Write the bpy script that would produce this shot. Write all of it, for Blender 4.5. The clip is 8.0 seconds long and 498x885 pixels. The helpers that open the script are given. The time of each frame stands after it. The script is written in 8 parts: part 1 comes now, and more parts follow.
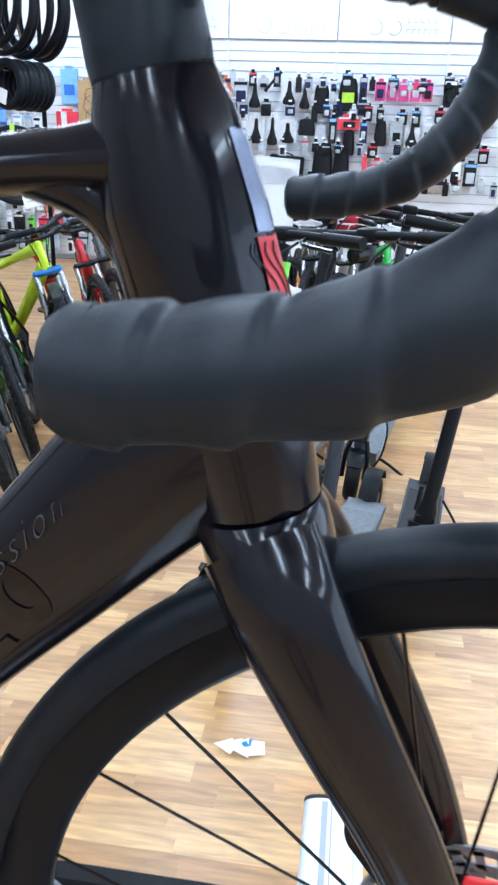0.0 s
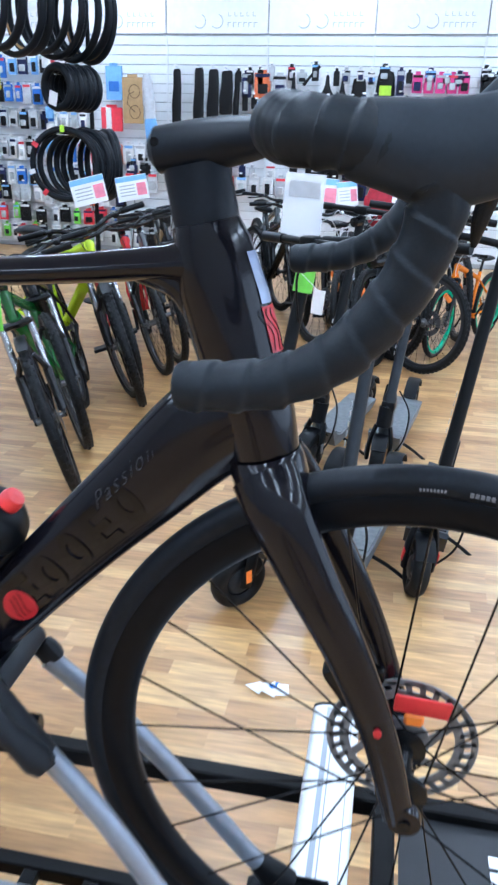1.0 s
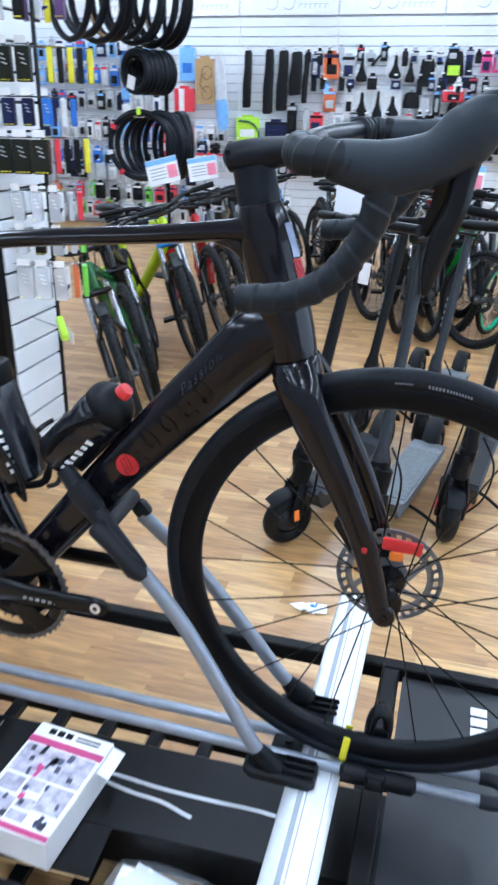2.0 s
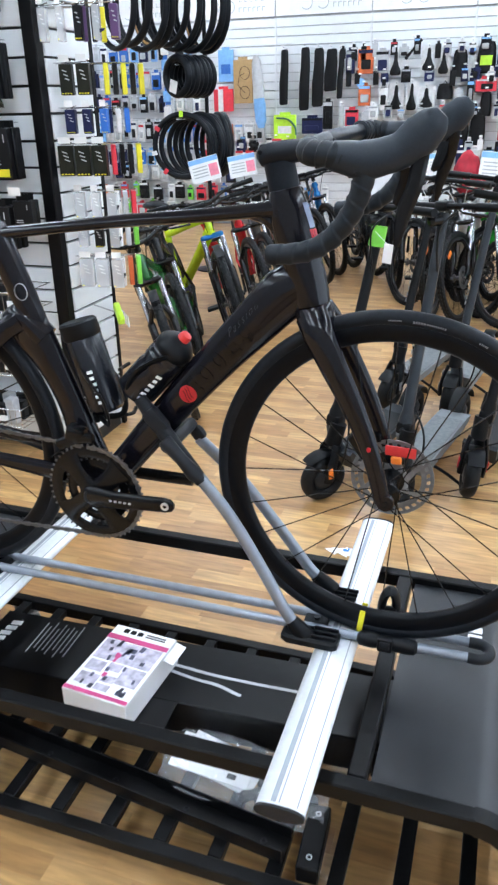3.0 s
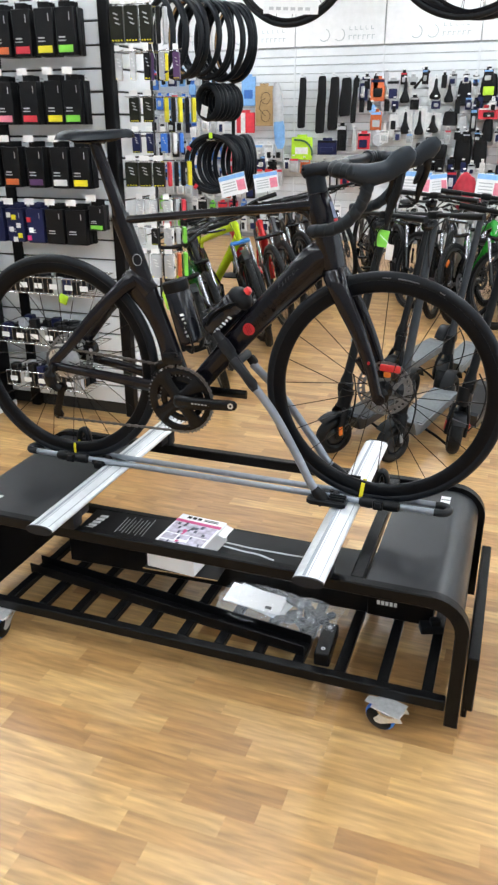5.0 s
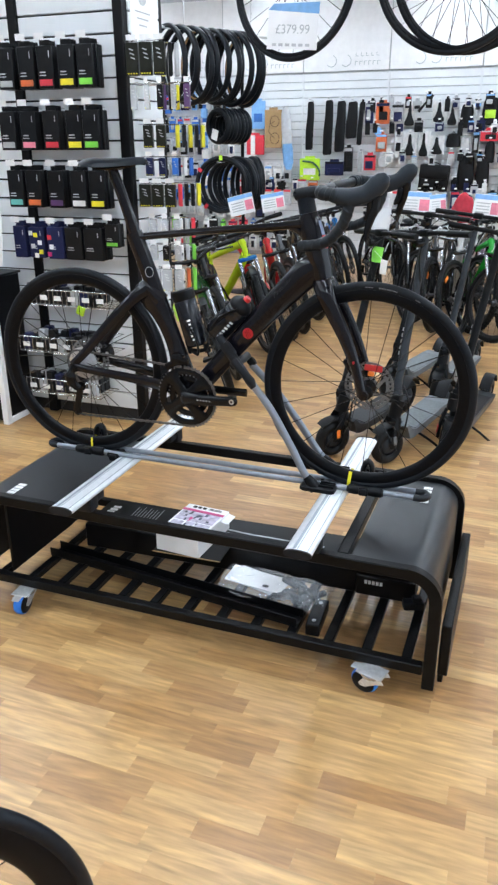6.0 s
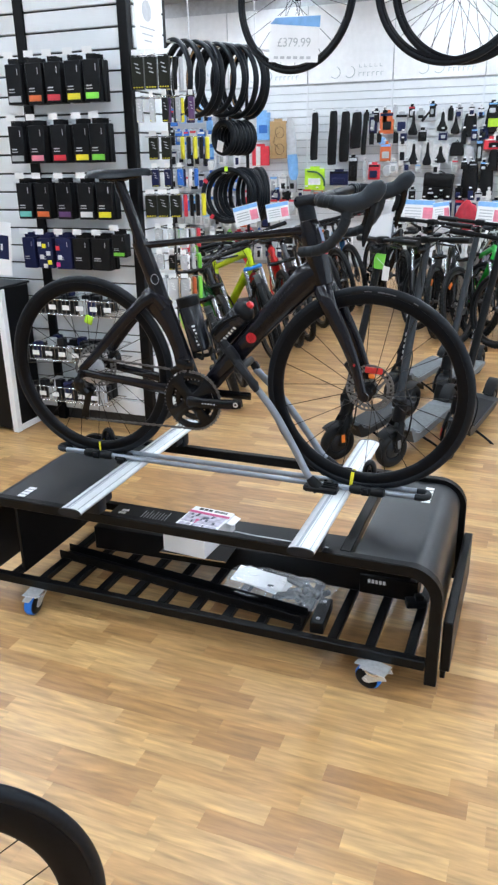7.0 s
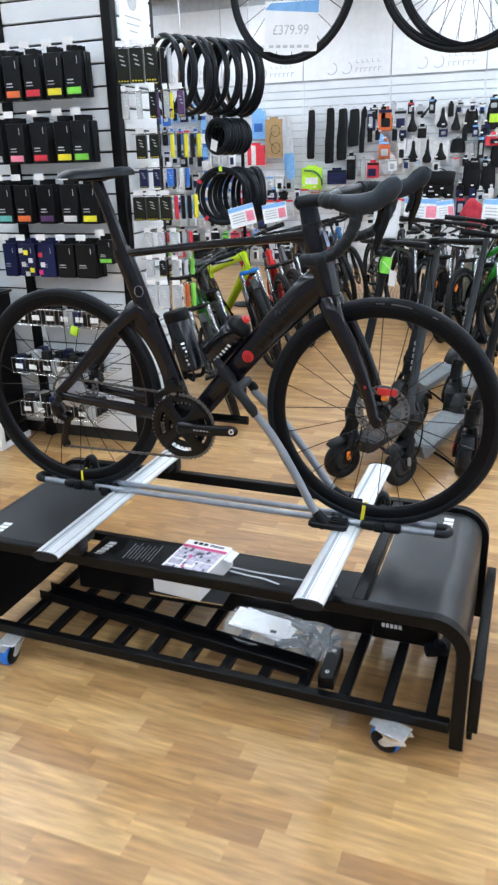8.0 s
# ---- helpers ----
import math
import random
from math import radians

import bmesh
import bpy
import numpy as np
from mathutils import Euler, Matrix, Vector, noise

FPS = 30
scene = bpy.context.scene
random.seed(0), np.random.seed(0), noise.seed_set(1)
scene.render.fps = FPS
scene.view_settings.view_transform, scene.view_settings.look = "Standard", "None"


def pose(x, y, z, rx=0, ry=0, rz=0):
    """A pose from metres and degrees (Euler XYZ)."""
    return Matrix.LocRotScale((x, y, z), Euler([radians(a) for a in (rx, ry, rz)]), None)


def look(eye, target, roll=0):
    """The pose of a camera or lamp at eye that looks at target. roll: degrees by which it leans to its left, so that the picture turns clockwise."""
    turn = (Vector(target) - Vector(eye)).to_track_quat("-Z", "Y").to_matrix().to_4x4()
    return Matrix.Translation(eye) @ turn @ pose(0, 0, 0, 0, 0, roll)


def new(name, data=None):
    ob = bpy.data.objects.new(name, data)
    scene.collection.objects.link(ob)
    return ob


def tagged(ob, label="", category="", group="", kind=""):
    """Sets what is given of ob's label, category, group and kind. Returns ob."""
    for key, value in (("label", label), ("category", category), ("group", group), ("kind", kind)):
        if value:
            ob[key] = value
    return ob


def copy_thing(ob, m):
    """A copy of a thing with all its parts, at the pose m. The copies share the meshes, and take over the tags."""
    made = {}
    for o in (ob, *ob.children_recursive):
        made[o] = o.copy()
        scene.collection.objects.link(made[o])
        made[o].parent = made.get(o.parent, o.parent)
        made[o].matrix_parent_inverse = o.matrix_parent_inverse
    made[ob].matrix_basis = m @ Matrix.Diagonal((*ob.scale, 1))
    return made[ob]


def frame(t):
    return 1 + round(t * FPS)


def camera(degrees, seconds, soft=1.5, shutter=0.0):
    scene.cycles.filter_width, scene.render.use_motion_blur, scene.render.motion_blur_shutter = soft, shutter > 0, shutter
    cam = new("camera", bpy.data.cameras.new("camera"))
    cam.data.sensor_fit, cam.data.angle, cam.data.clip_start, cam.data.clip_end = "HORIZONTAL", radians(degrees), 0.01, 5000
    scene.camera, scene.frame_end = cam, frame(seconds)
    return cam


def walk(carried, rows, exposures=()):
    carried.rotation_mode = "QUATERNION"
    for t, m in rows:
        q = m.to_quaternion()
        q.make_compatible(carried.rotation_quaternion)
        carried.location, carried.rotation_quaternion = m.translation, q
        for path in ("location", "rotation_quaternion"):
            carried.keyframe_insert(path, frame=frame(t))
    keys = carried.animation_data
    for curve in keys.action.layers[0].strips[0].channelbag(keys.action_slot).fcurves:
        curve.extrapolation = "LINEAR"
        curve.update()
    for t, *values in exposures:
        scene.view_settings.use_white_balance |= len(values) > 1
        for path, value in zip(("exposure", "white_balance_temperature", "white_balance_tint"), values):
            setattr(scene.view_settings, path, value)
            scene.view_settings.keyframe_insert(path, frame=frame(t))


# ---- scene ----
cam = camera(37.1, 8.0, soft=2.4, shutter=0.4)
PATH = [
    (0, (-0.114, -0.326, 1.335), (-0.35, 1.52, 0.602), 2.0),
    (0.5, (-0.076, -0.434, 1.385), (-0.36, 1.404, 0.65), 1.8),
    (1, (-0.058, -0.576, 1.425), (-0.39, 1.241, 0.657), 1.4),
    (1.5, (-0.03, -0.753, 1.452), (-0.42, 1.04, 0.656), 1.2),
    (2, (0.039, -0.896, 1.465), (-0.445, 0.863, 0.645), 1.2),
    (2.2, (0.079, -0.96, 1.465), (-0.461, 0.78, 0.64), 1.2),
    (3.3, (0.169, -1.3, 1.497), (-0.426, 0.421, 0.67), -1.5),
    (3.5, (0.19, -1.353, 1.501), (-0.398, 0.376, 0.687), -1.3),
    (4, (0.272, -1.527, 1.505), (-0.351, 0.197, 0.706), -0.7),
    (4.5, (0.296, -1.724, 1.527), (-0.334, -0.012, 0.706), -0.7),
    (4.7, (0.289, -1.817, 1.519), (-0.326, -0.095, 0.709), -0.3),
    (6, (0.425, -2.166, 1.546), (-0.227, -0.428, 0.802), -0.3),
    (6.5, (0.458, -2.218, 1.542), (-0.219, -0.482, 0.815), -0.6),
    (7, (0.46, -2.217, 1.542), (-0.217, -0.478, 0.823), -1.0),
    (7.5, (0.433, -2.13, 1.531), (-0.242, -0.389, 0.814), -1.2),
    (8, (0.363, -1.951, 1.529), (-0.312, -0.211, 0.811), -1.7),
]
walk(cam, [(t, look(eye, target, roll)) for t, eye, target, roll in PATH],
     exposures=[(0.0, 0.38, 5450, 10), (0.6, 0.27, 5280, 10), (1.5, 0.15, 5330, 10), (2.0, 0.13, 5400, 10), (3.5, 0.2, 6350, 10), (4.5, 0.14, 6750, 10), (6.0, -0.01, 6100, 10), (8.0, 0.0, 6050, 10)])

# ---------------------------------------------------------------- world and light
world = bpy.data.worlds.new("shop_world")
scene.world = world
world.use_nodes = True
world.node_tree.nodes["Background"].inputs[0].default_value = (0.75, 0.85, 1.0, 1)
world.node_tree.nodes["Background"].inputs[1].default_value = 0.05

LIGHT_POWER = 25.0
LIGHT_COLOUR = (0.85, 0.935, 1.0)
PANELS = [(x, y) for x in (-5.6, -3.2, -0.8, 1.6, 4.0) for y in (-4.2, -1.35, 1.5, 4.35, 7.2)]


# ---------------------------------------------------------------- materials
def material(name, colour, rough=0.5, metal=0.0, vary=0.12, scale=40.0, bump=0.0, bump_scale=300.0, coat=0.0, spec=0.5, per_object=0.0, rough_vary=0.0):
    m = bpy.data.materials.new(name)
    m.use_nodes = True
    nt = m.node_tree
    b = nt.nodes["Principled BSDF"]
    b.inputs["Roughness"].default_value = rough
    b.inputs["Metallic"].default_value = metal
    b.inputs["Coat Weight"].default_value = coat
    b.inputs["Coat Roughness"].default_value = 0.12
    b.inputs["Specular IOR Level"].default_value = spec
    b.inputs["Base Color"].default_value = (*colour, 1)
    co = nt.nodes.new("ShaderNodeTexCoord")
    if vary or per_object:
        n = nt.nodes.new("ShaderNodeTexNoise")
        n.inputs["Scale"].default_value = scale
        n.inputs["Detail"].default_value = 6
        nt.links.new(co.outputs["Object"], n.inputs["Vector"])
        ramp = nt.nodes.new("ShaderNodeMapRange")
        ramp.inputs["To Min"].default_value = 1 - vary
        ramp.inputs["To Max"].default_value = 1 + vary
        ramp.inputs["From Min"].default_value = 0.3
        ramp.inputs["From Max"].default_value = 0.7
        nt.links.new(n.outputs["Fac"], ramp.inputs["Value"])
        mul = nt.nodes.new("ShaderNodeVectorMath")
        mul.operation = "SCALE"
        mul.inputs[0].default_value = colour
        last = ramp.outputs["Result"]
        if per_object:
            oi = nt.nodes.new("ShaderNodeObjectInfo")
            r2 = nt.nodes.new("ShaderNodeMapRange")
            r2.inputs["To Min"].default_value = 1 - per_object
            r2.inputs["To Max"].default_value = 1 + per_object
            nt.links.new(oi.outputs["Random"], r2.inputs["Value"])
            mm = nt.nodes.new("ShaderNodeMath")
            mm.operation = "MULTIPLY"
            nt.links.new(last, mm.inputs[0])
            nt.links.new(r2.outputs["Result"], mm.inputs[1])
            last = mm.outputs[0]
        nt.links.new(last, mul.inputs["Scale"])
        nt.links.new(mul.outputs["Vector"], b.inputs["Base Color"])
        if rough_vary:
            rr = nt.nodes.new("ShaderNodeMapRange")
            rr.inputs["To Min"].default_value = max(rough - rough_vary, 0.02)
            rr.inputs["To Max"].default_value = min(rough + rough_vary, 1)
            n3 = nt.nodes.new("ShaderNodeTexNoise")
            n3.inputs["Scale"].default_value = scale * 0.37
            nt.links.new(co.outputs["Object"], n3.inputs["Vector"])
            nt.links.new(n3.outputs["Fac"], rr.inputs["Value"])
            nt.links.new(rr.outputs["Result"], b.inputs["Roughness"])
    if bump:
        n2 = nt.nodes.new("ShaderNodeTexNoise")
        n2.inputs["Scale"].default_value = bump_scale
        n2.inputs["Detail"].default_value = 4
        nt.links.new(co.outputs["Object"], n2.inputs["Vector"])
        bp = nt.nodes.new("ShaderNodeBump")
        bp.inputs["Strength"].default_value = bump
        bp.inputs["Distance"].default_value = 0.002
        nt.links.new(n2.outputs["Fac"], bp.inputs["Height"])
        nt.links.new(bp.outputs["Normal"], b.inputs["Normal"])
    return m


def glow(name, colour, strength):
    m = bpy.data.materials.new(name)
    m.use_nodes = True
    nt = m.node_tree
    nt.nodes.remove(nt.nodes["Principled BSDF"])
    e = nt.nodes.new("ShaderNodeEmission")
    e.inputs[0].default_value = (*colour, 1)
    e.inputs[1].default_value = strength
    nt.links.new(e.outputs[0], nt.nodes["Material Output"].inputs[0])
    return m


def clear_plastic(name, tint=(0.95, 0.97, 1.0), amount=0.35, rough=0.12):
    """Thin film: part clear, part glossy and milky."""
    m = bpy.data.materials.new(name)
    m.use_nodes = True
    nt = m.node_tree
    b = nt.nodes["Principled BSDF"]
    b.inputs["Base Color"].default_value = (*tint, 1)
    b.inputs["Roughness"].default_value = rough
    tr = nt.nodes.new("ShaderNodeBsdfTransparent")
    mx = nt.nodes.new("ShaderNodeMixShader")
    mx.inputs[0].default_value = amount
    nt.links.new(tr.outputs[0], mx.inputs[1])
    nt.links.new(b.outputs[0], mx.inputs[2])
    nt.links.new(mx.outputs[0], nt.nodes["Material Output"].inputs[0])
    return m


def wood_plank(name):
    """Beech-look vinyl strips: tone by piece, long grain and darker flecks."""
    m = bpy.data.materials.new(name)
    m.use_nodes = True
    nt = m.node_tree
    b = nt.nodes["Principled BSDF"]
    co = nt.nodes.new("ShaderNodeNewGeometry")
    oi = nt.nodes.new("ShaderNodeObjectInfo")
    add = nt.nodes.new("ShaderNodeVectorMath")
    add.operation = "ADD"
    isl = nt.nodes.new("ShaderNodeMath")
    isl.operation = "ADD"
    nt.links.new(oi.outputs["Random"], isl.inputs[0])
    nt.links.new(co.outputs["Random Per Island"], isl.inputs[1])
    frac = nt.nodes.new("ShaderNodeMath")
    frac.operation = "FRACT"
    nt.links.new(isl.outputs[0], frac.inputs[0])
    off = nt.nodes.new("ShaderNodeMath")
    off.operation = "MULTIPLY"
    off.inputs[1].default_value = 37.0
    nt.links.new(frac.outputs[0], off.inputs[0])
    nt.links.new(co.outputs["Position"], add.inputs[0])
    nt.links.new(off.outputs[0], add.inputs[1])
    mp = nt.nodes.new("ShaderNodeMapping")
    mp.inputs["Scale"].default_value = (2.6, 18.0, 1.0)
    nt.links.new(add.outputs[0], mp.inputs["Vector"])
    g = nt.nodes.new("ShaderNodeTexNoise")
    g.inputs["Scale"].default_value = 1.0
    g.inputs["Detail"].default_value = 7
    g.inputs["Distortion"].default_value = 2.2
    nt.links.new(mp.outputs[0], g.inputs["Vector"])
    mp2 = nt.nodes.new("ShaderNodeMapping")
    mp2.inputs["Scale"].default_value = (8.0, 75.0, 1.0)
    nt.links.new(add.outputs[0], mp2.inputs["Vector"])
    fl = nt.nodes.new("ShaderNodeTexNoise")
    fl.inputs["Detail"].default_value = 3
    fl.inputs["Scale"].default_value = 1.0
    nt.links.new(mp2.outputs[0], fl.inputs["Vector"])
    ramp = nt.nodes.new("ShaderNodeValToRGB")
    e = ramp.color_ramp.elements
    e[0].position, e[0].color = 0.0, (0.365, 0.186, 0.064, 1)
    e[1].position, e[1].color = 1.0, (0.585, 0.362, 0.148, 1)
    mid = e.new(0.5)
    mid.color = (0.465, 0.262, 0.097, 1)
    nt.links.new(frac.outputs[0], ramp.inputs[0])
    gr = nt.nodes.new("ShaderNodeMapRange")
    gr.inputs["From Min"].default_value, gr.inputs["From Max"].default_value = 0.3, 0.72
    gr.inputs["To Min"].default_value, gr.inputs["To Max"].default_value = 0.77, 1.17
    nt.links.new(g.outputs["Fac"], gr.inputs["Value"])
    fr = nt.nodes.new("ShaderNodeMapRange")
    fr.inputs["From Min"].default_value, fr.inputs["From Max"].default_value = 0.3, 0.75
    fr.inputs["To Min"].default_value, fr.inputs["To Max"].default_value = 0.74, 1.16
    nt.links.new(fl.outputs["Fac"], fr.inputs["Value"])
    m1 = nt.nodes.new("ShaderNodeMath")
    m1.operation = "MULTIPLY"
    nt.links.new(gr.outputs[0], m1.inputs[0])
    nt.links.new(fr.outputs[0], m1.inputs[1])
    sc = nt.nodes.new("ShaderNodeVectorMath")
    sc.operation = "SCALE"
    nt.links.new(ramp.outputs[0], sc.inputs[0])
    nt.links.new(m1.outputs[0], sc.inputs["Scale"])
    nt.links.new(sc.outputs[0], b.inputs["Base Color"])
    b.inputs["Roughness"].default_value = 0.36
    b.inputs["Specular IOR Level"].default_value = 0.75
    bp = nt.nodes.new("ShaderNodeBump")
    bp.inputs["Strength"].default_value = 0.12
    bp.inputs["Distance"].default_value = 0.001
    nt.links.new(g.outputs["Fac"], bp.inputs["Height"])
    nt.links.new(bp.outputs[0], b.inputs["Normal"])
    return m


def carbon_paint(name):
    """Black gloss lacquer with a faint plum fleck."""
    m = material(name, (0.0046, 0.0042, 0.0066), 0.17, 0.0, 0.5, 900.0, coat=0.18, spec=0.28, rough_vary=0.05)
    m.node_tree.nodes["Principled BSDF"].inputs["Coat Roughness"].default_value = 0.05
    return m


WOOD = wood_plank("beech_vinyl")
JOINT = material("floor_joint", (0.41, 0.22, 0.078), 0.5, vary=0.1, scale=5)
CARBON = carbon_paint("carbon_lacquer")
CARBON_MATT = material("matt_carbon", (0.0062, 0.0082, 0.012), 0.34, vary=0.2, scale=200, rough_vary=0.08, spec=0.2)
ALLOY_BLACK = material("black_anodised", (0.004, 0.004, 0.0046), 0.24, 0.0, 0.15, 150, spec=0.25)
RUBBER = material("tyre_rubber", (0.0072, 0.0088, 0.0118), 0.42, vary=0.2, scale=120, bump=0.06, bump_scale=500, rough_vary=0.08, spec=0.16)
RIM = material("carbon_rim", (0.0026, 0.003, 0.0042), 0.35, vary=0.2, scale=90, rough_vary=0.08, spec=0.14)
TAPE = material("bar_tape", (0.0095, 0.0125, 0.0165), 0.46, vary=0.12, scale=160, bump=0.1, bump_scale=420, spec=0.22)
HOOD = material("hood_rubber", (0.015, 0.0205, 0.028), 0.46, vary=0.1, scale=300, bump=0.06, bump_scale=1200, spec=0.25)
PLASTIC = material("black_plastic", (0.0038, 0.0044, 0.0056), 0.4, vary=0.15, scale=80, bump=0.06, bump_scale=700, spec=0.16)
GREY_PLASTIC = material("dark_grey_plastic", (0.010, 0.0115, 0.0145), 0.45, vary=0.12, scale=80, bump=0.08, bump_scale=600, spec=0.22)
MID_GREY = material("grey_plastic", (0.16, 0.17, 0.18), 0.5, vary=0.1, scale=60)
STAND = material("stand_powder_coat", (0.0028, 0.0028, 0.0033), 0.4, vary=0.2, scale=30, bump=0.15, bump_scale=800, rough_vary=0.08, spec=0.16)
SHEET = material("stand_sheet", (0.0125, 0.0138, 0.0165), 0.4, vary=0.25, scale=9, bump=0.1, bump_scale=900, rough_vary=0.1, spec=0.48)
SILVER = material("anodised_aluminium", (0.74, 0.76, 0.78), 0.38, 0.45, 0.05, 60, rough_vary=0.05)
TUBE_GREY = material("silver_painted_tube", (0.25, 0.275, 0.32), 0.33, 0.5, 0.08, 50, rough_vary=0.06)
STEEL = material("zinc_steel", (0.66, 0.66, 0.67), 0.32, 0.6, 0.12, 90, rough_vary=0.1)
CHROME = material("polished_steel", (0.7, 0.71, 0.73), 0.16, 1.0, 0.05, 90)
BLUE = material("caster_blue", (0.02, 0.17, 0.62), 0.45, vary=0.1, scale=60)
RED = material("red_plastic", (0.6, 0.03, 0.03), 0.4, vary=0.08, scale=60)
RED_DECAL = material("red_decal", (0.42, 0.012, 0.02), 0.35, vary=0.05, scale=60)
YELLOW = material("yellow_plastic", (0.75, 0.68, 0.02), 0.45, vary=0.08, scale=60)
ORANGE = material("orange_plastic", (0.8, 0.2, 0.02), 0.45, vary=0.08, scale=60)
WHITE = material("white_print", (0.8, 0.8, 0.8), 0.5, vary=0.03, scale=30)
GREY_PRINT = material("grey_print", (0.32, 0.32, 0.33), 0.5, vary=0.05, scale=30)
# reflected sheen of the head tube decal, put into its blue-grey base colour
HEAD_SHEEN = material("head_decal_painted_sheen", (0.16, 0.19, 0.27), 0.2, 0.2, 0.3, 30, coat=0.6)
CARD = material("white_card", (0.82, 0.82, 0.83), 0.55, vary=0.04, scale=12)
ROTOR_STEEL = material("brushed_rotor_steel", (0.2, 0.2, 0.205), 0.42, 0.4, 0.15, 120, rough_vary=0.08)
CHAIN_STEEL = material("dark_chain_steel", (0.12, 0.12, 0.125), 0.35, 0.7, 0.15, 120)
SIDE_PAINT = material("grey_wall_paint", (0.34, 0.35, 0.36), 0.6, vary=0.05, scale=3, bump=0.1, bump_scale=120)
GLOSS_BLACK = material("gloss_black_print", (0.0024, 0.0024, 0.0034), 0.1, vary=0.1, scale=50, spec=0.33)
SCRIPT_GREY = material("thin_grey_script", (0.045, 0.045, 0.05), 0.4, vary=0.05, scale=30)
TYRE_PRINT = material("tyre_print", (0.17, 0.17, 0.18), 0.5, vary=0.1, scale=60)
WALL_PAINT = material("white_wall_paint", (0.8, 0.81, 0.82), 0.6, vary=0.04, scale=3, bump=0.1, bump_scale=120)
SLAT = material("white_slatwall_laminate", (0.74, 0.76, 0.78), 0.42, vary=0.04, scale=4, rough_vary=0.06)
GROOVE = material("slat_groove", (0.015, 0.015, 0.015), 0.6, vary=0.1, scale=10)
GROOVE_ALU = material("slat_insert_aluminium", (0.5, 0.51, 0.53), 0.45, 0.4, 0.1, 20)
POST = material("black_post", (0.003, 0.003, 0.0036), 0.42, vary=0.2, scale=20, rough_vary=0.1, spec=0.16)
CEIL = material("ceiling_tile", (0.36, 0.37, 0.38), 0.85, vary=0.06, scale=60, bump=0.4, bump_scale=200)
BOTTLE = material("smoky_bottle", (0.006, 0.0068, 0.010), 0.18, vary=0.4, scale=30, spec=0.4)
BOX_BLACK = material("black_carton", (0.0035, 0.0035, 0.0042), 0.36, vary=0.2, scale=15, rough_vary=0.1, spec=0.22)
FILM = clear_plastic("plastic_film", amount=0.4)
CLEAR_PACK = clear_plastic("clear_blister", (0.75, 0.77, 0.8), 0.42, 0.15)


# ---------------------------------------------------------------- mesh helpers
def part(name, bm, mat, parent=None, label="", angle=38):
    me = bpy.data.meshes.new(name)
    bmesh.ops.recalc_face_normals(bm, faces=bm.faces)
    for f in bm.faces:
        f.smooth = True
    bm.to_mesh(me)
    bm.free()
    me.set_sharp_from_angle(angle=radians(angle))
    for m in (mat if isinstance(mat, (list, tuple)) else [mat]):
        me.materials.append(m)
    ob = new(name, me)
    if parent is not None:
        ob.parent = parent
    if label:
        ob["label"] = label
    return ob


def thing(name, label, category, at=(0, 0, 0), group="", kind="", rot=(0, 0, 0)):
    e = new(name)
    e.empty_display_size = 0.05
    e.matrix_basis = pose(*at, *rot)
    return tagged(e, label, category, group, kind)


def box(bm, c, s, bevel=0.0, m=None, seg=1, mi=0):
    r = bmesh.ops.create_cube(bm, size=1)
    vs = r["verts"]
    for v in vs:
        v.co = Vector((v.co.x * s[0], v.co.y * s[1], v.co.z * s[2]))
    if bevel:
        es = list({e for v in vs for e in v.link_edges})
        g = bmesh.ops.bevel(bm, geom=es, offset=bevel, segments=seg, profile=0.5, affect="EDGES")
        vs = list({v for f in g["faces"] for v in f.verts} | {v for v in vs if v.is_valid})
    t = Matrix.Translation(c) @ (m.to_4x4() if m is not None else Matrix())
    for v in vs:
        v.co = t @ v.co
    if mi:
        for f in {f for v in vs for f in v.link_faces}:
            f.material_index = mi
    return vs


def frames_along(pts, closed=False, up=None):
    pts = [Vector(p) for p in pts]
    n = len(pts)
    out = []
    prev = None
    for i, p in enumerate(pts):
        a = pts[(i - 1) % n] if (closed or i > 0) else p
        b = pts[(i + 1) % n] if (closed or i < n - 1) else p
        t = (b - a).normalized()
        if prev is None:
            ref = Vector(up) if up is not None else (Vector((0, 1, 0)) if abs(t.y) < 0.9 else Vector((0, 0, 1)))
        else:
            ref = prev if up is None else Vector(up)
        side = ref - t * ref.dot(t)
        if side.length < 1e-6:
            side = t.orthogonal()
        side.normalize()
        prev = side
        out.append((p, t, side, t.cross(side)))
    return out


def sweep(bm, pts, radii, n=12, closed=False, caps=True, up=None, mi=0):
    """A tube along pts. radii: one number, or per point a number or (along side, along the other)."""
    fr = frames_along(pts, closed, up)
    rings = []
    for i, (p, t, a, b) in enumerate(fr):
        r = radii[i] if isinstance(radii, (list, tuple)) else radii
        ra, rb = r if isinstance(r, (list, tuple)) else (r, r)
        rings.append([bm.verts.new(p + a * ra * math.cos(2 * math.pi * k / n) + b * rb * math.sin(2 * math.pi * k / n)) for k in range(n)])
    m = len(rings)
    for i in range(m if closed else m - 1):
        u, w = rings[i], rings[(i + 1) % m]
        for k in range(n):
            f = bm.faces.new((u[k], u[(k + 1) % n], w[(k + 1) % n], w[k]))
            f.material_index = mi
    if caps and not closed:
        for r in (rings[0], rings[-1]):
            f = bm.faces.new(r)
            f.material_index = mi
    return rings


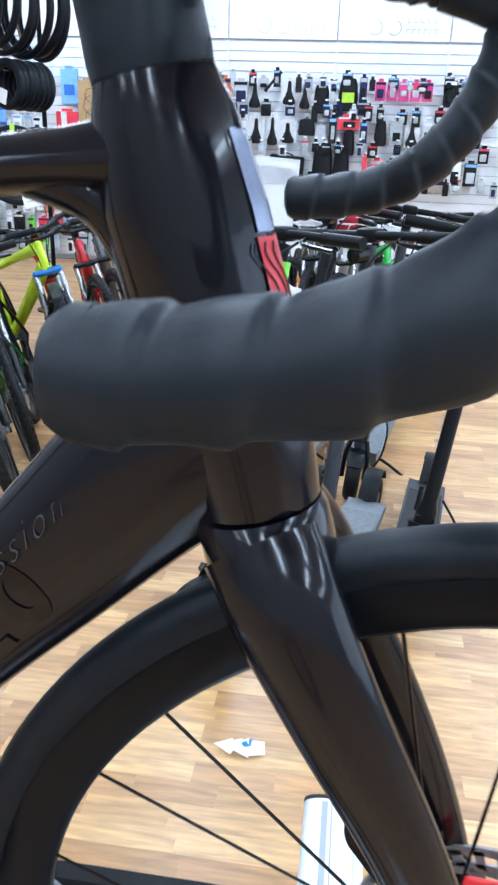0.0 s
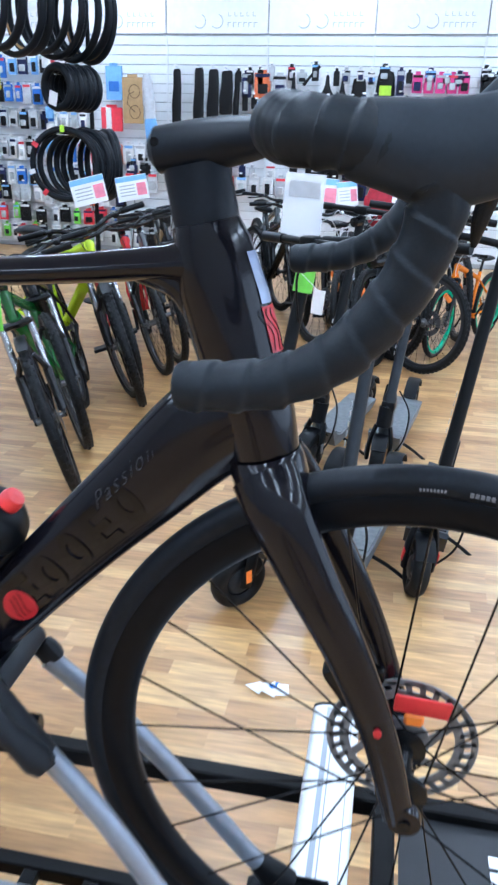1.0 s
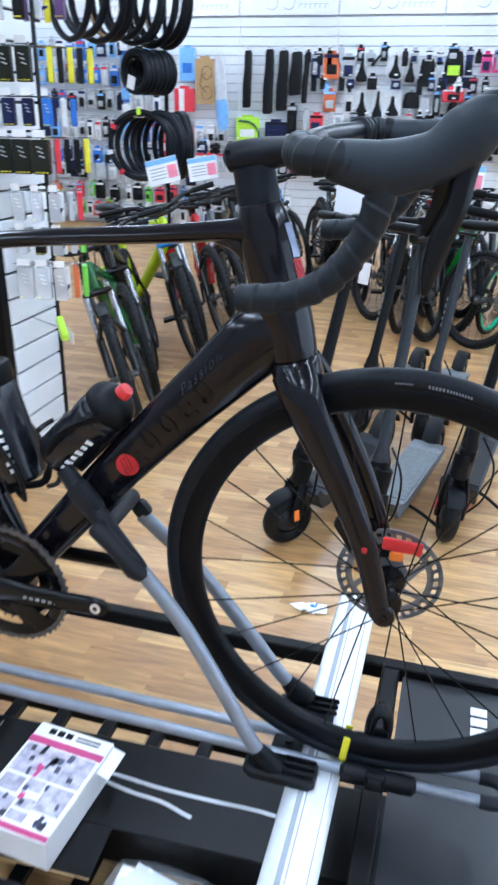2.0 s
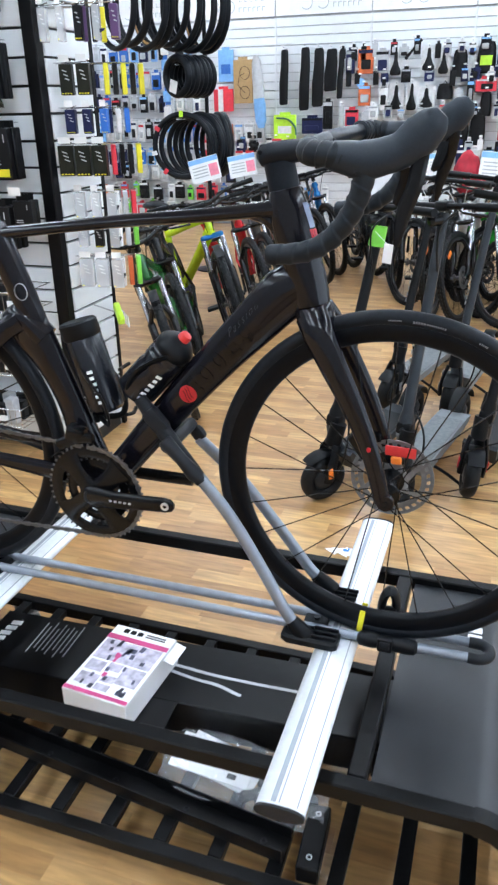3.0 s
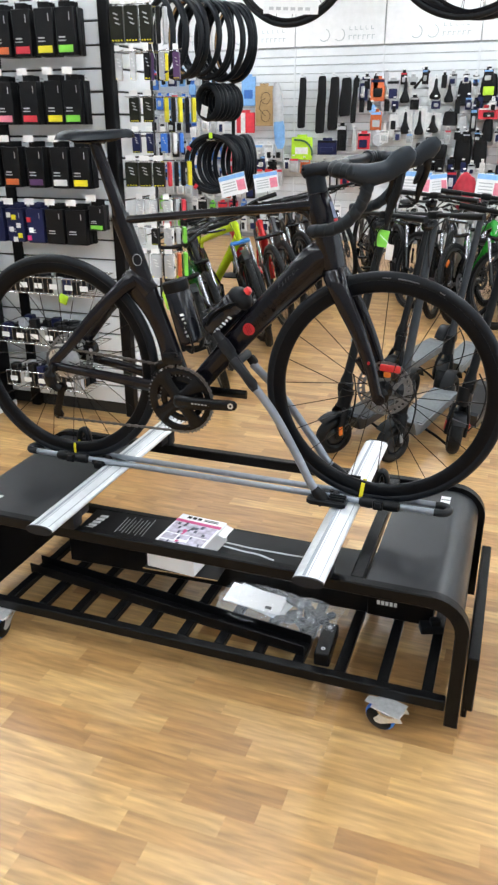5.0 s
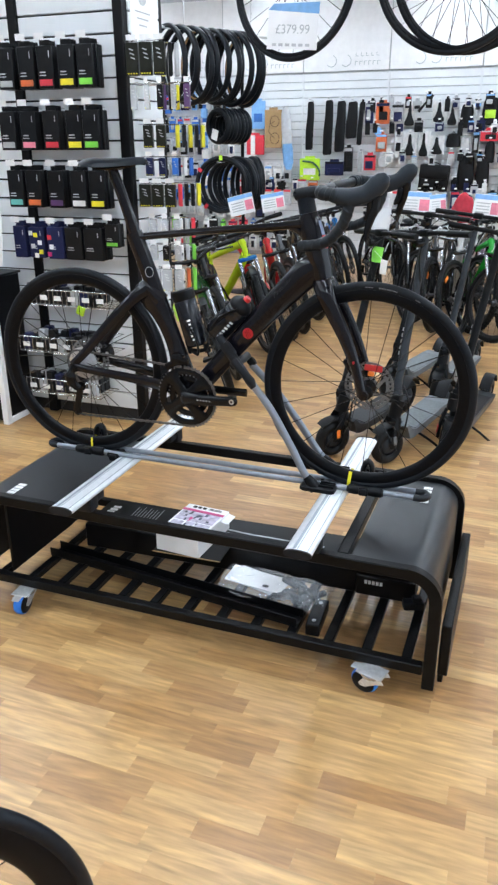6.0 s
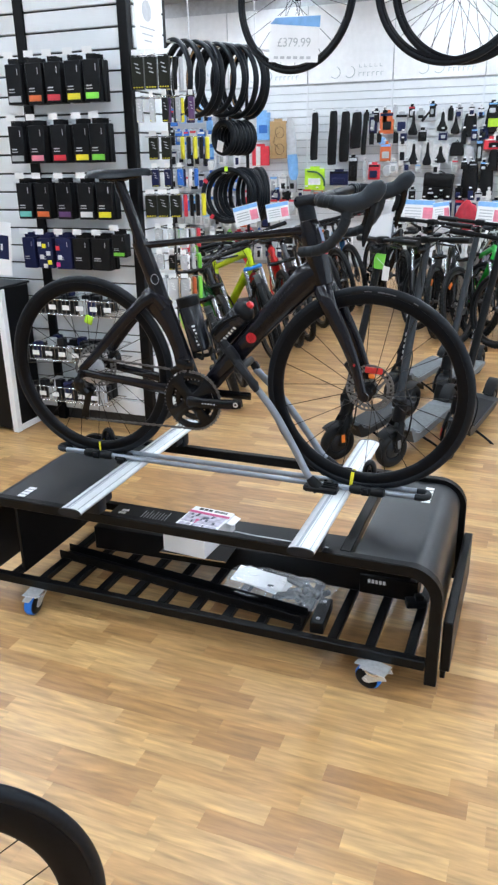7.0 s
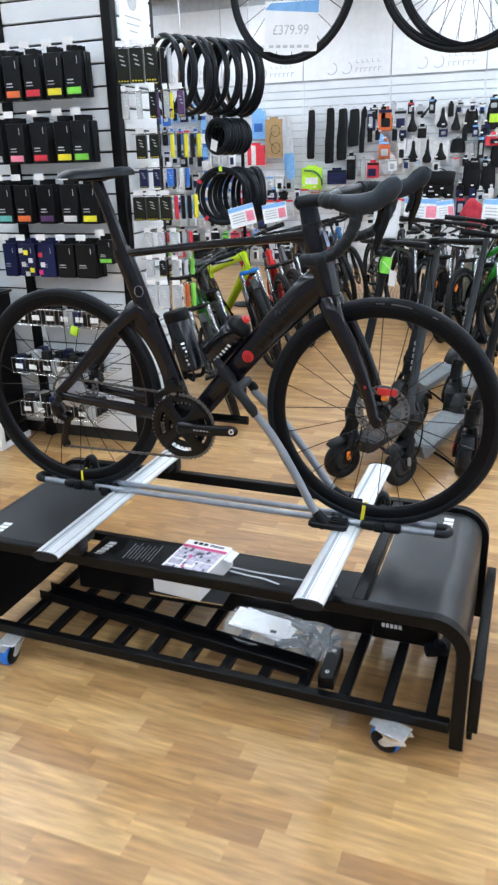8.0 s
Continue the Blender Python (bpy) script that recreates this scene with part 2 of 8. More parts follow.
def curve_pts(pts, steps=6, closed=False):
    """Catmull-Rom through pts."""
    P = [Vector(p) for p in pts]
    n = len(P)
    out = []
    for i in range(n if closed else n - 1):
        if closed:
            a, b, c, d = P[(i - 1) % n], P[i], P[(i + 1) % n], P[(i + 2) % n]
        else:
            a, b, c, d = P[max(i - 1, 0)], P[i], P[i + 1], P[min(i + 2, n - 1)]
        for k in range(steps):
            t = k / steps
            out.append(0.5 * ((2 * b) + (c - a) * t + (2 * a - 5 * b + 4 * c - d) * t * t + (3 * b - a - 3 * c + d) * t ** 3))
    if not closed:
        out.append(P[-1])
    return out


def curve_vals(vals, steps=6):
    out = []
    for i in range(len(vals) - 1):
        for k in range(steps):
            t = k / steps
            a, b = vals[i], vals[i + 1]
            if isinstance(a, (tuple, list)):
                out.append(tuple(x + (y - x) * t for x, y in zip(a, b)))
            else:
                out.append(a + (b - a) * t)
    out.append(vals[-1])
    return out


def lathe(bm, profile, seg=32, m=None, closed=False, arc=None, mi=0):
    """Profile of (radius, along axis y) turned about y."""
    m = m if m is not None else Matrix()
    rings = []
    for i in range(seg):
        a = 2 * math.pi * i / seg
        rings.append([bm.verts.new(m @ Vector((r * math.cos(a), y, r * math.sin(a)))) for r, y in profile])
    k = len(profile)
    for i in range(seg):
        u, w = rings[i], rings[(i + 1) % seg]
        for j in range(k if closed else k - 1):
            f = bm.faces.new((u[j], u[(j + 1) % k], w[(j + 1) % k], w[j]))
            f.material_index = mi
    if not closed:
        for j in (0, k - 1):
            if profile[j][0] > 1e-5:
                f = bm.faces.new([r[j] for r in rings])
                f.material_index = mi


def rod(bm, p0, p1, r, n=8, mi=0, r2=None):
    sweep(bm, [p0, p1], [r, r if r2 is None else r2], n, mi=mi)


def plate(bm, outline, y0, y1, m=None, mi=0):
    """An outline of (x, z) given thickness from y0 to y1."""
    m = m if m is not None else Matrix()
    a = [bm.verts.new(m @ Vector((x, y0, z))) for x, z in outline]
    b = [bm.verts.new(m @ Vector((x, y1, z))) for x, z in outline]
    n = len(a)
    fs = [bm.faces.new(a), bm.faces.new(b[::-1])]
    for i in range(n):
        fs.append(bm.faces.new((a[i], b[i], b[(i + 1) % n], a[(i + 1) % n])))
    for f in fs:
        f.material_index = mi
    return fs


def turn_to(direction):
    """A rotation that brings local x to the given level direction, z up."""
    return Matrix.Rotation(math.atan2(direction[1], direction[0]), 4, "Z")


# ---------------------------------------------------------------- the room
def slab(name, c, s, mat, label, cat):
    bm = bmesh.new()
    box(bm, c, s)
    return tagged(part(name, bm, mat), label, cat, kind="structure")


FLOOR_X, FLOOR_Y = (-7.2, 5.0), (-5.6, 8.75)
slab("wall_west", (-7.3, 1.6, 1.8), (0.2, 14.6, 3.6), SIDE_PAINT, "plain grey painted side wall of the shop", "wall")
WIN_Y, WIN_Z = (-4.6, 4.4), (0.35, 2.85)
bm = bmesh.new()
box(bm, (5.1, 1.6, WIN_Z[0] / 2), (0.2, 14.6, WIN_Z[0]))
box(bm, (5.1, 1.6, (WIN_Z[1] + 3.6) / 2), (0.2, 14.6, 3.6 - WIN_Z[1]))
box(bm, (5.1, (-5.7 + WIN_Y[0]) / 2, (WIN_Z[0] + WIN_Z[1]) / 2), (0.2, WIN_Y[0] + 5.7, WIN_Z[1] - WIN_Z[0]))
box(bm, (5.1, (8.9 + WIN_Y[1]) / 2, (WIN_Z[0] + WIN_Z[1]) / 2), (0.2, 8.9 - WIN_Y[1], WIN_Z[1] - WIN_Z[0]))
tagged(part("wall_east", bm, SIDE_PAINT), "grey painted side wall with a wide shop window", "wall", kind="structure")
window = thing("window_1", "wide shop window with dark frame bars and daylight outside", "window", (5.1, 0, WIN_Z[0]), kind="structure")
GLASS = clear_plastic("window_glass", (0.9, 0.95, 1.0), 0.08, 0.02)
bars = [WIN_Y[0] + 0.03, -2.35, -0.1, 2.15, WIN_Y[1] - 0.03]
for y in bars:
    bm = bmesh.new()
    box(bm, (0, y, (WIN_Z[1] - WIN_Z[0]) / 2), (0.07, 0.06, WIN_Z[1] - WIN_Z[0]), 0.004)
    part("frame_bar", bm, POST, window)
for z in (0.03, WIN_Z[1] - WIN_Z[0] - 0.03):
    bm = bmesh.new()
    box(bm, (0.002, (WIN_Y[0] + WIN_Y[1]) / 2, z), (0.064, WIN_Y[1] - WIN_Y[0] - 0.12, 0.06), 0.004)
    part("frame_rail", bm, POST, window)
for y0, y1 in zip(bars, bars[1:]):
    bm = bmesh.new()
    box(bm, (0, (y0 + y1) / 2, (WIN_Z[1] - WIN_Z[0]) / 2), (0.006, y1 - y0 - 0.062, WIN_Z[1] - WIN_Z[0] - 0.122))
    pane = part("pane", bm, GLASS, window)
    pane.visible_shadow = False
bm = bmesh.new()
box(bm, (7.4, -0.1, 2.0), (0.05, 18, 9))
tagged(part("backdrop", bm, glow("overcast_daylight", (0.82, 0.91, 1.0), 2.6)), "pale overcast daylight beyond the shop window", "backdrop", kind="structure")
slab("wall_south", (-1.1, -5.7, 1.8), (12.2, 0.2, 3.6), SIDE_PAINT, "plain grey painted wall behind the walk", "wall")
slab("ceiling", (-1.1, 1.6, 3.65), (12.6, 14.8, 0.1), CEIL, "grey suspended shop ceiling", "ceiling")
slab("floor", (-1.1, 1.575, -0.0505), (12.2, 14.35, 0.1), JOINT, "beech-look vinyl strip floor of the shop", "floor")
floor = bpy.data.objects["floor"]

# recessed ceiling lights
panel_bm = bmesh.new()
box(panel_bm, (0, 0, 0), (0.3, 2.3, 0.03), 0.004)
frame_part = part("frame", panel_bm, SILVER)
dif_bm = bmesh.new()
box(dif_bm, (0, 0, -0.018), (0.25, 2.24, 0.008), 0.002)
PANEL_GLOW = glow("light_diffuser", LIGHT_COLOUR, LIGHT_POWER)
dif_part = part("diffuser", dif_bm, PANEL_GLOW)
first_light = thing("ceiling_light", "long white LED batten light on the ceiling", "ceiling light", (PANELS[0][0], PANELS[0][1], 3.583), "ceiling lights")
frame_part.parent = first_light
dif_part.parent = first_light
for px, py in PANELS[1:]:
    copy_thing(first_light, pose(px, py, 3.583))


# ---------------------------------------------------------------- far wall of slatted board
WALL_Y = 8.75


def slat_board(bm, x0, x1, z0, z1, y_face, thick=0.018, pitch=0.1, gap=0.008, m=None):
    """White boards with open grooves between; the face looks towards -y."""
    z = z0
    while z < z1 - 1e-6:
        top = min(z + pitch - gap, z1)
        box(bm, ((x0 + x1) / 2, y_face + thick / 2, (z + top) / 2), (x1 - x0, thick, top - z), m=m)
        z += pitch


slab("wall_north", (-1.1, WALL_Y + 0.13, 1.8), (12.2, 0.2, 3.6), GROOVE_ALU, "shop end wall covered by white slatted display board", "wall")
wall_north = bpy.data.objects["wall_north"]
SEAMS = [-7.2, -6.4, -5.22, -4.03, -2.84, -1.655, -0.465, 0.725, 1.915, 3.1, 5.0]
for k in range(len(SEAMS) - 1):
    z = 0.052
    while z < 2.41:
        bm = bmesh.new()
        box(bm, ((SEAMS[k] + SEAMS[k + 1]) / 2, WALL_Y + 0.012, z + 0.046), (SEAMS[k + 1] - SEAMS[k] - 0.006, 0.02, 0.091), 0.002)
        ob = part("slat", bm, SLAT, wall_north)
        z += 0.1
for k in range(1, len(SEAMS) - 1):
    bm = bmesh.new()
    box(bm, (SEAMS[k], WALL_Y + 0.0, 1.25), (0.024, 0.012, 2.4), 0.002)
    tagged(part("trim", bm, SLAT), "pale joint strip between slatted boards", "trim", kind="structure")
FAINT = material("faint_grey_print", (0.42, 0.46, 0.48), 0.5, vary=0.05, scale=30)
# white printed header boards above the slats
for k in range(len(SEAMS) - 1):
    t = thing("header_sign", "white header board with a faint grey wheel emblem and lettering marks", "sign", ((SEAMS[k] + SEAMS[k + 1]) / 2, WALL_Y - 0.01, 2.462), "header boards")
    w = SEAMS[k + 1] - SEAMS[k] - 0.012
    bm = bmesh.new()
    box(bm, (0, 0.008, 0.48), (w, 0.012, 0.95), 0.003)
    part("board", bm, CARD, t)
    for cx in (-0.2, 0.0):
        bm = bmesh.new()
        pts = [Vector((cx + 0.07 * math.cos(a), -0.002, 0.13 + 0.07 * math.sin(a))) for a in np.linspace(-2.4, 1.2, 12)]
        sweep(bm, pts, 0.0045, 5)
        part("emblem_arc", bm, FAINT, t)
    for q in range(5):
        bm = bmesh.new()
        box(bm, (0.15 + q * 0.07, 0.001, 0.18), (0.034, 0.005, 0.006))
        box(bm, (0.135 + q * 0.07, 0.001, 0.2), (0.006, 0.005, 0.04))
        part("lettering_bar", bm, FAINT, t)
    for q in range(6):
        bm = bmesh.new()
        box(bm, (0.13 + q * 0.06, 0.001, 0.095), (0.008, 0.005, 0.05))
        box(bm, (0.15 + q * 0.06, 0.001, 0.116), (0.032, 0.005, 0.007))
        part("lettering_bar", bm, FAINT, t)


# ---------------------------------------------------------------- display stand on casters
SX0, SX1, SY0, SY1 = -1.335, 0.293, -0.302, 0.35
stand = thing("display_stand", "black steel display trolley with curved sheet ends on blue casters", "display stand", (-0.52, 0, 0))


def at_world(ob):
    """Sets a part that was modelled in world coordinates under its thing."""
    ob.matrix_parent_inverse = ob.parent.matrix_basis.inverted()
    return ob


def wpart(name, bm, mat, parent, label="", angle=38):
    ob = part(name, bm, mat, None, label, angle)
    ob.parent = parent
    base = parent
    m = Matrix()
    while base is not None:
        m = base.matrix_basis @ m if base.parent is None else base.matrix_parent_inverse @ base.matrix_basis @ m
        base = base.parent
    ob.matrix_parent_inverse = m.inverted()
    return ob


def bent_side(y):
    """Frame tube of one long side: leg, rounded corner, rail, corner, leg."""
    r = 0.085
    pts = [(SX0, y, 0.035), (SX0, y, 0.415 - r)]
    for k in range(1, 7):
        a = math.pi - k * math.pi / 14
        pts.append((SX0 + r + r * math.cos(a), y, 0.415 - r + r * math.sin(a)))
    pts += [(SX0 + r, y, 0.415), (SX1 - r, y, 0.415)]
    for k in range(1, 7):
        a = math.pi / 2 - k * math.pi / 14
        pts.append((SX1 - r + r * math.cos(a), y, 0.415 - r + r * math.sin(a)))
    pts += [(SX1, y, 0.415 - r), (SX1, y, 0.035)]
    return pts


def square_sweep(bm, pts, w, h):
    fr = frames_along(pts, up=(0, 1, 0))
    rings = []
    for p, t, a, b in fr:
        rings.append([bm.verts.new(p + a * w * u + b * h * v) for u, v in ((-.5, -.5), (.5, -.5), (.5, .5), (-.5, .5))])
    for i in range(len(rings) - 1):
        for k in range(4):
            bm.faces.new((rings[i][k], rings[i][(k + 1) % 4], rings[i + 1][(k + 1) % 4], rings[i + 1][k]))
    bm.faces.new(rings[0])
    bm.faces.new(rings[-1])


for y in (SY0, SY1):
    bm = bmesh.new()
    square_sweep(bm, bent_side(y), 0.03, 0.036)
    bmesh.ops.bevel(bm, geom=[e for e in bm.edges if e.calc_length() > 0.2], offset=0.003, segments=1, affect="EDGES")
    wpart("side_frame", bm, STAND, stand)
for y in (SY0, SY1):
    bm = bmesh.new()
    box(bm, ((SX0 + SX1) / 2, y, 0.098), (SX1 - SX0 - 0.04, 0.03, 0.034), 0.003)
    wpart("lower_rail", bm, STAND, stand)
# lower shelf of cross slats
for k in range(13):
    bm = bmesh.new()
    x = 0.222 - 0.1215 * k
    box(bm, (x, (SY0 + SY1) / 2, 0.102), (0.03, SY1 - SY0 - 0.032, 0.022), 0.002)
    wpart("slat", bm, STAND, stand)
# cross rails that edge the two platforms
for x in (0.012, -0.95):
    bm = bmesh.new()
    box(bm, (x, (SY0 + SY1) / 2, 0.415), (0.034, SY1 - SY0 - 0.032, 0.034), 0.003)
    wpart("cross_rail", bm, STAND, stand)


def end_sheet(sign):
    """Platform sheet that bends down over the rounded end."""
    r = 0.078
    xo = SX1 - 0.004 if sign > 0 else SX0 + 0.004
    xi = 0.036 if sign > 0 else -0.973
    pts = [(xi, 0.4165), (xo - sign * r, 0.4165)]
    for k in range(1, 9):
        a = math.pi / 2 - k * math.pi / 18
        pts.append((xo - sign * r + sign * r * math.cos(a), 0.4165 - r + r * math.sin(a)))
    pts += [(xo, 0.4165 - r), (xo, 0.10)]
    bm = bmesh.new()
    ya, yb = SY0 + 0.017, SY1 - 0.017
    top = [[bm.verts.new((x, y, z)) for y in (ya, yb)] for x, z in pts]
    th = 0.003
    low = [[bm.verts.new((x - (sign * th if i > 1 else 0), y, z - (th if i < len(pts) - 2 else 0))) for y in (ya, yb)] for i, (x, z) in enumerate(pts)]
    for L in (top, low):
        for i in range(len(pts) - 1):
            bm.faces.new((L[i][0], L[i][1], L[i + 1][1], L[i + 1][0]))
    for i in range(len(pts) - 1):
        for s in (0, 1):
            bm.faces.new((top[i][s], top[i + 1][s], low[i + 1][s], low[i][s]))
    for i in (0, len(pts) - 1):
        bm.faces.new((top[i][0], top[i][1], low[i][1], low[i][0]))
    return bm


wpart("platform_sheet", end_sheet(1), SHEET, stand, "dark grey sheet curved down over the end")
wpart("platform_sheet", end_sheet(-1), SHEET, stand, "dark grey sheet curved down over the end")
# black panel under the raised platform
bm = bmesh.new()
box(bm, (-1.195, -0.095, 0.257), (0.012, 0.38, 0.28), 0.002)
wpart("inner_panel", bm, STAND, stand, "flat black panel under the platform")
# a flat outer board hung at the end
bm = bmesh.new()
box(bm, (SX1 + 0.036, 0.02, 0.157), (0.03, 0.6, 0.175), 0.003)
box(bm, (SX1 + 0.03, -0.2, 0.052), (0.016, 0.12, 0.05), 0.003)
wpart("end_board", bm, STAND, stand)
# name marks on the platforms
for cx, cy, step in ((-1.185, -0.273, 0.021), (0.185, 0.165, 0.027)):
    bm = bmesh.new()
    for q in range(5):
        box(bm, (cx, cy + q * step, 0.4185), (0.03, step * 0.72, 0.0016))
    wpart("name_mark", bm, WHITE, stand)


def caster(x, y, turn):
    c = thing("caster", "zinc swivel caster with a blue-sided black wheel under the trolley", "caster", (x, y, 0), "trolley casters", rot=(0, 0, turn))
    bm = bmesh.new()
    box(bm, (0, 0, 0.0915), (0.084, 0.064, 0.004), 0.001)
    for u in (-0.03, 0.03):
        for v in (-0.02, 0.02):
            lathe(bm, [(0.006, 0), (0.006, 0.004), (0.003, 0.006)], 8, Matrix.Translation((u, v, 0.086)) @ Matrix.Rotation(radians(-90), 4, "X"))
    part("mounting_plate", bm, STEEL, c)
    bm = bmesh.new()
    lathe(bm, [(0.012, 0.0), (0.034, 0.001), (0.036, 0.008), (0.03, 0.014), (0.012, 0.015)], 24, Matrix.Translation((0, 0, 0.088)) @ Matrix.Rotation(radians(-90), 4, "X"))
    part("swivel_race", bm, CHROME, c)
    bm = bmesh.new()
    for s in (-1, 1):
        plate(bm, [(-0.03, 0.086), (0.042, 0.086), (0.05, 0.074), (0.022, 0.06), (-0.01, 0.036), (-0.026, 0.034), (-0.034, 0.043), (-0.018, 0.068)], s * 0.021, s * 0.024)
    box(bm, (0.028, 0, 0.0845), (0.026, 0.048, 0.004))
    part("fork", bm, STEEL, c)
    w = Matrix.Translation((-0.022, 0, 0.0445))
    bm = bmesh.new()
    lathe(bm, [(0.0, -0.015), (0.034, -0.017), (0.04, -0.015), (0.0445, -0.007), (0.0445, 0.007), (0.04, 0.015), (0.034, 0.017), (0.0, 0.015)], 32, w)
    part("wheel", bm, BLUE, c, "bright blue caster tread")
    bm = bmesh.new()
    for s in (-1, 1):
        lathe(bm, [(0.0, s * 0.02), (0.034, s * 0.019), (0.0385, s * 0.0165), (0.0, s * 0.0165)], 28, w)
    part("hub_cap", bm, PLASTIC, c)
    bm = bmesh.new()
    rod(bm, (-0.022, -0.027, 0.0445), (-0.022, 0.027, 0.0445), 0.006)
    part("axle", bm, STEEL, c)
    bm = bmesh.new()
    sweep(bm, [(-0.02, 0, 0.0875), (-0.05, 0, 0.089), (-0.068, 0, 0.084)], [(0.014, 0.0025), (0.017, 0.0025), (0.015, 0.0025)], 8, up=(0, 1, 0))
    part("brake_lever", bm, STEEL, c)
    c.scale = (0.98, 0.95, 0.87)
    return c


caster(0.132, -0.342, -17)
caster(-1.12, -0.33, 95)
caster(0.1, 0.345, 20)
caster(-1.13, 0.345, 150)

# two aluminium roof bars that carry the bicycle
def roof_bar(x):
    t = thing("roof_bar", "silver aerodynamic aluminium roof bar on black feet", "roof bar", (x, 0, 0.43), "roof bars")
    prof = []
    for k in range(24):
        a = 2 * math.pi * k / 24
        c, s = math.cos(a), math.sin(a)
        prof.append((0.04 * abs(c) ** 0.8 * (1 if c > 0 else -1), 0.066 + 0.0135 * abs(s) ** 0.9 * (1 if s > 0 else -1)))
    bm = bmesh.new()
    plate(bm, prof, -0.445, 0.455)
    part("bar", bm, SILVER, t, angle=30)
    bm = bmesh.new()
    for dx, ww in ((-0.0215, 0.0022), (-0.012, 0.0085), (-0.0025, 0.0022), (0.027, 0.0016)):
        box(bm, (dx, 0.005, 0.0785 if abs(dx) < 0.02 else 0.0765), (ww, 0.89, 0.0028))
    part("tread_strip", bm, material("grey_strip", (0.3, 0.325, 0.36), 0.6, vary=0.05), t)
    for s in (-1, 1):
        bm = bmesh.new()
        plate(bm, [(u * 1.02, 0.0665 + (v - 0.066) * 1.04) for u, v in prof], 0, s * 0.006, Matrix.Translation((0, (-0.445 if s < 0 else 0.455), 0)))
        part("end_cap", bm, GREY_PLASTIC, t)
        yy = SY0 if s < 0 else SY1
        bm = bmesh.new()
        box(bm, (0.0, yy, 0.028), (0.062, 0.05, 0.05), 0.008, seg=2)
        box(bm, (0.0, yy - s * 0.03, 0.035), (0.05, 0.09, 0.03), 0.008, seg=2)
        part("foot", bm, GREY_PLASTIC, t)
    return t


roof_bar(-0.079)
roof_bar(-0.845)


# ---------------------------------------------------------------- upright cycle carrier on the bars
carrier = thing("cycle_carrier", "silver and black upright roof cycle carrier clamped to the bars", "cycle carrier", (-0.48, -0.06, 0.51))
TZ = 0.519
TY0, TY1 = -0.027, 0.019
for y in (TY0, TY1):
    bm = bmesh.new()
    sweep(bm, [(-1.145, y, TZ), (0.185, y, TZ)], [(0.0085, 0.0095)] * 2, 14)
    wpart("rail_tube", bm, TUBE_GREY, carrier)
for sgn, xe in ((-1, -1.13), (1, 0.17)):
    bm = bmesh.new()
    ym, hr = (TY0 + TY1) / 2, (TY1 - TY0) / 2
    pts = [(xe + sgn * 0.002, TY0, TZ), (xe + sgn * 0.02, TY0, TZ)]
    for k in range(1, 8):
        a = -math.pi / 2 + k * math.pi / 8
        pts.append((xe + sgn * (0.02 + 0.022 * math.cos(a)), ym + hr * math.sin(a), TZ))
    pts += [(xe + sgn * 0.02, TY1, TZ), (xe + sgn * 0.002, TY1, TZ)]
    sweep(bm, pts, 0.0112, 12)
    wpart("end_loop", bm, GREY_PLASTIC, carrier)
for xc in (-0.079, -0.845):
    bm = bmesh.new()
    box(bm, (xc - 0.052, -0.004, TZ - 0.006), (0.05, 0.07, 0.02), 0.007, seg=2)
    box(bm, (xc - 0.05, -0.036, TZ - 0.012), (0.03, 0.022, 0.024), 0.006, seg=2)
    rod(bm, (xc - 0.05, 0.0, TZ + 0.002), (xc - 0.05, 0.0, TZ + 0.008), 0.007, 10)
    wpart("clamp_block", bm, PLASTIC, carrier)
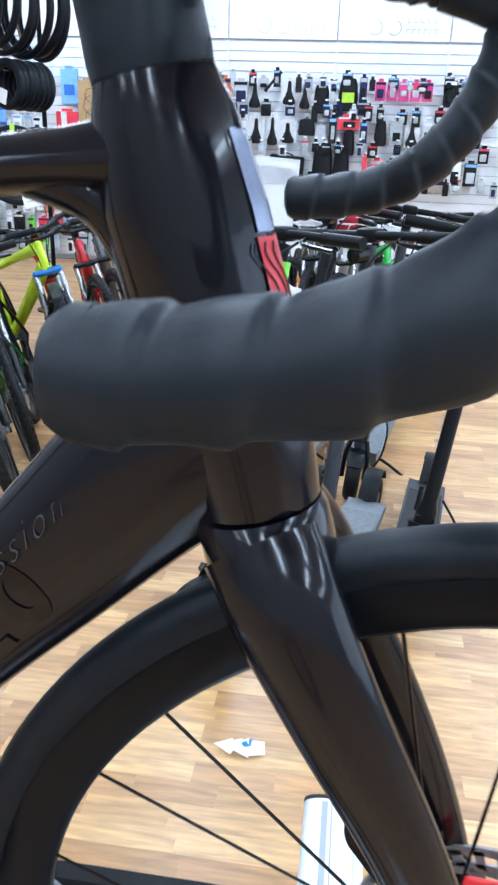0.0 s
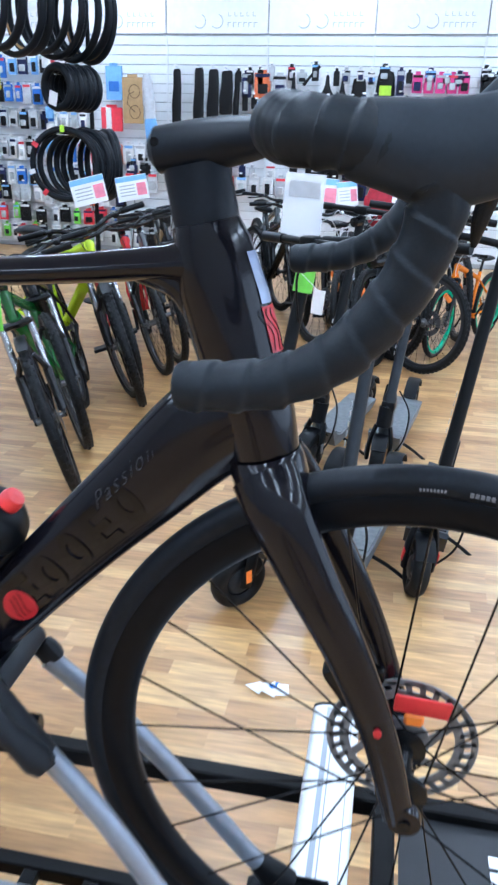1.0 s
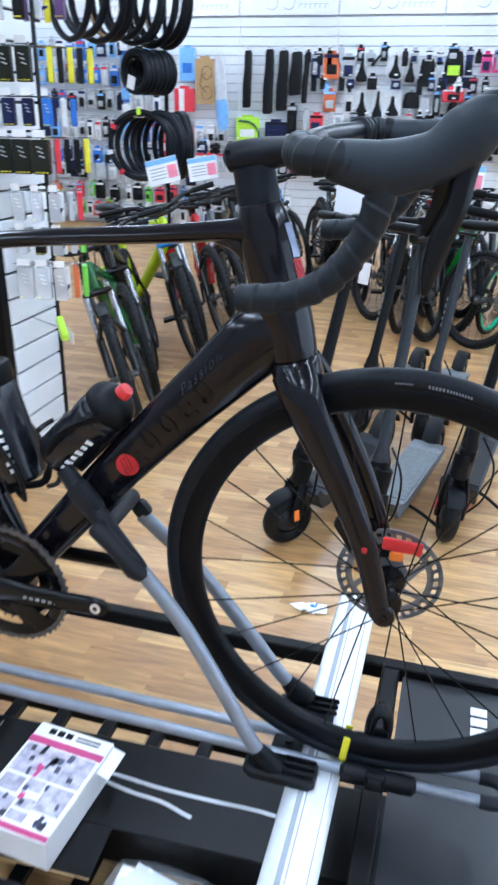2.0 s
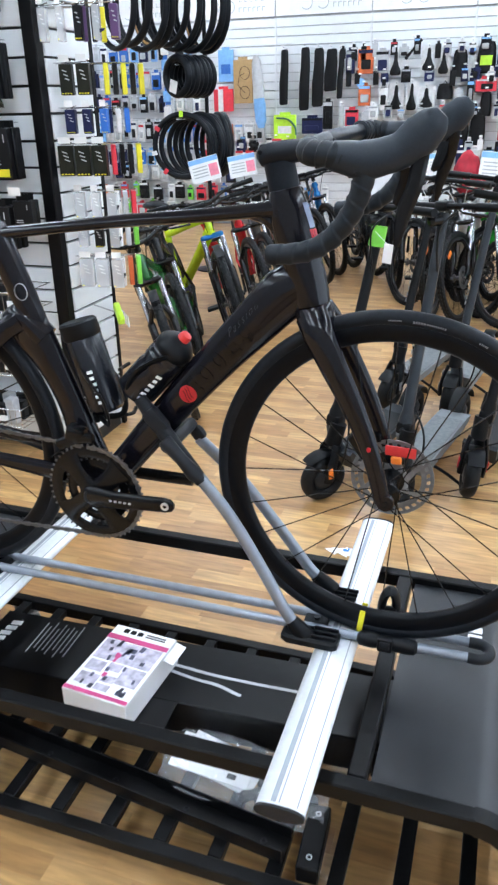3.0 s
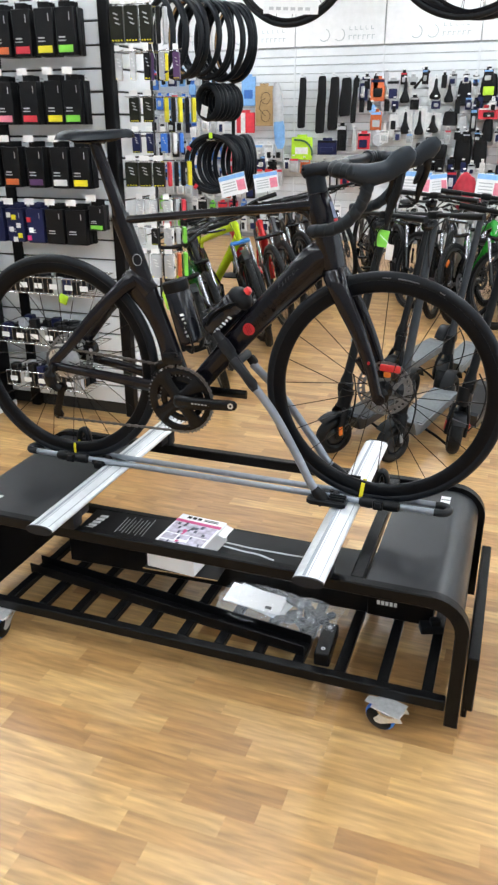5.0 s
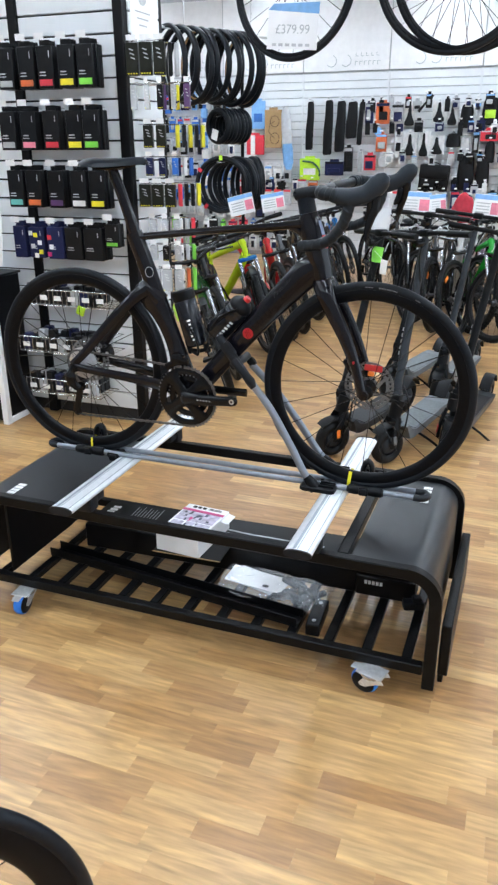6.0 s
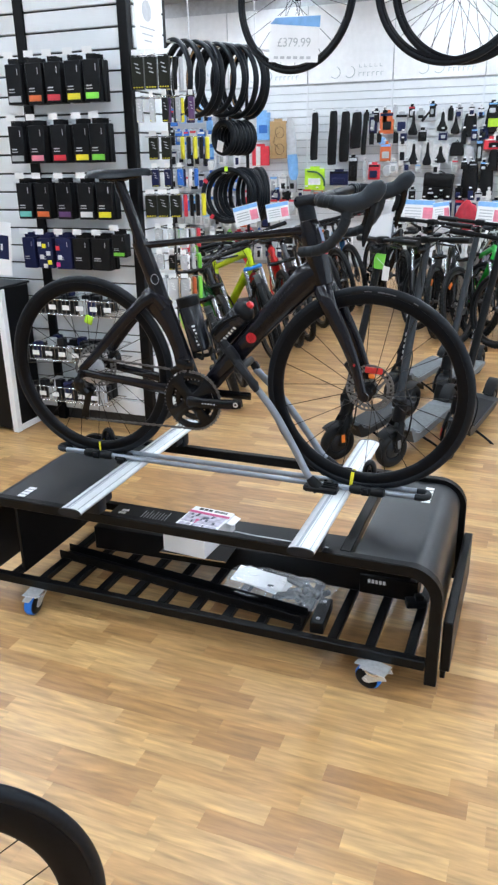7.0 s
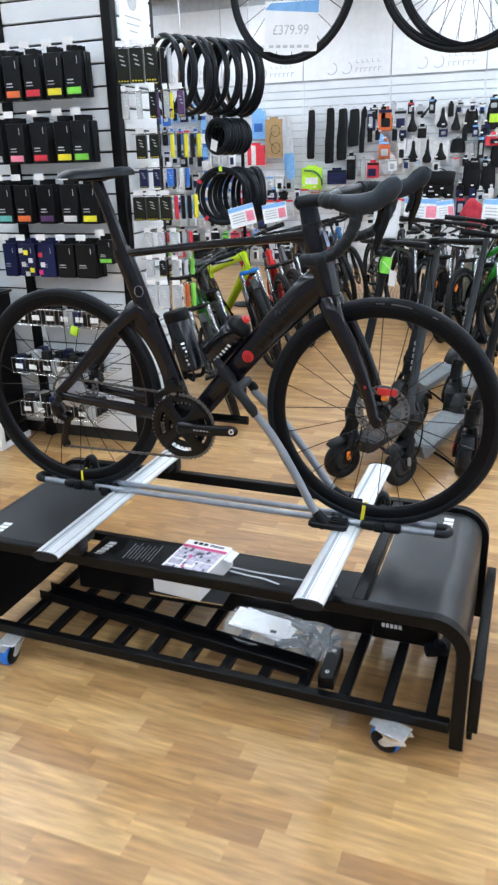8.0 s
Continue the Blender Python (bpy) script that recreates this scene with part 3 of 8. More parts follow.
for xc in (0.022, -0.99):
    bm = bmesh.new()
    for x0, x1, yy, ry_, rz_ in ((xc - 0.062, xc + 0.056, TY0 - 0.003, 0.0155, 0.0165), (xc - 0.058, xc + 0.058, TY1 + 0.014, 0.024, 0.014)):
        prof = [(x0, 0.55), (x0 + 0.006, 0.9), (x0 + 0.03, 1.0), ((x0 + x1) / 2 - 0.014, 0.86), ((x0 + x1) / 2 + 0.014, 0.9), (x1 - 0.025, 1.0), (x1 - 0.005, 0.92), (x1, 0.55)]
        sweep(bm, [(x, yy, TZ) for x, k in prof], [(ry_ * k, rz_ * k) for x, k in prof], 16)
    box(bm, (xc - 0.006, TY0 - 0.012, TZ + 0.002), (0.03, 0.016, 0.03), 0.004, seg=2)
    tray = wpart("wheel_tray", bm, PLASTIC, carrier)
    bm = bmesh.new()
    box(bm, (xc - 0.006, TY0 - 0.0165, TZ + 0.004), (0.02, 0.012, 0.018), 0.003, seg=2)
    wpart("release_button", bm, GREY_PLASTIC, tray)
    bm = bmesh.new()
    lx = 0.01 if xc > 0 else -0.991
    ring = [(lx + 0.014 * math.cos(a), 0.042 + 0.006 * math.cos(a), TZ + 0.033 + 0.038 * math.sin(a)) for a in np.linspace(0, 2 * math.pi, 20, endpoint=False)]
    sweep(bm, ring, [(0.016, 0.009)] * 20, 10, closed=True, up=(0, 1, 0))
    box(bm, (lx + 0.004, 0.036, TZ + 0.012), (0.026, 0.016, 0.05), 0.005, seg=2)
    wpart("strap_loop", bm, PLASTIC, tray)
    # yellow end of the strap round the tyre
    bm = bmesh.new()
    ctr = Vector((-0.002, 0, 0.845)) if xc > 0 else Vector((-1.003, 0, 0.838))
    a = math.atan2(-0.34, (-0.04 if xc > 0 else 0.012))
    rad = Vector((math.cos(a), 0, math.sin(a)))
    half = [(0.276, 0.0135), (0.292, 0.0158), (0.313, 0.0165), (0.325, 0.0145), (0.332, 0.008)]
    loop_rt = [(r, -y) for r, y in half] + [(0.3342, 0.0)] + [(r, y) for r, y in half[::-1]]
    sweep(bm, [ctr + rad * r + Vector((0, y, 0)) for r, y in loop_rt], [(0.0055 if xc > 0 else 0.004, 0.0012)] * len(loop_rt), 6, up=Vector((-rad.z, 0, rad.x)))
    wpart("strap", bm, YELLOW, tray, "yellow strap end over the tyre")
# the two arms that rise to the frame holder
for near in (True, False):
    s = 1 if near else -1
    base = Vector((-0.142, -0.06, 0.522)) if near else Vector((-0.128, 0.094, 0.536))
    top = Vector((-0.375, -0.048, 0.862)) if near else Vector((-0.395, 0.05, 0.875))
    mid1 = base.lerp(top, 0.36) + Vector((0.003, 0, 0.003))
    mid2 = base.lerp(top, 0.7) + Vector((0.01, 0, 0.006))
    pts = curve_pts([base, base.lerp(top, 0.14) + Vector((-0.004, 0, -0.002)), mid1, mid2, top], 6)
    bm = bmesh.new()
    sweep(bm, pts, [(0.0105, 0.0125)] * len(pts), 14)
    wpart("arm", bm, TUBE_GREY, carrier)
    bm = bmesh.new()
    up_ = (pts[4] - pts[0]).normalized()
    sweep(bm, [base - up_ * 0.012, base + up_ * 0.012, base + up_ * 0.03, base + up_ * 0.04], [(0.017, 0.022), (0.0165, 0.02), (0.014, 0.0165), (0.0118, 0.0138)], 12)
    L, W = (0.115, 0.05) if near else (0.1, 0.05)
    cx, cy = base.x + (0.012 if near else 0.01), base.y + (0.006 if near else -0.006)
    outline = [(cx - L / 2, cy - 0.3 * W), (cx - L * 0.38, cy - W / 2), (cx + L * 0.42, cy - W / 2), (cx + L / 2, cy - W * 0.36), (cx + L / 2, cy + W * 0.36), (cx + L * 0.4, cy + W / 2), (cx - L * 0.3, cy + W / 2), (cx - L / 2, cy + W * 0.2)]
    zb = 0.5105
    lo_ = [bm.verts.new((x, y, zb)) for x, y in outline]
    mi_ = [bm.verts.new((x, y, zb + 0.012)) for x, y in outline]
    hi_ = [bm.verts.new((cx + (x - cx) * 0.9, cy + (y - cy) * 0.82, zb + 0.017)) for x, y in outline]
    for ra, rb in ((lo_, mi_), (mi_, hi_)):
        for i in range(8):
            bm.faces.new((ra[i], ra[(i + 1) % 8], rb[(i + 1) % 8], rb[i]))
    bm.faces.new(lo_[::-1])
    bm.faces.new(hi_)
    for q in (-1, 0, 1):
        box(bm, (cx + 0.03, cy + q * 0.014, zb + 0.02), (0.05, 0.004, 0.01), 0.0015)
    wpart("arm_base", bm, PLASTIC, carrier)
bm = bmesh.new()
a0, a1 = Vector((-0.362, -0.05, 0.846)), Vector((-0.475, -0.038, 0.985))
sweep(bm, [a0 + Vector((0.012, 0, -0.015)), a0, a0.lerp(a1, 0.3), a0.lerp(a1, 0.55), a0.lerp(a1, 0.8), a1], [0.0125, 0.0145, 0.0145, (0.0145, 0.016), (0.014, 0.0155), 0.0125], 14)
wpart("holder_sleeve", bm, GREY_PLASTIC, carrier)
bm = bmesh.new()
k0, k1 = Vector((-0.345, -0.073, 0.848)), Vector((-0.412, -0.075, 0.922))
sweep(bm, [k0, k0.lerp(k1, 0.12), k0.lerp(k1, 0.5), k0.lerp(k1, 0.95), k1], [0.011, 0.0155, 0.012, 0.0145, 0.011], 14)
wpart("torque_knob", bm, GREY_PLASTIC, carrier)
bm = bmesh.new()
box(bm, (-0.415, 0.0, 0.9), (0.036, 0.12, 0.026), 0.01, Matrix.Rotation(radians(-40), 3, "Y"), 2)
box(bm, (-0.395, 0.05, 0.885), (0.03, 0.02, 0.032), 0.01, Matrix.Rotation(radians(-40), 3, "Y"), 2)
box(bm, (-0.44, -0.044, 0.945), (0.036, 0.024, 0.055), 0.01, Matrix.Rotation(radians(-40), 3, "Y"), 2)
wpart("clamp_jaw", bm, GREY_PLASTIC, carrier)


# ---------------------------------------------------------------- the black road bicycle
WR = 0.34
BB = Vector((-0.582, 0, 0.775))
FA, RA = Vector((0, 0, 0.85)), Vector((-0.995, 0, 0.85))
bike = thing("road_bicycle", "glossy black carbon road bicycle held upright in the carrier", "bicycle", (-0.5, 0, 0.51))


def spoke_set(bm, c, n, r_hub, r_rim, y_flange, y_rim=0.003, r=0.0011, cross=0.9):
    for i in range(n):
        side = -1 if i % 2 else 1
        a = 2 * math.pi * i / n
        d = cross if (i // 2) % 2 else -cross
        p0 = c + Vector((r_hub * math.cos(a + d), side * y_flange, r_hub * math.sin(a + d)))
        p1 = c + Vector((r_rim * math.cos(a), side * y_rim, r_rim * math.sin(a)))
        sweep(bm, [p0, p1], [(r * 0.8, r * 1.2)] * 2, 5)


def road_wheel(c, rear, parent):
    T = Matrix.Translation(c)
    ob = thing("rear_wheel" if rear else "front_wheel", "", "")
    ob.parent = parent
    ob.matrix_basis = Matrix()
    ob.matrix_parent_inverse = parent.matrix_basis.inverted() if parent.parent is None else Matrix()
    for key in ("label", "category"):
        if key in ob:
            del ob[key]
    bm = bmesh.new()
    prof = []
    for k in range(15):
        a = -2.35 + 4.7 * k / 14
        prof.append((0.3255 + 0.0145 * math.cos(a), 0.0145 * math.sin(a)))
    lathe(bm, prof, 120, T, closed=True)
    wpart("tyre", bm, RUBBER, ob)
    bm = bmesh.new()
    lathe(bm, [(0.3165, -0.0115), (0.3135, -0.0125), (0.302, -0.0125), (0.29, -0.0105), (0.2845, -0.006), (0.283, 0), (0.2845, 0.006), (0.29, 0.0105), (0.302, 0.0125), (0.3135, 0.0125), (0.3165, 0.0115)], 120, T, closed=True)
    wpart("rim", bm, RIM, ob)
    bm = bmesh.new()
    spoke_set(bm, Vector(c), 24, 0.021, 0.285, 0.028)
    wpart("spokes", bm, ALLOY_BLACK, ob)
    bm = bmesh.new()
    lathe(bm, [(0.008, -0.05), (0.012, -0.048), (0.012, -0.036), (0.025, -0.031), (0.026, -0.027), (0.013, -0.022), (0.0115, 0), (0.013, 0.022), (0.026, 0.027), (0.025, 0.031), (0.012, 0.036), (0.012, 0.048), (0.008, 0.05)], 28, T)
    wpart("hub", bm, ALLOY_BLACK, ob)
    # slotted brake rotor on the far side
    bm = bmesh.new()
    y0 = 0.041
    n = 30
    for i in range(n):
        a, b = 2 * math.pi * i / n, 2 * math.pi * (i + 0.45) / n
        plate(bm, [(c[0] + r * math.cos(t), c[2] + r * math.sin(t)) for r, t in ((0.062, a), (0.077, a + 0.07), (0.077, b + 0.07), (0.062, b))], y0, y0 + 0.0018)
    lathe(bm, [(0.0728, y0), (0.08, y0), (0.08, y0 + 0.0018), (0.0728, y0 + 0.0018)], 60, T, closed=True)
    lathe(bm, [(0.056, y0), (0.066, y0), (0.066, y0 + 0.0018), (0.056, y0 + 0.0018)], 60, T, closed=True)
    for i in range(6):
        a = 2 * math.pi * i / 6
        p0 = Vector(c) + Vector((0.026 * math.cos(a), y0 + 0.001, 0.026 * math.sin(a)))
        p1 = Vector(c) + Vector((0.066 * math.cos(a + 0.55), y0 + 0.001, 0.066 * math.sin(a + 0.55)))
        sweep(bm, [p0, p0.lerp(p1, 0.5), p1], [(0.001, 0.008), (0.001, 0.005), (0.001, 0.006)], 6, up=(0, 1, 0))
    lathe(bm, [(0.018, y0 - 0.002), (0.03, y0 - 0.001), (0.03, y0 + 0.003), (0.018, y0 + 0.004)], 30, T, closed=True)
    wpart("brake_rotor", bm, ROTOR_STEEL, ob, "slotted steel disc")
    if rear:
        for i in range(11):
            bm = bmesh.new()
            rr = 0.026 + 0.0031 * i
            lathe(bm, [(0.014, -0.038 + i * 0.0036), (rr, -0.038 + i * 0.0036), (rr, -0.0362 + i * 0.0036), (0.014, -0.0362 + i * 0.0036)], 36, T, closed=True)
            wpart("sprocket", bm, STEEL, ob, "bright steel sprocket")
    # maker's marks on the tyre wall: pale bars
    bm = bmesh.new()
    if not rear:
        for a0, n, step, wdt, h in ((1.62, 8, 0.009, 0.0018, 0.0022), (1.49, 5, 0.0135, 0.003, 0.0038), (1.42, 9, 0.0115, 0.0022, 0.003), (1.14, 5, 0.01, 0.002, 0.003)):
            for i in range(n):
                a = a0 - i * step
                p = Vector(c) + Vector((0.3245 * math.cos(a), -0.0146, 0.3245 * math.sin(a)))
                box(bm, p, (wdt, 0.0012, h), 0, Matrix.Rotation(-(a - math.pi / 2), 3, "Y"))
        wpart("tyre_mark", bm, TYRE_PRINT, ob)
    else:
        bm.free()
    ob.matrix_basis = Matrix.Translation((-1.008, 0, 0.838) if rear else (-0.002, 0, 0.845)) @ Matrix.Diagonal((0.973, 1, 0.973, 1)) @ Matrix.Translation(-Vector(c))
    return ob


road_wheel(FA, False, bike)
road_wheel(RA, True, bike)

# frame: one moulded body
bm = bmesh.new()
# head tube, wider at the foot
sweep(bm, [(-0.2, 0, 1.362), (-0.1965, 0, 1.346), (-0.189, 0, 1.314), (-0.179, 0, 1.28), (-0.166, 0, 1.236), (-0.1565, 0, 1.205), (-0.15, 0, 1.177)],
      [(0.0215, 0.0255), (0.0245, 0.031), (0.0265, 0.0355), (0.0275, 0.0355), (0.0285, 0.034), (0.029, 0.0325), (0.028, 0.0305)], 28)
# top tube
tt = curve_pts([(-0.19, 0, 1.332), (-0.235, 0, 1.329), (-0.33, 0, 1.319), (-0.475, 0, 1.3065), (-0.62, 0, 1.291), (-0.772, 0, 1.274)], 5)
sweep(bm, tt, curve_vals([(0.02, 0.024), (0.02, 0.0135), (0.019, 0.012), (0.0175, 0.0115), (0.0155, 0.011), (0.0135, 0.012)], 5), 20)
# fillet below the top tube at the head
sweep(bm, curve_pts([(-0.255, 0, 1.325), (-0.222, 0, 1.312), (-0.2, 0, 1.28)], 4), 0.013, 14)
# down tube
dt = curve_pts([(-0.158, 0, 1.215), (-0.20, 0, 1.19), (-0.26, 0, 1.13), (-0.325, 0, 1.064), (-0.43, 0, 0.95), (-0.535, 0, 0.829), (-0.585, 0, 0.775)], 6)
sweep(bm, dt, curve_vals([(0.026, 0.04), (0.025, 0.046), (0.023, 0.041), (0.022, 0.037), (0.023, 0.033), (0.026, 0.03), (0.03, 0.03)], 6), 28)
# bottom bracket shell
lathe(bm, [(0.0, -0.042), (0.024, -0.042), (0.028, -0.036), (0.029, 0.036), (0.024, 0.042), (0.0, 0.042)], 32, Matrix.Translation(BB))
# seat tube: straight in front, hollowed round the rear tyre behind
st, sr = [], []
for z in np.linspace(0.79, 1.288, 20):
    front = -0.58 - (z - 0.783) / math.tan(radians(69.6)) + 0.021
    back = -1.003 + math.sqrt(max(0.34 ** 2 - (z - 0.838) ** 2, 0)) if abs(z - 0.838) < 0.34 else -0.9
    lim = front - (0.058 if z > 1.12 else 0.1)
    back = max(back, lim)
    if z > 1.06:
        k = min((z - 1.06) / 0.1, 1)
        back = max(back, lim * k + back * (1 - k))
    st.append(((front + back) / 2, 0, z))
    sr.append((0.019 if z > 0.9 else 0.024, (front - back) / 2))
sweep(bm, st, sr, 22, up=(0, 1, 0))
# seat stays and chain stays with the junction behind the seat tube
sweep(bm, curve_pts([(-0.69, 0, 1.075), (-0.735, 0, 1.118), (-0.765, 0, 1.104)], 4), curve_vals([(0.022, 0.03), (0.024, 0.026), (0.022, 0.022)], 4), 16)
for s in (-1, 1):
    pts = curve_pts([(-0.735, s * 0.012, 1.112), (-0.775, s * 0.024, 1.086), (-0.86, s * 0.042, 1.004), (-0.95, s * 0.058, 0.904), (-1.01, s * 0.064, 0.847)], 5)
    sweep(bm, pts, curve_vals([(0.014, 0.024), (0.0095, 0.021), (0.0085, 0.0175), (0.008, 0.0155), (0.007, 0.014)], 5), 14)
    pts = curve_pts([(-0.59, s * 0.03, 0.787), (-0.65, s * 0.036, 0.796), (-0.8, s * 0.052, 0.819), (-0.94, s * 0.062, 0.834), (-1.01, s * 0.064, 0.842)], 5)
    sweep(bm, pts, curve_vals([(0.011, 0.026), (0.009, 0.0225), (0.0085, 0.016), (0.008, 0.0135), (0.006, 0.014)], 5), 14)
    lathe(bm, [(0.0, -0.004), (0.017, -0.004), (0.018, 0.0), (0.017, 0.004), (0.0, 0.004)], 20, Matrix.Translation((-1.004, s * 0.064, 0.839)))
frame_ob = wpart("frame", bm, CARBON, bike, angle=50)

# decals of the frame, laid on the curved wall of the down tube
DT_A, DT_B = Vector((-0.26, 0, 1.13)), Vector((-0.43, 0, 0.95))
DT_DIR = (DT_A - DT_B).normalized()
DT_NRM = Vector((-DT_DIR.z, 0, DT_DIR.x))


def on_tube(s, u, lift=0.0006):
    """A place on the near wall of the down tube: s along it from the foot, u across it."""
    f = s / (DT_A - DT_B).length
    h, w = 0.033 + 0.008 * f, 0.023
    q = max(-0.98, min(0.98, u / h))
    return DT_B + DT_DIR * s + DT_NRM * u + Vector((0, -w * math.sqrt(1 - q * q) - lift, 0))


def tube_patch(bm, rows, lift=0.0006):
    """rows: lists of (s, u) of equal length."""
    vs = [[bm.verts.new(on_tube(s, u, lift)) for s, u in r] for r in rows]
    for i in range(len(vs) - 1):
        for j in range(len(vs[0]) - 1):
            bm.faces.new((vs[i][j], vs[i][j + 1], vs[i + 1][j + 1], vs[i + 1][j]))


bm = bmesh.new()
DS = (Vector((-0.381, 0, 0.997)) - DT_B).dot(DT_DIR)
DU = (Vector((-0.381, 0, 0.997)) - DT_B).dot(DT_NRM)
tube_patch(bm, [[(DS + r * math.cos(a), DU + r * math.sin(a)) for a in np.linspace(0, 2 * math.pi, 29)] for r in (0.0002, 0.006, 0.012, 0.0155, 0.0175)], 0.0008)
disc = wpart("round_decal", bm, RED_DECAL, frame_ob, "round red decal on the down tube")
for q in (-1, 0, 1):
    bm = bmesh.new()
    tube_patch(bm, [[(DS + 0.006 * q + 0.004 * math.sin(v * 150) + e, DU + v) for v in np.linspace(-0.012, 0.012, 9)] for e in (-0.0007, 0.0007)], 0.0014)
    wpart("decal_line", bm, BOX_BLACK, disc)
# large tonal letters, gloss on the lacquer
for n, s0 in enumerate((0.085, 0.122, 0.16, 0.198, 0.236)):
    bm = bmesh.new()
    w0, h0 = 0.0125, 0.02
    if n in (1, 2, 4):
        outer = [(s0 + w0 * math.cos(a), h0 * math.sin(a)) for a in np.linspace(0, 2 * math.pi, 21)]
        inner = [(s0 + w0 * 0.42 * math.cos(a), h0 * 0.5 * math.sin(a)) for a in np.linspace(0, 2 * math.pi, 21)]
        tube_patch(bm, [inner, outer])
    else:
        tube_patch(bm, [[(s0 - w0, v), (s0 - w0 * 0.25, v)] for v in np.linspace(-h0, h0, 7)])
        for v0 in (-h0, -0.004, h0 - 0.008):
            tube_patch(bm, [[(s0 - w0 * 0.25, v), (s0 + w0 * 0.4, v), (s0 + w0, v)] for v in (v0, v0 + 0.004, v0 + 0.008)])
    wpart("tonal_mark", bm, GLOSS_BLACK, frame_ob)


def head_patch(bm, rows, a0, a1, lift=0.0007):
    vs = []
    for z, cx, hw, hd in rows:
        vs.append([bm.verts.new((cx + (hd + lift + 0.0019) * math.cos(radians(a)), (hw + lift) * math.sin(radians(a)), z)) for a in np.linspace(a0, a1, 7)])
    for i in range(len(vs) - 1):
        for j in range(6):
            bm.faces.new((vs[i][j], vs[i][j + 1], vs[i + 1][j + 1], vs[i + 1][j]))


# decal strip at the head tube's front; its blue-grey is a painted window reflection
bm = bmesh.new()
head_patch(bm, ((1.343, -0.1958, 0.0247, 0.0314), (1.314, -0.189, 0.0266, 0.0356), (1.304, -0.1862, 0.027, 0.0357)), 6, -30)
wpart("head_decal", bm, HEAD_SHEEN, frame_ob, "head tube decal strip with a blue-grey window reflection painted in")
bm = bmesh.new()
head_patch(bm, ((1.302, -0.1857, 0.0271, 0.0357), (1.28, -0.179, 0.0276, 0.0356), (1.266, -0.1748, 0.028, 0.0352)), 22, -32)
emb = wpart("emblem", bm, RED_DECAL, frame_ob, "red flame emblem on the head tube")
for q in range(3):
    bm = bmesh.new()
    pts = []
    for i in range(9):
        z = 1.268 + 0.032 * i / 8
        aa = radians(-27 + 11 * q + 14 * math.sin(i * 0.7) * (i / 8))
        pts.append((-0.173 - (z - 1.26) * 0.3 + 0.0385 * math.cos(aa), 0.0289 * math.sin(aa), z))
    sweep(bm, pts, 0.0004, 5)
    wpart("emblem_line", bm, BOX_BLACK, emb)
# thin slanted word near the upper edge of the down tube
word = bpy.data.curves.new("script_mark", "FONT")
word.body, word.size, word.shear, word.extrude, word.align_x, word.align_y = "Passion", 0.021, 0.6, 0.0002, "CENTER", "CENTER"
word.space_character = 1.3
word.offset = -0.0006
word.materials.append(SCRIPT_GREY)
word_ob = new("script_mark", word)
word_ob.parent = frame_ob
word_c = Vector((-0.272, -0.0212, 1.145))
word_x, word_y = DT_DIR, (DT_NRM + Vector((0, 0.42, 0))).normalized()
word_z = word_x.cross(word_y).normalized()
word_m = Matrix((word_x, word_y, word_z)).transposed().to_4x4()
word_m.translation = word_c
word_ob.matrix_basis = (frame_ob.parent.matrix_basis @ frame_ob.matrix_parent_inverse @ frame_ob.matrix_basis).inverted() @ word_m

# fork
bm = bmesh.new()
sweep(bm, [(-0.1495, 0, 1.1745), (-0.148, 0, 1.169), (-0.142, 0, 1.15), (-0.132, 0, 1.126), (-0.127, 0, 1.115)], [(0.028, 0.031), (0.032, 0.033), (0.041, 0.033), (0.044, 0.028), (0.036, 0.02)], 26)
for s in (-1, 1):
    pts = curve_pts([(-0.146, s * 0.022, 1.163), (-0.13, s * 0.037, 1.136), (-0.102, s * 0.045, 1.084), (-0.063, s * 0.049, 1.011), (-0.029, s * 0.051, 0.93), (-0.004, s * 0.055, 0.842)], 6)
    sweep(bm, pts, curve_vals([(0.016, 0.03), (0.0145, 0.0285), (0.012, 0.0245), (0.011, 0.02), (0.0105, 0.0165), (0.009, 0.0145)], 6), 20)
    lathe(bm, [(0.0, -0.006), (0.015, -0.006), (0.0165, 0.0), (0.015, 0.006), (0.0, 0.006)], 20, Matrix.Translation((0.001, s * 0.057, 0.845)))
fork_ob = wpart("fork", bm, CARBON, bike, angle=50)
for s in (-1, 1):
    bm = bmesh.new()
    lathe(bm, [(0.0, s * 0.0), (0.006, s * 0.0), (0.006, s * 0.0015), (0.003, s * 0.0015), (0.0, s * 0.001)], 16, Matrix.Translation((0.001, s * 0.0635, 0.843)))
    wpart("axle_end", bm, ALLOY_BLACK, fork_ob)
bm = bmesh.new()
plate(bm, [(-0.032 + 0.0038 * math.cos(a), 0.945 + 0.0045 * math.sin(a)) for a in np.linspace(0, 6.28, 14, endpoint=False)], -0.0634, -0.0617)
wpart("small_decal", bm, RED_DECAL, fork_ob)
# disc caliper on the far fork leg, with a red transport spacer
bm = bmesh.new()
box(bm, (-0.062, 0.05, 0.905), (0.055, 0.03, 0.035), 0.008, Matrix.Rotation(radians(55), 3, "Y"), 2)
box(bm, (-0.04, 0.045, 0.925), (0.03, 0.02, 0.02), 0.005, seg=2)
wpart("brake_caliper", bm, ALLOY_BLACK, fork_ob)
bm = bmesh.new()
box(bm, (0.013, 0.02, 0.91), (0.056, 0.004, 0.02), 0.002, Matrix.Rotation(radians(3), 3, "Y"), 2)
wpart("red_spacer", bm, RED, fork_ob, "red plastic pad spacer")
bm = bmesh.new()
box(bm, (0.006, 0.022, 0.891), (0.02, 0.006, 0.016), 0.003)
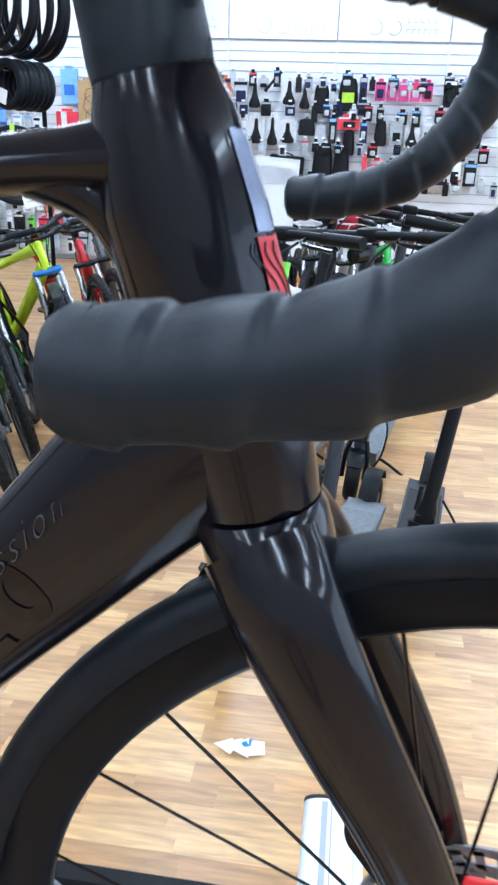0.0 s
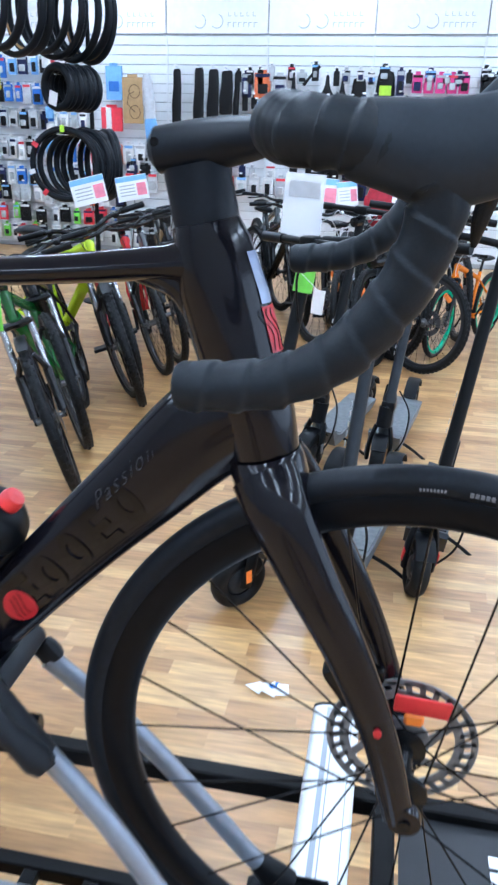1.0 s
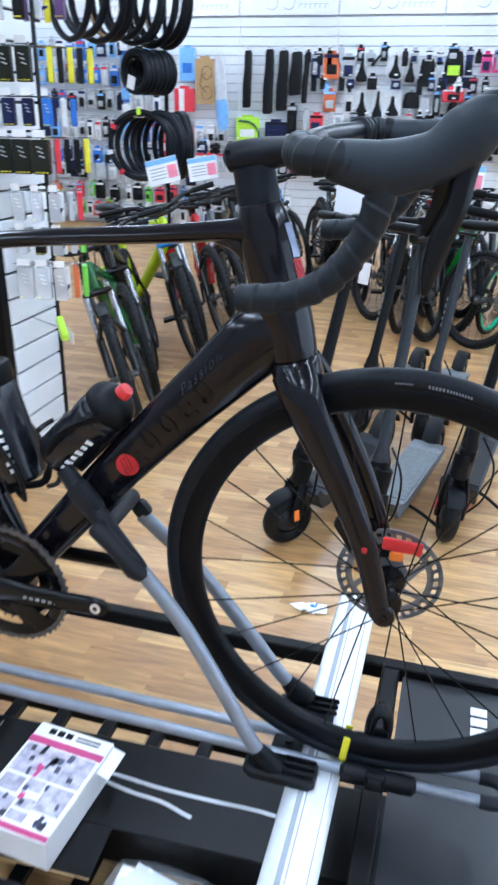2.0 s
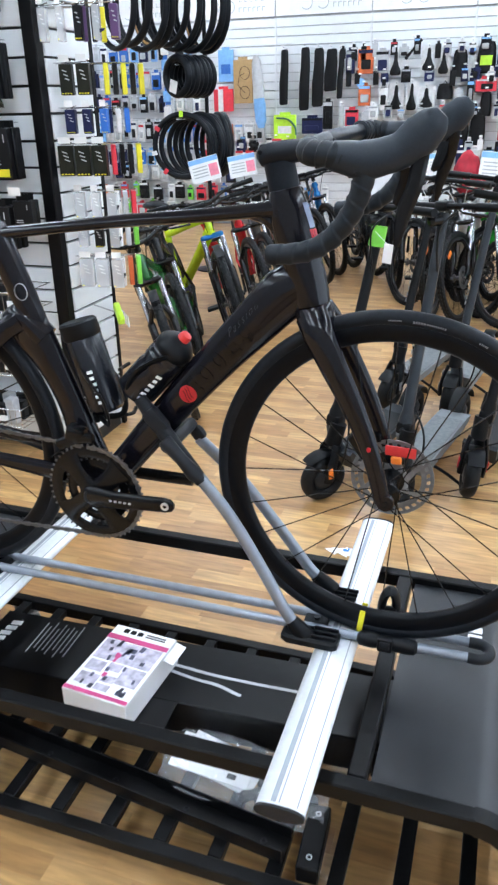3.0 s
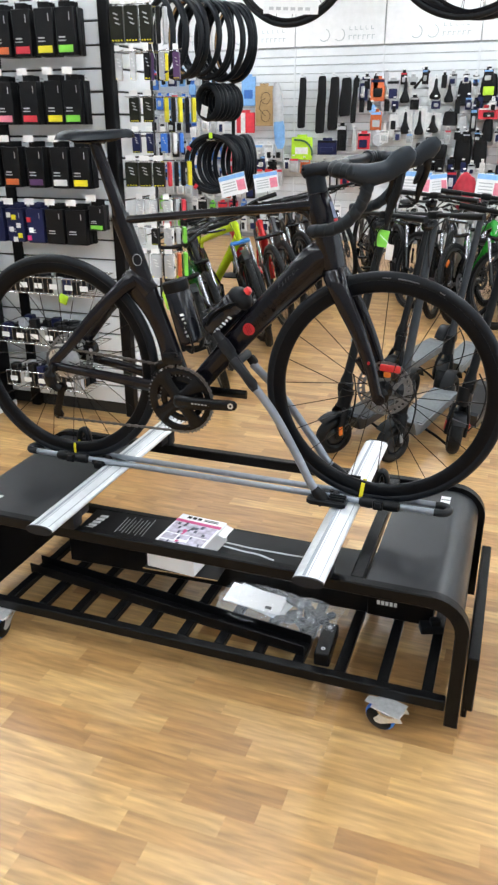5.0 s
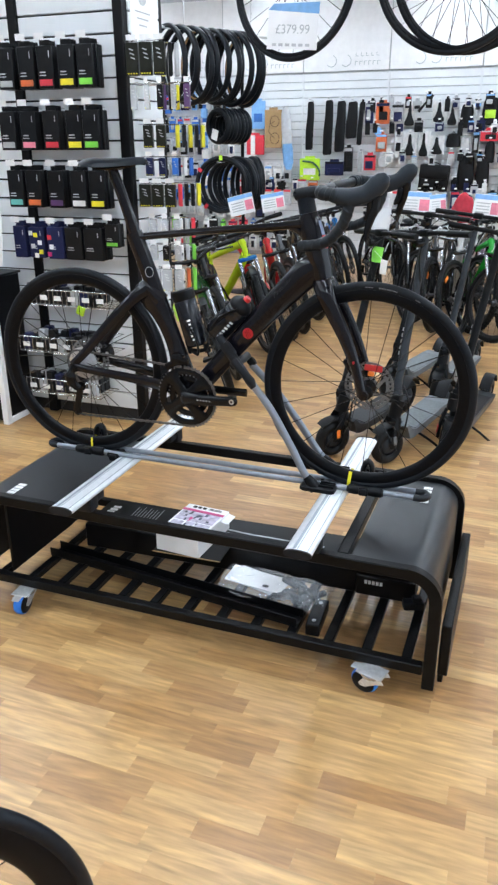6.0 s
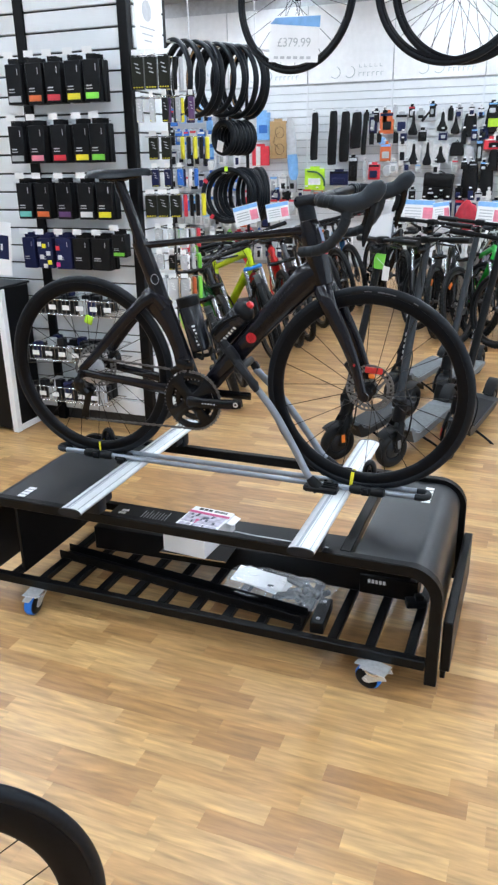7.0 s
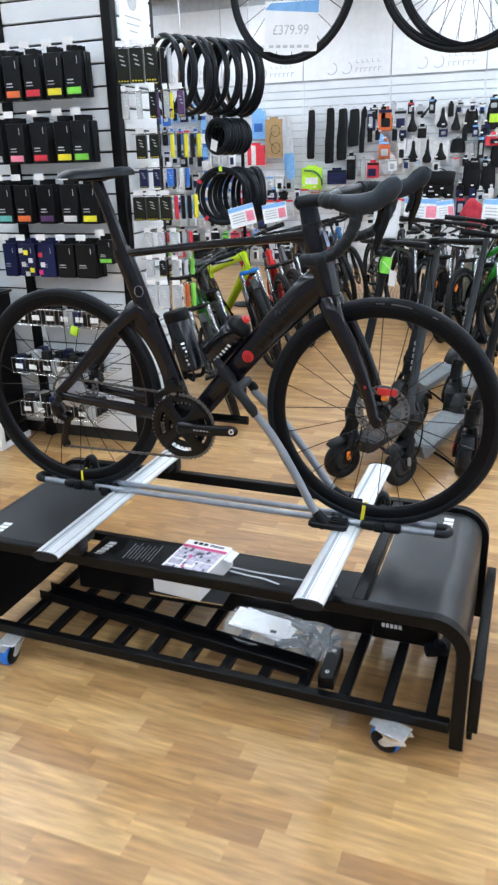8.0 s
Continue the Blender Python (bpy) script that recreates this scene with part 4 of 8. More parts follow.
wpart("spacer_clip", bm, ORANGE, fork_ob)

# headset cover, spacer and one-piece stem
bm = bmesh.new()
sweep(bm, [(-0.2003, 0, 1.3625), (-0.2018, 0, 1.3695), (-0.204, 0, 1.3795), (-0.2066, 0, 1.3915), (-0.2093, 0, 1.404)], [(0.0215, 0.0258), (0.0213, 0.0262), (0.0198, 0.0258), (0.0188, 0.0256), (0.0182, 0.0256)], 24)
wpart("spacer", bm, CARBON_MATT, bike)
bm = bmesh.new()
sp = [(-0.243, 0, 1.411), (-0.238, 0, 1.412), (-0.215, 0, 1.4145), (-0.19, 0, 1.4185), (-0.165, 0, 1.4225), (-0.145, 0, 1.427), (-0.125, 0, 1.43), (-0.117, 0, 1.431)]
sweep(bm, sp, [(0.012, 0.01), (0.0175, 0.017), (0.0185, 0.019), (0.0185, 0.0185), (0.019, 0.016), (0.021, 0.0135), (0.02, 0.0115), (0.014, 0.006)], 20)
stem_ob = wpart("stem", bm, CARBON_MATT, bike, "matt black integrated stem")
bm = bmesh.new()
lathe(bm, [(0.0, 0.0), (0.0035, 0.0), (0.0035, 0.002), (0.002, 0.002), (0.0, 0.0005)], 12, Matrix.Translation((-0.236, -0.0172, 1.418)))
wpart("bolt", bm, ALLOY_BLACK, stem_ob)


def bar_side(s):
    """Half of the handlebar: top, ramp and drop. s: -1 or 1 in y."""
    return curve_pts([(-0.132, s * 0.0, 1.43), (-0.128, s * 0.06, 1.431), (-0.125, s * 0.13, 1.4305), (-0.12, s * 0.172, 1.429), (-0.108, s * 0.196, 1.427), (-0.085, s * 0.203, 1.4255), (-0.058, s * 0.2015, 1.419),
                      (-0.039, s * 0.2, 1.403), (-0.0415, s * 0.2, 1.378), (-0.055, s * 0.2, 1.347), (-0.082, s * 0.2, 1.315), (-0.115, s * 0.2, 1.298), (-0.15, s * 0.2, 1.2925), (-0.166, s * 0.2, 1.2915)], 6)


def skew(p):
    """The bars are turned a little, so that the far side stands forward and higher."""
    p = Vector(p)
    return p + Vector((0.05, 0, 0.07)) * max(p.y, 0.0) + Vector((0, 0.014, 0)) * min(1.0, abs(p.y) / 0.15)


for s in (-1, 1):
    pts = [skew(p) for p in bar_side(s)]
    n = len(pts)
    split = 16
    bm = bmesh.new()
    sweep(bm, pts[:split + 1], curve_vals([(0.019, 0.0115), (0.0165, 0.0125), (0.013, 0.0125)], 6)[:split + 1] + [(0.013, 0.0125)] * max(0, split + 1 - 13), 18)
    b = wpart("handlebar", bm, CARBON_MATT, bike)
    # wrapped tape: a stepped spiral
    bm = bmesh.new()
    tp = pts[split:]
    fine = []
    for i in range(len(tp) - 1):
        for k in range(5):
            fine.append(tp[i].lerp(tp[i + 1], k / 5))
    fine.append(tp[-1])
    L, rr = 0.0, []
    for i, p in enumerate(fine):
        if i:
            L += (p - fine[i - 1]).length
        rr.append((0.0144 + 0.0024 * max(0.0, 1 - max(0.0, L - 0.075) / 0.06)) + 0.0003 * math.sin(L * 300) - 0.0006)
    rr[0] = rr[1] * 0.96
    rr[-1] = 0.0128
    rings = sweep(bm, fine, rr, 24)
    run = 0.0
    for i, ring in enumerate(rings):
        if i:
            run += (fine[i] - fine[i - 1]).length
        if 0 < i < len(rings) - 1:
            for q, v in enumerate(ring):
                lap = (run / (0.0138 if run < 0.1 else 0.023) + q / 24) % 1.0
                amp = 0.0022 if run < 0.1 else 0.0019
                v.co += (v.co - fine[i]).normalized() * (amp * (1 - lap) if lap > 0.12 else amp * lap / 0.12)
    wpart("bar_tape", bm, TAPE, b, "black ribbed handlebar tape")
    bm = bmesh.new()
    e, d = fine[-1], (fine[-1] - fine[-2]).normalized()
    sweep(bm, [e - d * 0.003, e + d * 0.002, e + d * 0.006, e + d * 0.008], [0.0145, 0.0145, 0.012, 0.006], 18)
    wpart("end_plug", bm, TAPE, b)
    # brake lever hood
    y = s * 0.2
    bm = bmesh.new()
    hp = [skew(p) for p in curve_pts([(-0.082, y, 1.424), (-0.06, y, 1.421), (-0.038, y, 1.418), (-0.013, y, 1.423), (0.01, y * 0.99, 1.431), (0.032, y * 0.985, 1.448), (0.048, y * 0.98, 1.464), (0.057, y * 0.98, 1.474)], 4)]
    sweep(bm, hp, curve_vals([(0.0185, 0.0185), (0.0198, 0.022), (0.0192, 0.0255), (0.0175, 0.0235), (0.0155, 0.023), (0.0165, 0.0265), (0.0145, 0.021), (0.008, 0.009)], 4), 20)
    hood = wpart("brake_hood", bm, HOOD, bike, "soft rubber brake hood")
    bm = bmesh.new()
    lp = [skew(p) for p in curve_pts([(0.036, y * 0.98, 1.436), (0.033, y * 0.98, 1.416), (0.029, y * 1.0, 1.387), (0.02, y * 1.01, 1.361), (0.014, y * 1.02, 1.335), (0.011, y * 1.03, 1.31)], 4)]
    sweep(bm, lp, curve_vals([(0.009, 0.011), (0.0075, 0.0112), (0.0055, 0.0105), (0.0045, 0.0108), (0.004, 0.0085), (0.0025, 0.003)], 4), 12)
    wpart("brake_lever", bm, ALLOY_BLACK, hood)
    bm = bmesh.new()
    lp = [skew(p) for p in curve_pts([(0.018, y * 0.96, 1.41), (0.016, y * 0.95, 1.392), (0.009, y * 0.94, 1.372), (0.003, y * 0.94, 1.362)], 4)]
    sweep(bm, lp, curve_vals([(0.003, 0.009), (0.003, 0.009), (0.003, 0.008), (0.002, 0.004)], 4), 10)
    wpart("shift_paddle", bm, ALLOY_BLACK, hood)

# seat post and saddle
bm = bmesh.new()
sweep(bm, [(-0.764, 0, 1.262), (-0.773, 0, 1.29), (-0.793, 0, 1.35), (-0.812, 0, 1.405), (-0.832, 0, 1.458), (-0.838, 0, 1.478)], [(0.0125, 0.02), (0.0125, 0.02), (0.012, 0.0195), (0.012, 0.0185), (0.014, 0.019), (0.016, 0.016)], 18)
box(bm, (-0.838, 0, 1.481), (0.05, 0.045, 0.012), 0.004)
wpart("seat_post", bm, CARBON, bike)
bm = bmesh.new()
sec = [(-0.955, 0.02, 0.004, 1.506), (-0.95, 0.055, 0.012, 1.506), (-0.925, 0.07, 0.017, 1.505), (-0.885, 0.066, 0.018, 1.501), (-0.84, 0.048, 0.017, 1.499), (-0.79, 0.03, 0.015, 1.499), (-0.74, 0.022, 0.014, 1.5), (-0.712, 0.019, 0.012, 1.499), (-0.7, 0.01, 0.006, 1.497)]
rings = []
for x, w, h, z in sec:
    x, z = -0.718 + (x + 0.7) * 0.85, z + (x + 0.8) * 0.05
    ring = []
    for k in range(20):
        a = 2 * math.pi * k / 20
        zz = math.sin(a)
        drop = -0.012 * (abs(math.cos(a)) ** 3)
        ring.append(bm.verts.new((x, w * math.cos(a), z + h * (zz if zz > 0 else 0.35 * zz) * 0.8 + drop)))
    rings.append(ring)
for i in range(len(rings) - 1):
    for k in range(20):
        bm.faces.new((rings[i][k], rings[i][(k + 1) % 20], rings[i + 1][(k + 1) % 20], rings[i + 1][k]))
bm.faces.new(rings[0])
bm.faces.new(rings[-1])
saddle_ob = wpart("saddle", bm, CARBON_MATT, bike, "slim black racing saddle")
bm = bmesh.new()
for s in (-1, 1):
    sweep(bm, curve_pts([(-0.915, s * 0.022, 1.492), (-0.88, s * 0.022, 1.481), (-0.8, s * 0.022, 1.484), (-0.745, s * 0.01, 1.498)], 5), 0.0035, 8)
wpart("saddle_rail", bm, ALLOY_BLACK, saddle_ob)
bm = bmesh.new()
ringp = [(-0.718 + 0.014 * math.cos(a), -0.0205, 1.17 + 0.016 * math.sin(a)) for a in np.linspace(0, 2 * math.pi, 24, endpoint=False)]
sweep(bm, ringp, 0.0009, 5, closed=True)
wpart("ring_decal", bm, GREY_PRINT, frame_ob)

# crankset, chain, derailleurs
crank = wpart("crankset", (lambda b: (lathe(b, [(0.0, -0.078), (0.013, -0.078), (0.016, -0.07), (0.015, -0.045), (0.0, -0.045)], 24, Matrix.Translation(BB)), b)[1])(bmesh.new()), ALLOY_BLACK, bike)
TB = Matrix.Translation(BB)
for r_out, r_in, y in ((0.106, 0.078, -0.056), (0.074, 0.05, -0.046)):
    bm = bmesh.new()
    lathe(bm, [(r_in, y - 0.001), (r_in + 0.006, y - 0.0035), (r_out - 0.016, y - 0.0035), (r_out - 0.008, y - 0.0015), (r_out - 0.004, y - 0.001), (r_out - 0.004, y + 0.0015), (r_in, y + 0.0015)], 72, TB, closed=True)
    ring = wpart("chainring", bm, ALLOY_BLACK, crank)
    bm = bmesh.new()
    teeth = 50 if r_out > 0.1 else 34
    for i in range(teeth):
        a = 2 * math.pi * i / teeth
        p = BB + Vector((math.cos(a) * (r_out - 0.002), y, math.sin(a) * (r_out - 0.002)))
        box(bm, p, (0.006, 0.002, 0.0036), 0, Matrix.Rotation(-a, 3, "Y"))
    wpart("teeth", bm, CHAIN_STEEL, ring)
# four broad hollow arms; the crank arm covers the gap between two of them
bm = bmesh.new()
for ang in (44, 128, 218, 306):
    a = radians(ang)
    p1 = BB + Vector((0.088 * math.cos(a), -0.0595, 0.088 * math.sin(a)))
    sweep(bm, [BB + Vector((0, -0.066, 0)), BB.lerp(p1, 0.35) + Vector((0, -0.042, 0)), BB.lerp(p1, 0.7) + Vector((0, -0.02, 0)), p1], [(0.007, 0.03), (0.006, 0.019), (0.005, 0.02), (0.003, 0.03)], 14, up=(0, 1, 0))
wpart("spider", bm, ALLOY_BLACK, crank)
bm = bmesh.new()
lathe(bm, [(0.0, -0.081), (0.011, -0.081), (0.0155, -0.079), (0.0175, -0.074)], 28, TB)
wpart("axle_cap", bm, CARBON_MATT, crank)
bm = bmesh.new()
sweep(bm, [BB + Vector((-0.016, -0.071, 0)), BB + Vector((0.0, -0.074, 0)), BB + Vector((0.05, -0.077, 0.002)), BB + Vector((0.12, -0.081, 0.008)), BB + Vector((0.165, -0.084, 0.012)), BB + Vector((0.18, -0.084, 0.013)), BB + Vector((0.186, -0.084, 0.013))],
      [(0.006, 0.016), (0.01, 0.023), (0.009, 0.02), (0.0085, 0.0165), (0.0075, 0.0165), (0.0065, 0.0135), (0.004, 0.006)], 18, up=(0, 1, 0))
arm_ob = wpart("crank_arm", bm, ALLOY_BLACK, crank, "gloss black crank arm without pedal")
bm = bmesh.new()
lathe(bm, [(0.004, -0.0075), (0.0085, -0.0075), (0.0085, 0.006), (0.004, 0.006)], 18, Matrix.Translation(BB + Vector((0.169, -0.084, 0.0125))), closed=True)
wpart("pedal_thread", bm, STEEL, arm_ob)
bm = bmesh.new()
for q in range(7):
    box(bm, BB + Vector((0.05 + q * 0.0105, -0.0878, 0.005)), (0.006, 0.001, 0.004))
wpart("name_mark", bm, GREY_PRINT, arm_ob)
bm = bmesh.new()
sweep(bm, [BB + Vector((0.168, 0.05, 0)), BB + Vector((0.0, 0.05, 0))], [(0.008, 0.014)] * 2, 12, up=(0, 1, 0))
wpart("far_crank_boss", bm, ALLOY_BLACK, crank)
# chain: separate links round the ring, cassette and pulleys
loop = []
cr, cs = 0.1, 0.045
for a in np.linspace(radians(95), radians(-88), 36):
    loop.append(BB + Vector((cr * math.cos(a), -0.056, cr * math.sin(a))))
p_low = Vector((-1.008, -0.052, 0.664))
for k in range(1, 34):
    loop.append((BB + Vector((0.0, -0.056, -cr))).lerp(p_low, k / 34))
for a in np.linspace(radians(-60), radians(-190), 5):
    loop.append(Vector((-1.016, -0.05, 0.676)) + Vector((0.013 * math.cos(a), 0, 0.013 * math.sin(a))))
for k in range(1, 7):
    loop.append(Vector((-1.028, -0.05, 0.682)).lerp(Vector((-0.982, -0.045, 0.775)), k / 7))
for a in np.linspace(radians(-40), radians(95), 12):
    loop.append(RA + Vector((-cs * math.cos(a), -0.045, cs * math.sin(a))))
for k in range(1, 34):
    loop.append((RA + Vector((0.0, -0.045, cs))).lerp(BB + Vector((-0.01, -0.056, cr)), k / 34))
bm = bmesh.new()
for i in range(len(loop) - 1):
    d = loop[i + 1] - loop[i]
    if d.length > 1e-4:
        box(bm, (loop[i] + loop[i + 1]) / 2, (d.length * 1.05, 0.006 if i % 2 else 0.004, 0.0075 if i % 2 else 0.0055), 0, Matrix.Rotation(-math.atan2(d.z, d.x), 3, "Y"))
wpart("chain", bm, CHAIN_STEEL, bike)
bm = bmesh.new()
sweep(bm, curve_pts([(-1.0, -0.068, 0.845), (-1.014, -0.076, 0.815), (-1.014, -0.072, 0.785), (-0.998, -0.06, 0.765)], 4), [0.012] * 4 + [(0.016, 0.02)] * 5 + [0.014] * 4, 12)
sweep(bm, [(-0.99, -0.055, 0.772), (-1.004, -0.055, 0.725), (-1.02, -0.055, 0.672)], [(0.003, 0.013)] * 3, 8, up=(0, 1, 0))
for c in ((-0.992, -0.05, 0.768), (-1.016, -0.05, 0.676)):
    lathe(bm, [(0.0, -0.003), (0.017, -0.003), (0.017, 0.003), (0.0, 0.003)], 20, Matrix.Translation(c))
wpart("rear_derailleur", bm, ALLOY_BLACK, bike)
# rear brake caliper on the far chain stay
bm = bmesh.new()
box(bm, (-0.95, 0.05, 0.868), (0.066, 0.032, 0.034), 0.008, Matrix.Rotation(radians(-12), 3, "Y"), 2)
box(bm, (-0.935, 0.044, 0.89), (0.03, 0.024, 0.018), 0.005, seg=2)
rear_caliper = wpart("brake_caliper", bm, ALLOY_BLACK, bike)
bm = bmesh.new()
box(bm, (-0.965, 0.03, 0.88), (0.02, 0.004, 0.02), 0.003)
lathe(bm, [(0.0, -0.004), (0.006, -0.003), (0.006, 0.003), (0.0, 0.003)], 12, Matrix.Translation((-0.93, 0.033, 0.87)))
wpart("caliper_bolt", bm, STEEL, rear_caliper, "bright steel bolt and pad clip")
bm = bmesh.new()
box(bm, (-0.615, -0.05, 0.9), (0.04, 0.03, 0.035), 0.008, Matrix.Rotation(radians(15), 3, "Y"), 2)
sweep(bm, curve_pts([(-0.575, -0.056, 0.895), (-0.61, -0.056, 0.893), (-0.655, -0.056, 0.872)], 4), [(0.008, 0.012)] * 9, 8, up=(0, 1, 0))
wpart("front_derailleur", bm, ALLOY_BLACK, bike)
# bottle cages
for base, ax in ((Vector((-0.425, 0, 1.01)), Vector((0.68, 0, 0.73))), (Vector((-0.61, 0, 0.965)), Vector((-0.27, 0, 0.96)))):
    ax.normalize()
    out = Vector((-ax.z, 0, ax.x)) if base.x > -0.5 else Vector((ax.z, 0, -ax.x))
    cc = base + out * 0.045
    bm = bmesh.new()
    for s in (-1, 1):
        pts = curve_pts([base - ax * 0.05 + out * 0.008, cc - ax * 0.06 + Vector((0, s * 0.03, 0)), cc - ax * 0.01 + Vector((0, s * 0.0395, 0)) + out * 0.01, cc + ax * 0.05 + Vector((0, s * 0.036, 0)) - out * 0.012, base + ax * 0.055 + out * 0.006], 5)
        sweep(bm, pts, [(0.003, 0.007)] * len(pts), 8)
    sweep(bm, curve_pts([cc + out * 0.04 - ax * 0.05 + Vector((0, -0.02, 0)), cc + out * 0.042 - ax * 0.055, cc + out * 0.04 - ax * 0.05 + Vector((0, 0.02, 0))], 3), 0.004, 6)
    box(bm, base + out * 0.004, (0.012, 0.02, 0.12), 0.003, Matrix.Rotation(math.atan2(ax.x, ax.z), 3, "Y"))
    wpart("bottle_cage", bm, PLASTIC, bike)


def bottle(c, ax, red_top, label):
    q = Vector((0, 1, 0)).rotation_difference(ax).to_matrix().to_4x4()
    t = thing("water_bottle", label, "bottle", c)
    m = q
    bm = bmesh.new()
    if red_top:
        lathe(bm, [(0.0, -0.079), (0.031, -0.079), (0.0365, -0.071), (0.0368, -0.012), (0.0345, -0.002), (0.0345, 0.004), (0.0366, 0.011), (0.0366, 0.028), (0.0355, 0.031), (0.0366, 0.034), (0.036, 0.04), (0.034, 0.045)], 36, m)
    else:
        lathe(bm, [(0.0, -0.085), (0.031, -0.085), (0.0365, -0.078), (0.0365, 0.065), (0.034, 0.07)], 32, m)
    body = part("bottle_body", bm, BOTTLE, t)
    bm = bmesh.new()
    if red_top:
        lathe(bm, [(0.035, 0.043), (0.0372, 0.046), (0.0372, 0.057), (0.034, 0.065), (0.024, 0.075), (0.016, 0.079), (0.0, 0.08)], 36, m)
    else:
        lathe(bm, [(0.0, 0.1), (0.033, 0.1), (0.0375, 0.096), (0.038, 0.07), (0.0355, 0.066)], 32, m)
    cap = part("cap", bm, PLASTIC, t)
    if red_top:
        bm = bmesh.new()
        lathe(bm, [(0.0118, 0.077), (0.0118, 0.086), (0.0098, 0.092), (0.0, 0.0935)], 20, m)
        part("spout", bm, RED, cap, "red push-pull spout")
    bm = bmesh.new()
    for k in range(6):
        side = q.inverted() @ Vector((0, -1, 0))
        a = math.atan2(side.z, side.x) + (-0.55 if red_top else -0.3)
        rad = Vector((math.cos(a), 0, math.sin(a)))
        p = m @ (rad * (0.037 if red_top else 0.0368) + Vector((0, -0.06 + k * 0.0125, 0)))
        box(bm, p, (0.0012, 0.0062, 0.008 + 0.003 * (k % 2)), 0, m.to_3x3() @ Matrix.Rotation(-a, 3, "Y"))
    part("name_mark", bm, WHITE, body)
    return t


bottle(Vector((-0.45, 0, 1.039)), Vector((0.7, 0, 0.714)), True, "smoky black cycling bottle with a red spout in the cage")
bottle(Vector((-0.6, 0, 0.965)) + Vector((0.96, 0, 0.27)) * 0.026 + Vector((-0.27, 0, 0.96)) * 0.05, Vector((-0.27, 0, 0.96)).normalized(), False, "black lidded tool bottle in the seat tube cage")

# hoses from the bars
bm = bmesh.new()
sweep(bm, curve_pts([(-0.615, -0.03, 0.9), (-0.64, -0.045, 0.87), (-0.68, -0.05, 0.84)], 4), 0.0025, 6)
wpart("cable", bm, PLASTIC, bike)


# ---------------------------------------------------------------- goods lying in the stand
KRAFT = material("kraft_card", (0.42, 0.27, 0.13), 0.6, vary=0.12, scale=40)
long_box = thing("carton", "long flat black carton with white printed marks lying in the trolley", "box", (-0.44, 0.096, 0.113), rot=(0, 0, 2.2))
bm = bmesh.new()
box(bm, (0, 0, 0.048), (1.22, 0.21, 0.096), 0.003)
part("carton_body", bm, BOX_BLACK, long_box)
bm = bmesh.new()
box(bm, (-0.15, -0.157, 0.0946), (0.255, 0.105, 0.0028), 0.0006)
flap = part("open_flap", bm, BOX_BLACK, long_box, "black carton flap folded out under the retail box")
bm = bmesh.new()
box(bm, (-0.15, -0.2105, 0.0946), (0.255, 0.0016, 0.0034))
part("flap_edge", bm, KRAFT, flap, "raw tan cardboard edge")
bm = bmesh.new()
for q in range(5):
    box(bm, (-0.572 + 0.004 * q, -0.03 + q * 0.022, 0.0965), (0.03, 0.016, 0.0012), 0, Matrix.Rotation(radians(6), 3, "Z"))
part("name_mark", bm, WHITE, long_box)
bm = bmesh.new()
for q in range(9):
    box(bm, (-0.47 + 0.013 * q, 0.02 + 0.004 * (q % 3), 0.0963), (0.003, 0.12 - 0.03 * (q % 2), 0.0008))
part("print_line", bm, GREY_PRINT, long_box)
for q, (u0, v0, u1, v1) in enumerate(((-0.13, 0.012, 0.3, -0.004), (-0.135, 0.004, 0.115, -0.042))):
    bm = bmesh.new()
    bpts = [(u0 + (u1 - u0) * k / 14, v0 + (v1 - v0) * k / 14 + 0.003 * math.sin(k * 0.7 + q), 0.0972 + 0.0012 * math.sin(k * 1.1 + 2 * q)) for k in range(15)]
    sweep(bm, bpts, [(0.0045, 0.0005)] * 15, 6)
    part("packing_band", bm, FILM, long_box, "clear plastic packing band")

end_box = thing("carton", "small black carton with white marks on its side in the trolley", "box", (0.1, 0.05, 0.113))
bm = bmesh.new()
box(bm, (0, 0, 0.0375), (0.2, 0.1, 0.075), 0.003)
part("carton_body", bm, BOX_BLACK, end_box)
bm = bmesh.new()
for q in range(5):
    box(bm, (-0.066 + 0.013 * q, -0.0504, 0.053), (0.0095, 0.0012, 0.014))
part("name_mark", bm, WHITE, end_box)

PINK = material("pink_print", (0.55, 0.06, 0.2), 0.4, vary=0.05)
light_box = thing("retail_box", "white and pink retail box with small pictures on the lid", "box", (-0.606, 0.004, 0.2102), rot=(0, 0, -4.2))
light_box.scale = (1.03, 1.0, 0.92)
bm = bmesh.new()
box(bm, (0, 0, 0.038), (0.165, 0.245, 0.076), 0.002)
part("box_body", bm, CARD, light_box)
for cy, hh in ((0.077, 0.016), (-0.114, 0.011)):
    bm = bmesh.new()
    box(bm, (0, cy, 0.0765), (0.163, hh, 0.0014))
    part("colour_band", bm, PINK, light_box, "pink printed band")
bm = bmesh.new()
for q in range(3):
    box(bm, (-0.046 + q * 0.019, 0.105, 0.0765), (0.014, 0.014, 0.0016))
box(bm, (0.034, 0.109, 0.0765), (0.052, 0.003, 0.0016))
box(bm, (0.034, 0.101, 0.0765), (0.052, 0.003, 0.0016))
part("name_mark", bm, BOX_BLACK, light_box)
bm = bmesh.new()
plate(bm, [(0.0835, 0.066), (0.108, 0.058), (0.108, 0.0595), (0.0835, 0.0675)], 0.05, 0.12)
part("side_flap", bm, CARD, light_box, "open white end flap")
PIC = material("printed_picture", (0.46, 0.43, 0.52), 0.4, vary=0.35, scale=60)
PIC_DARK = material("dark_printed_picture", (0.06, 0.06, 0.1), 0.4, vary=0.6, scale=120, per_object=0.5)
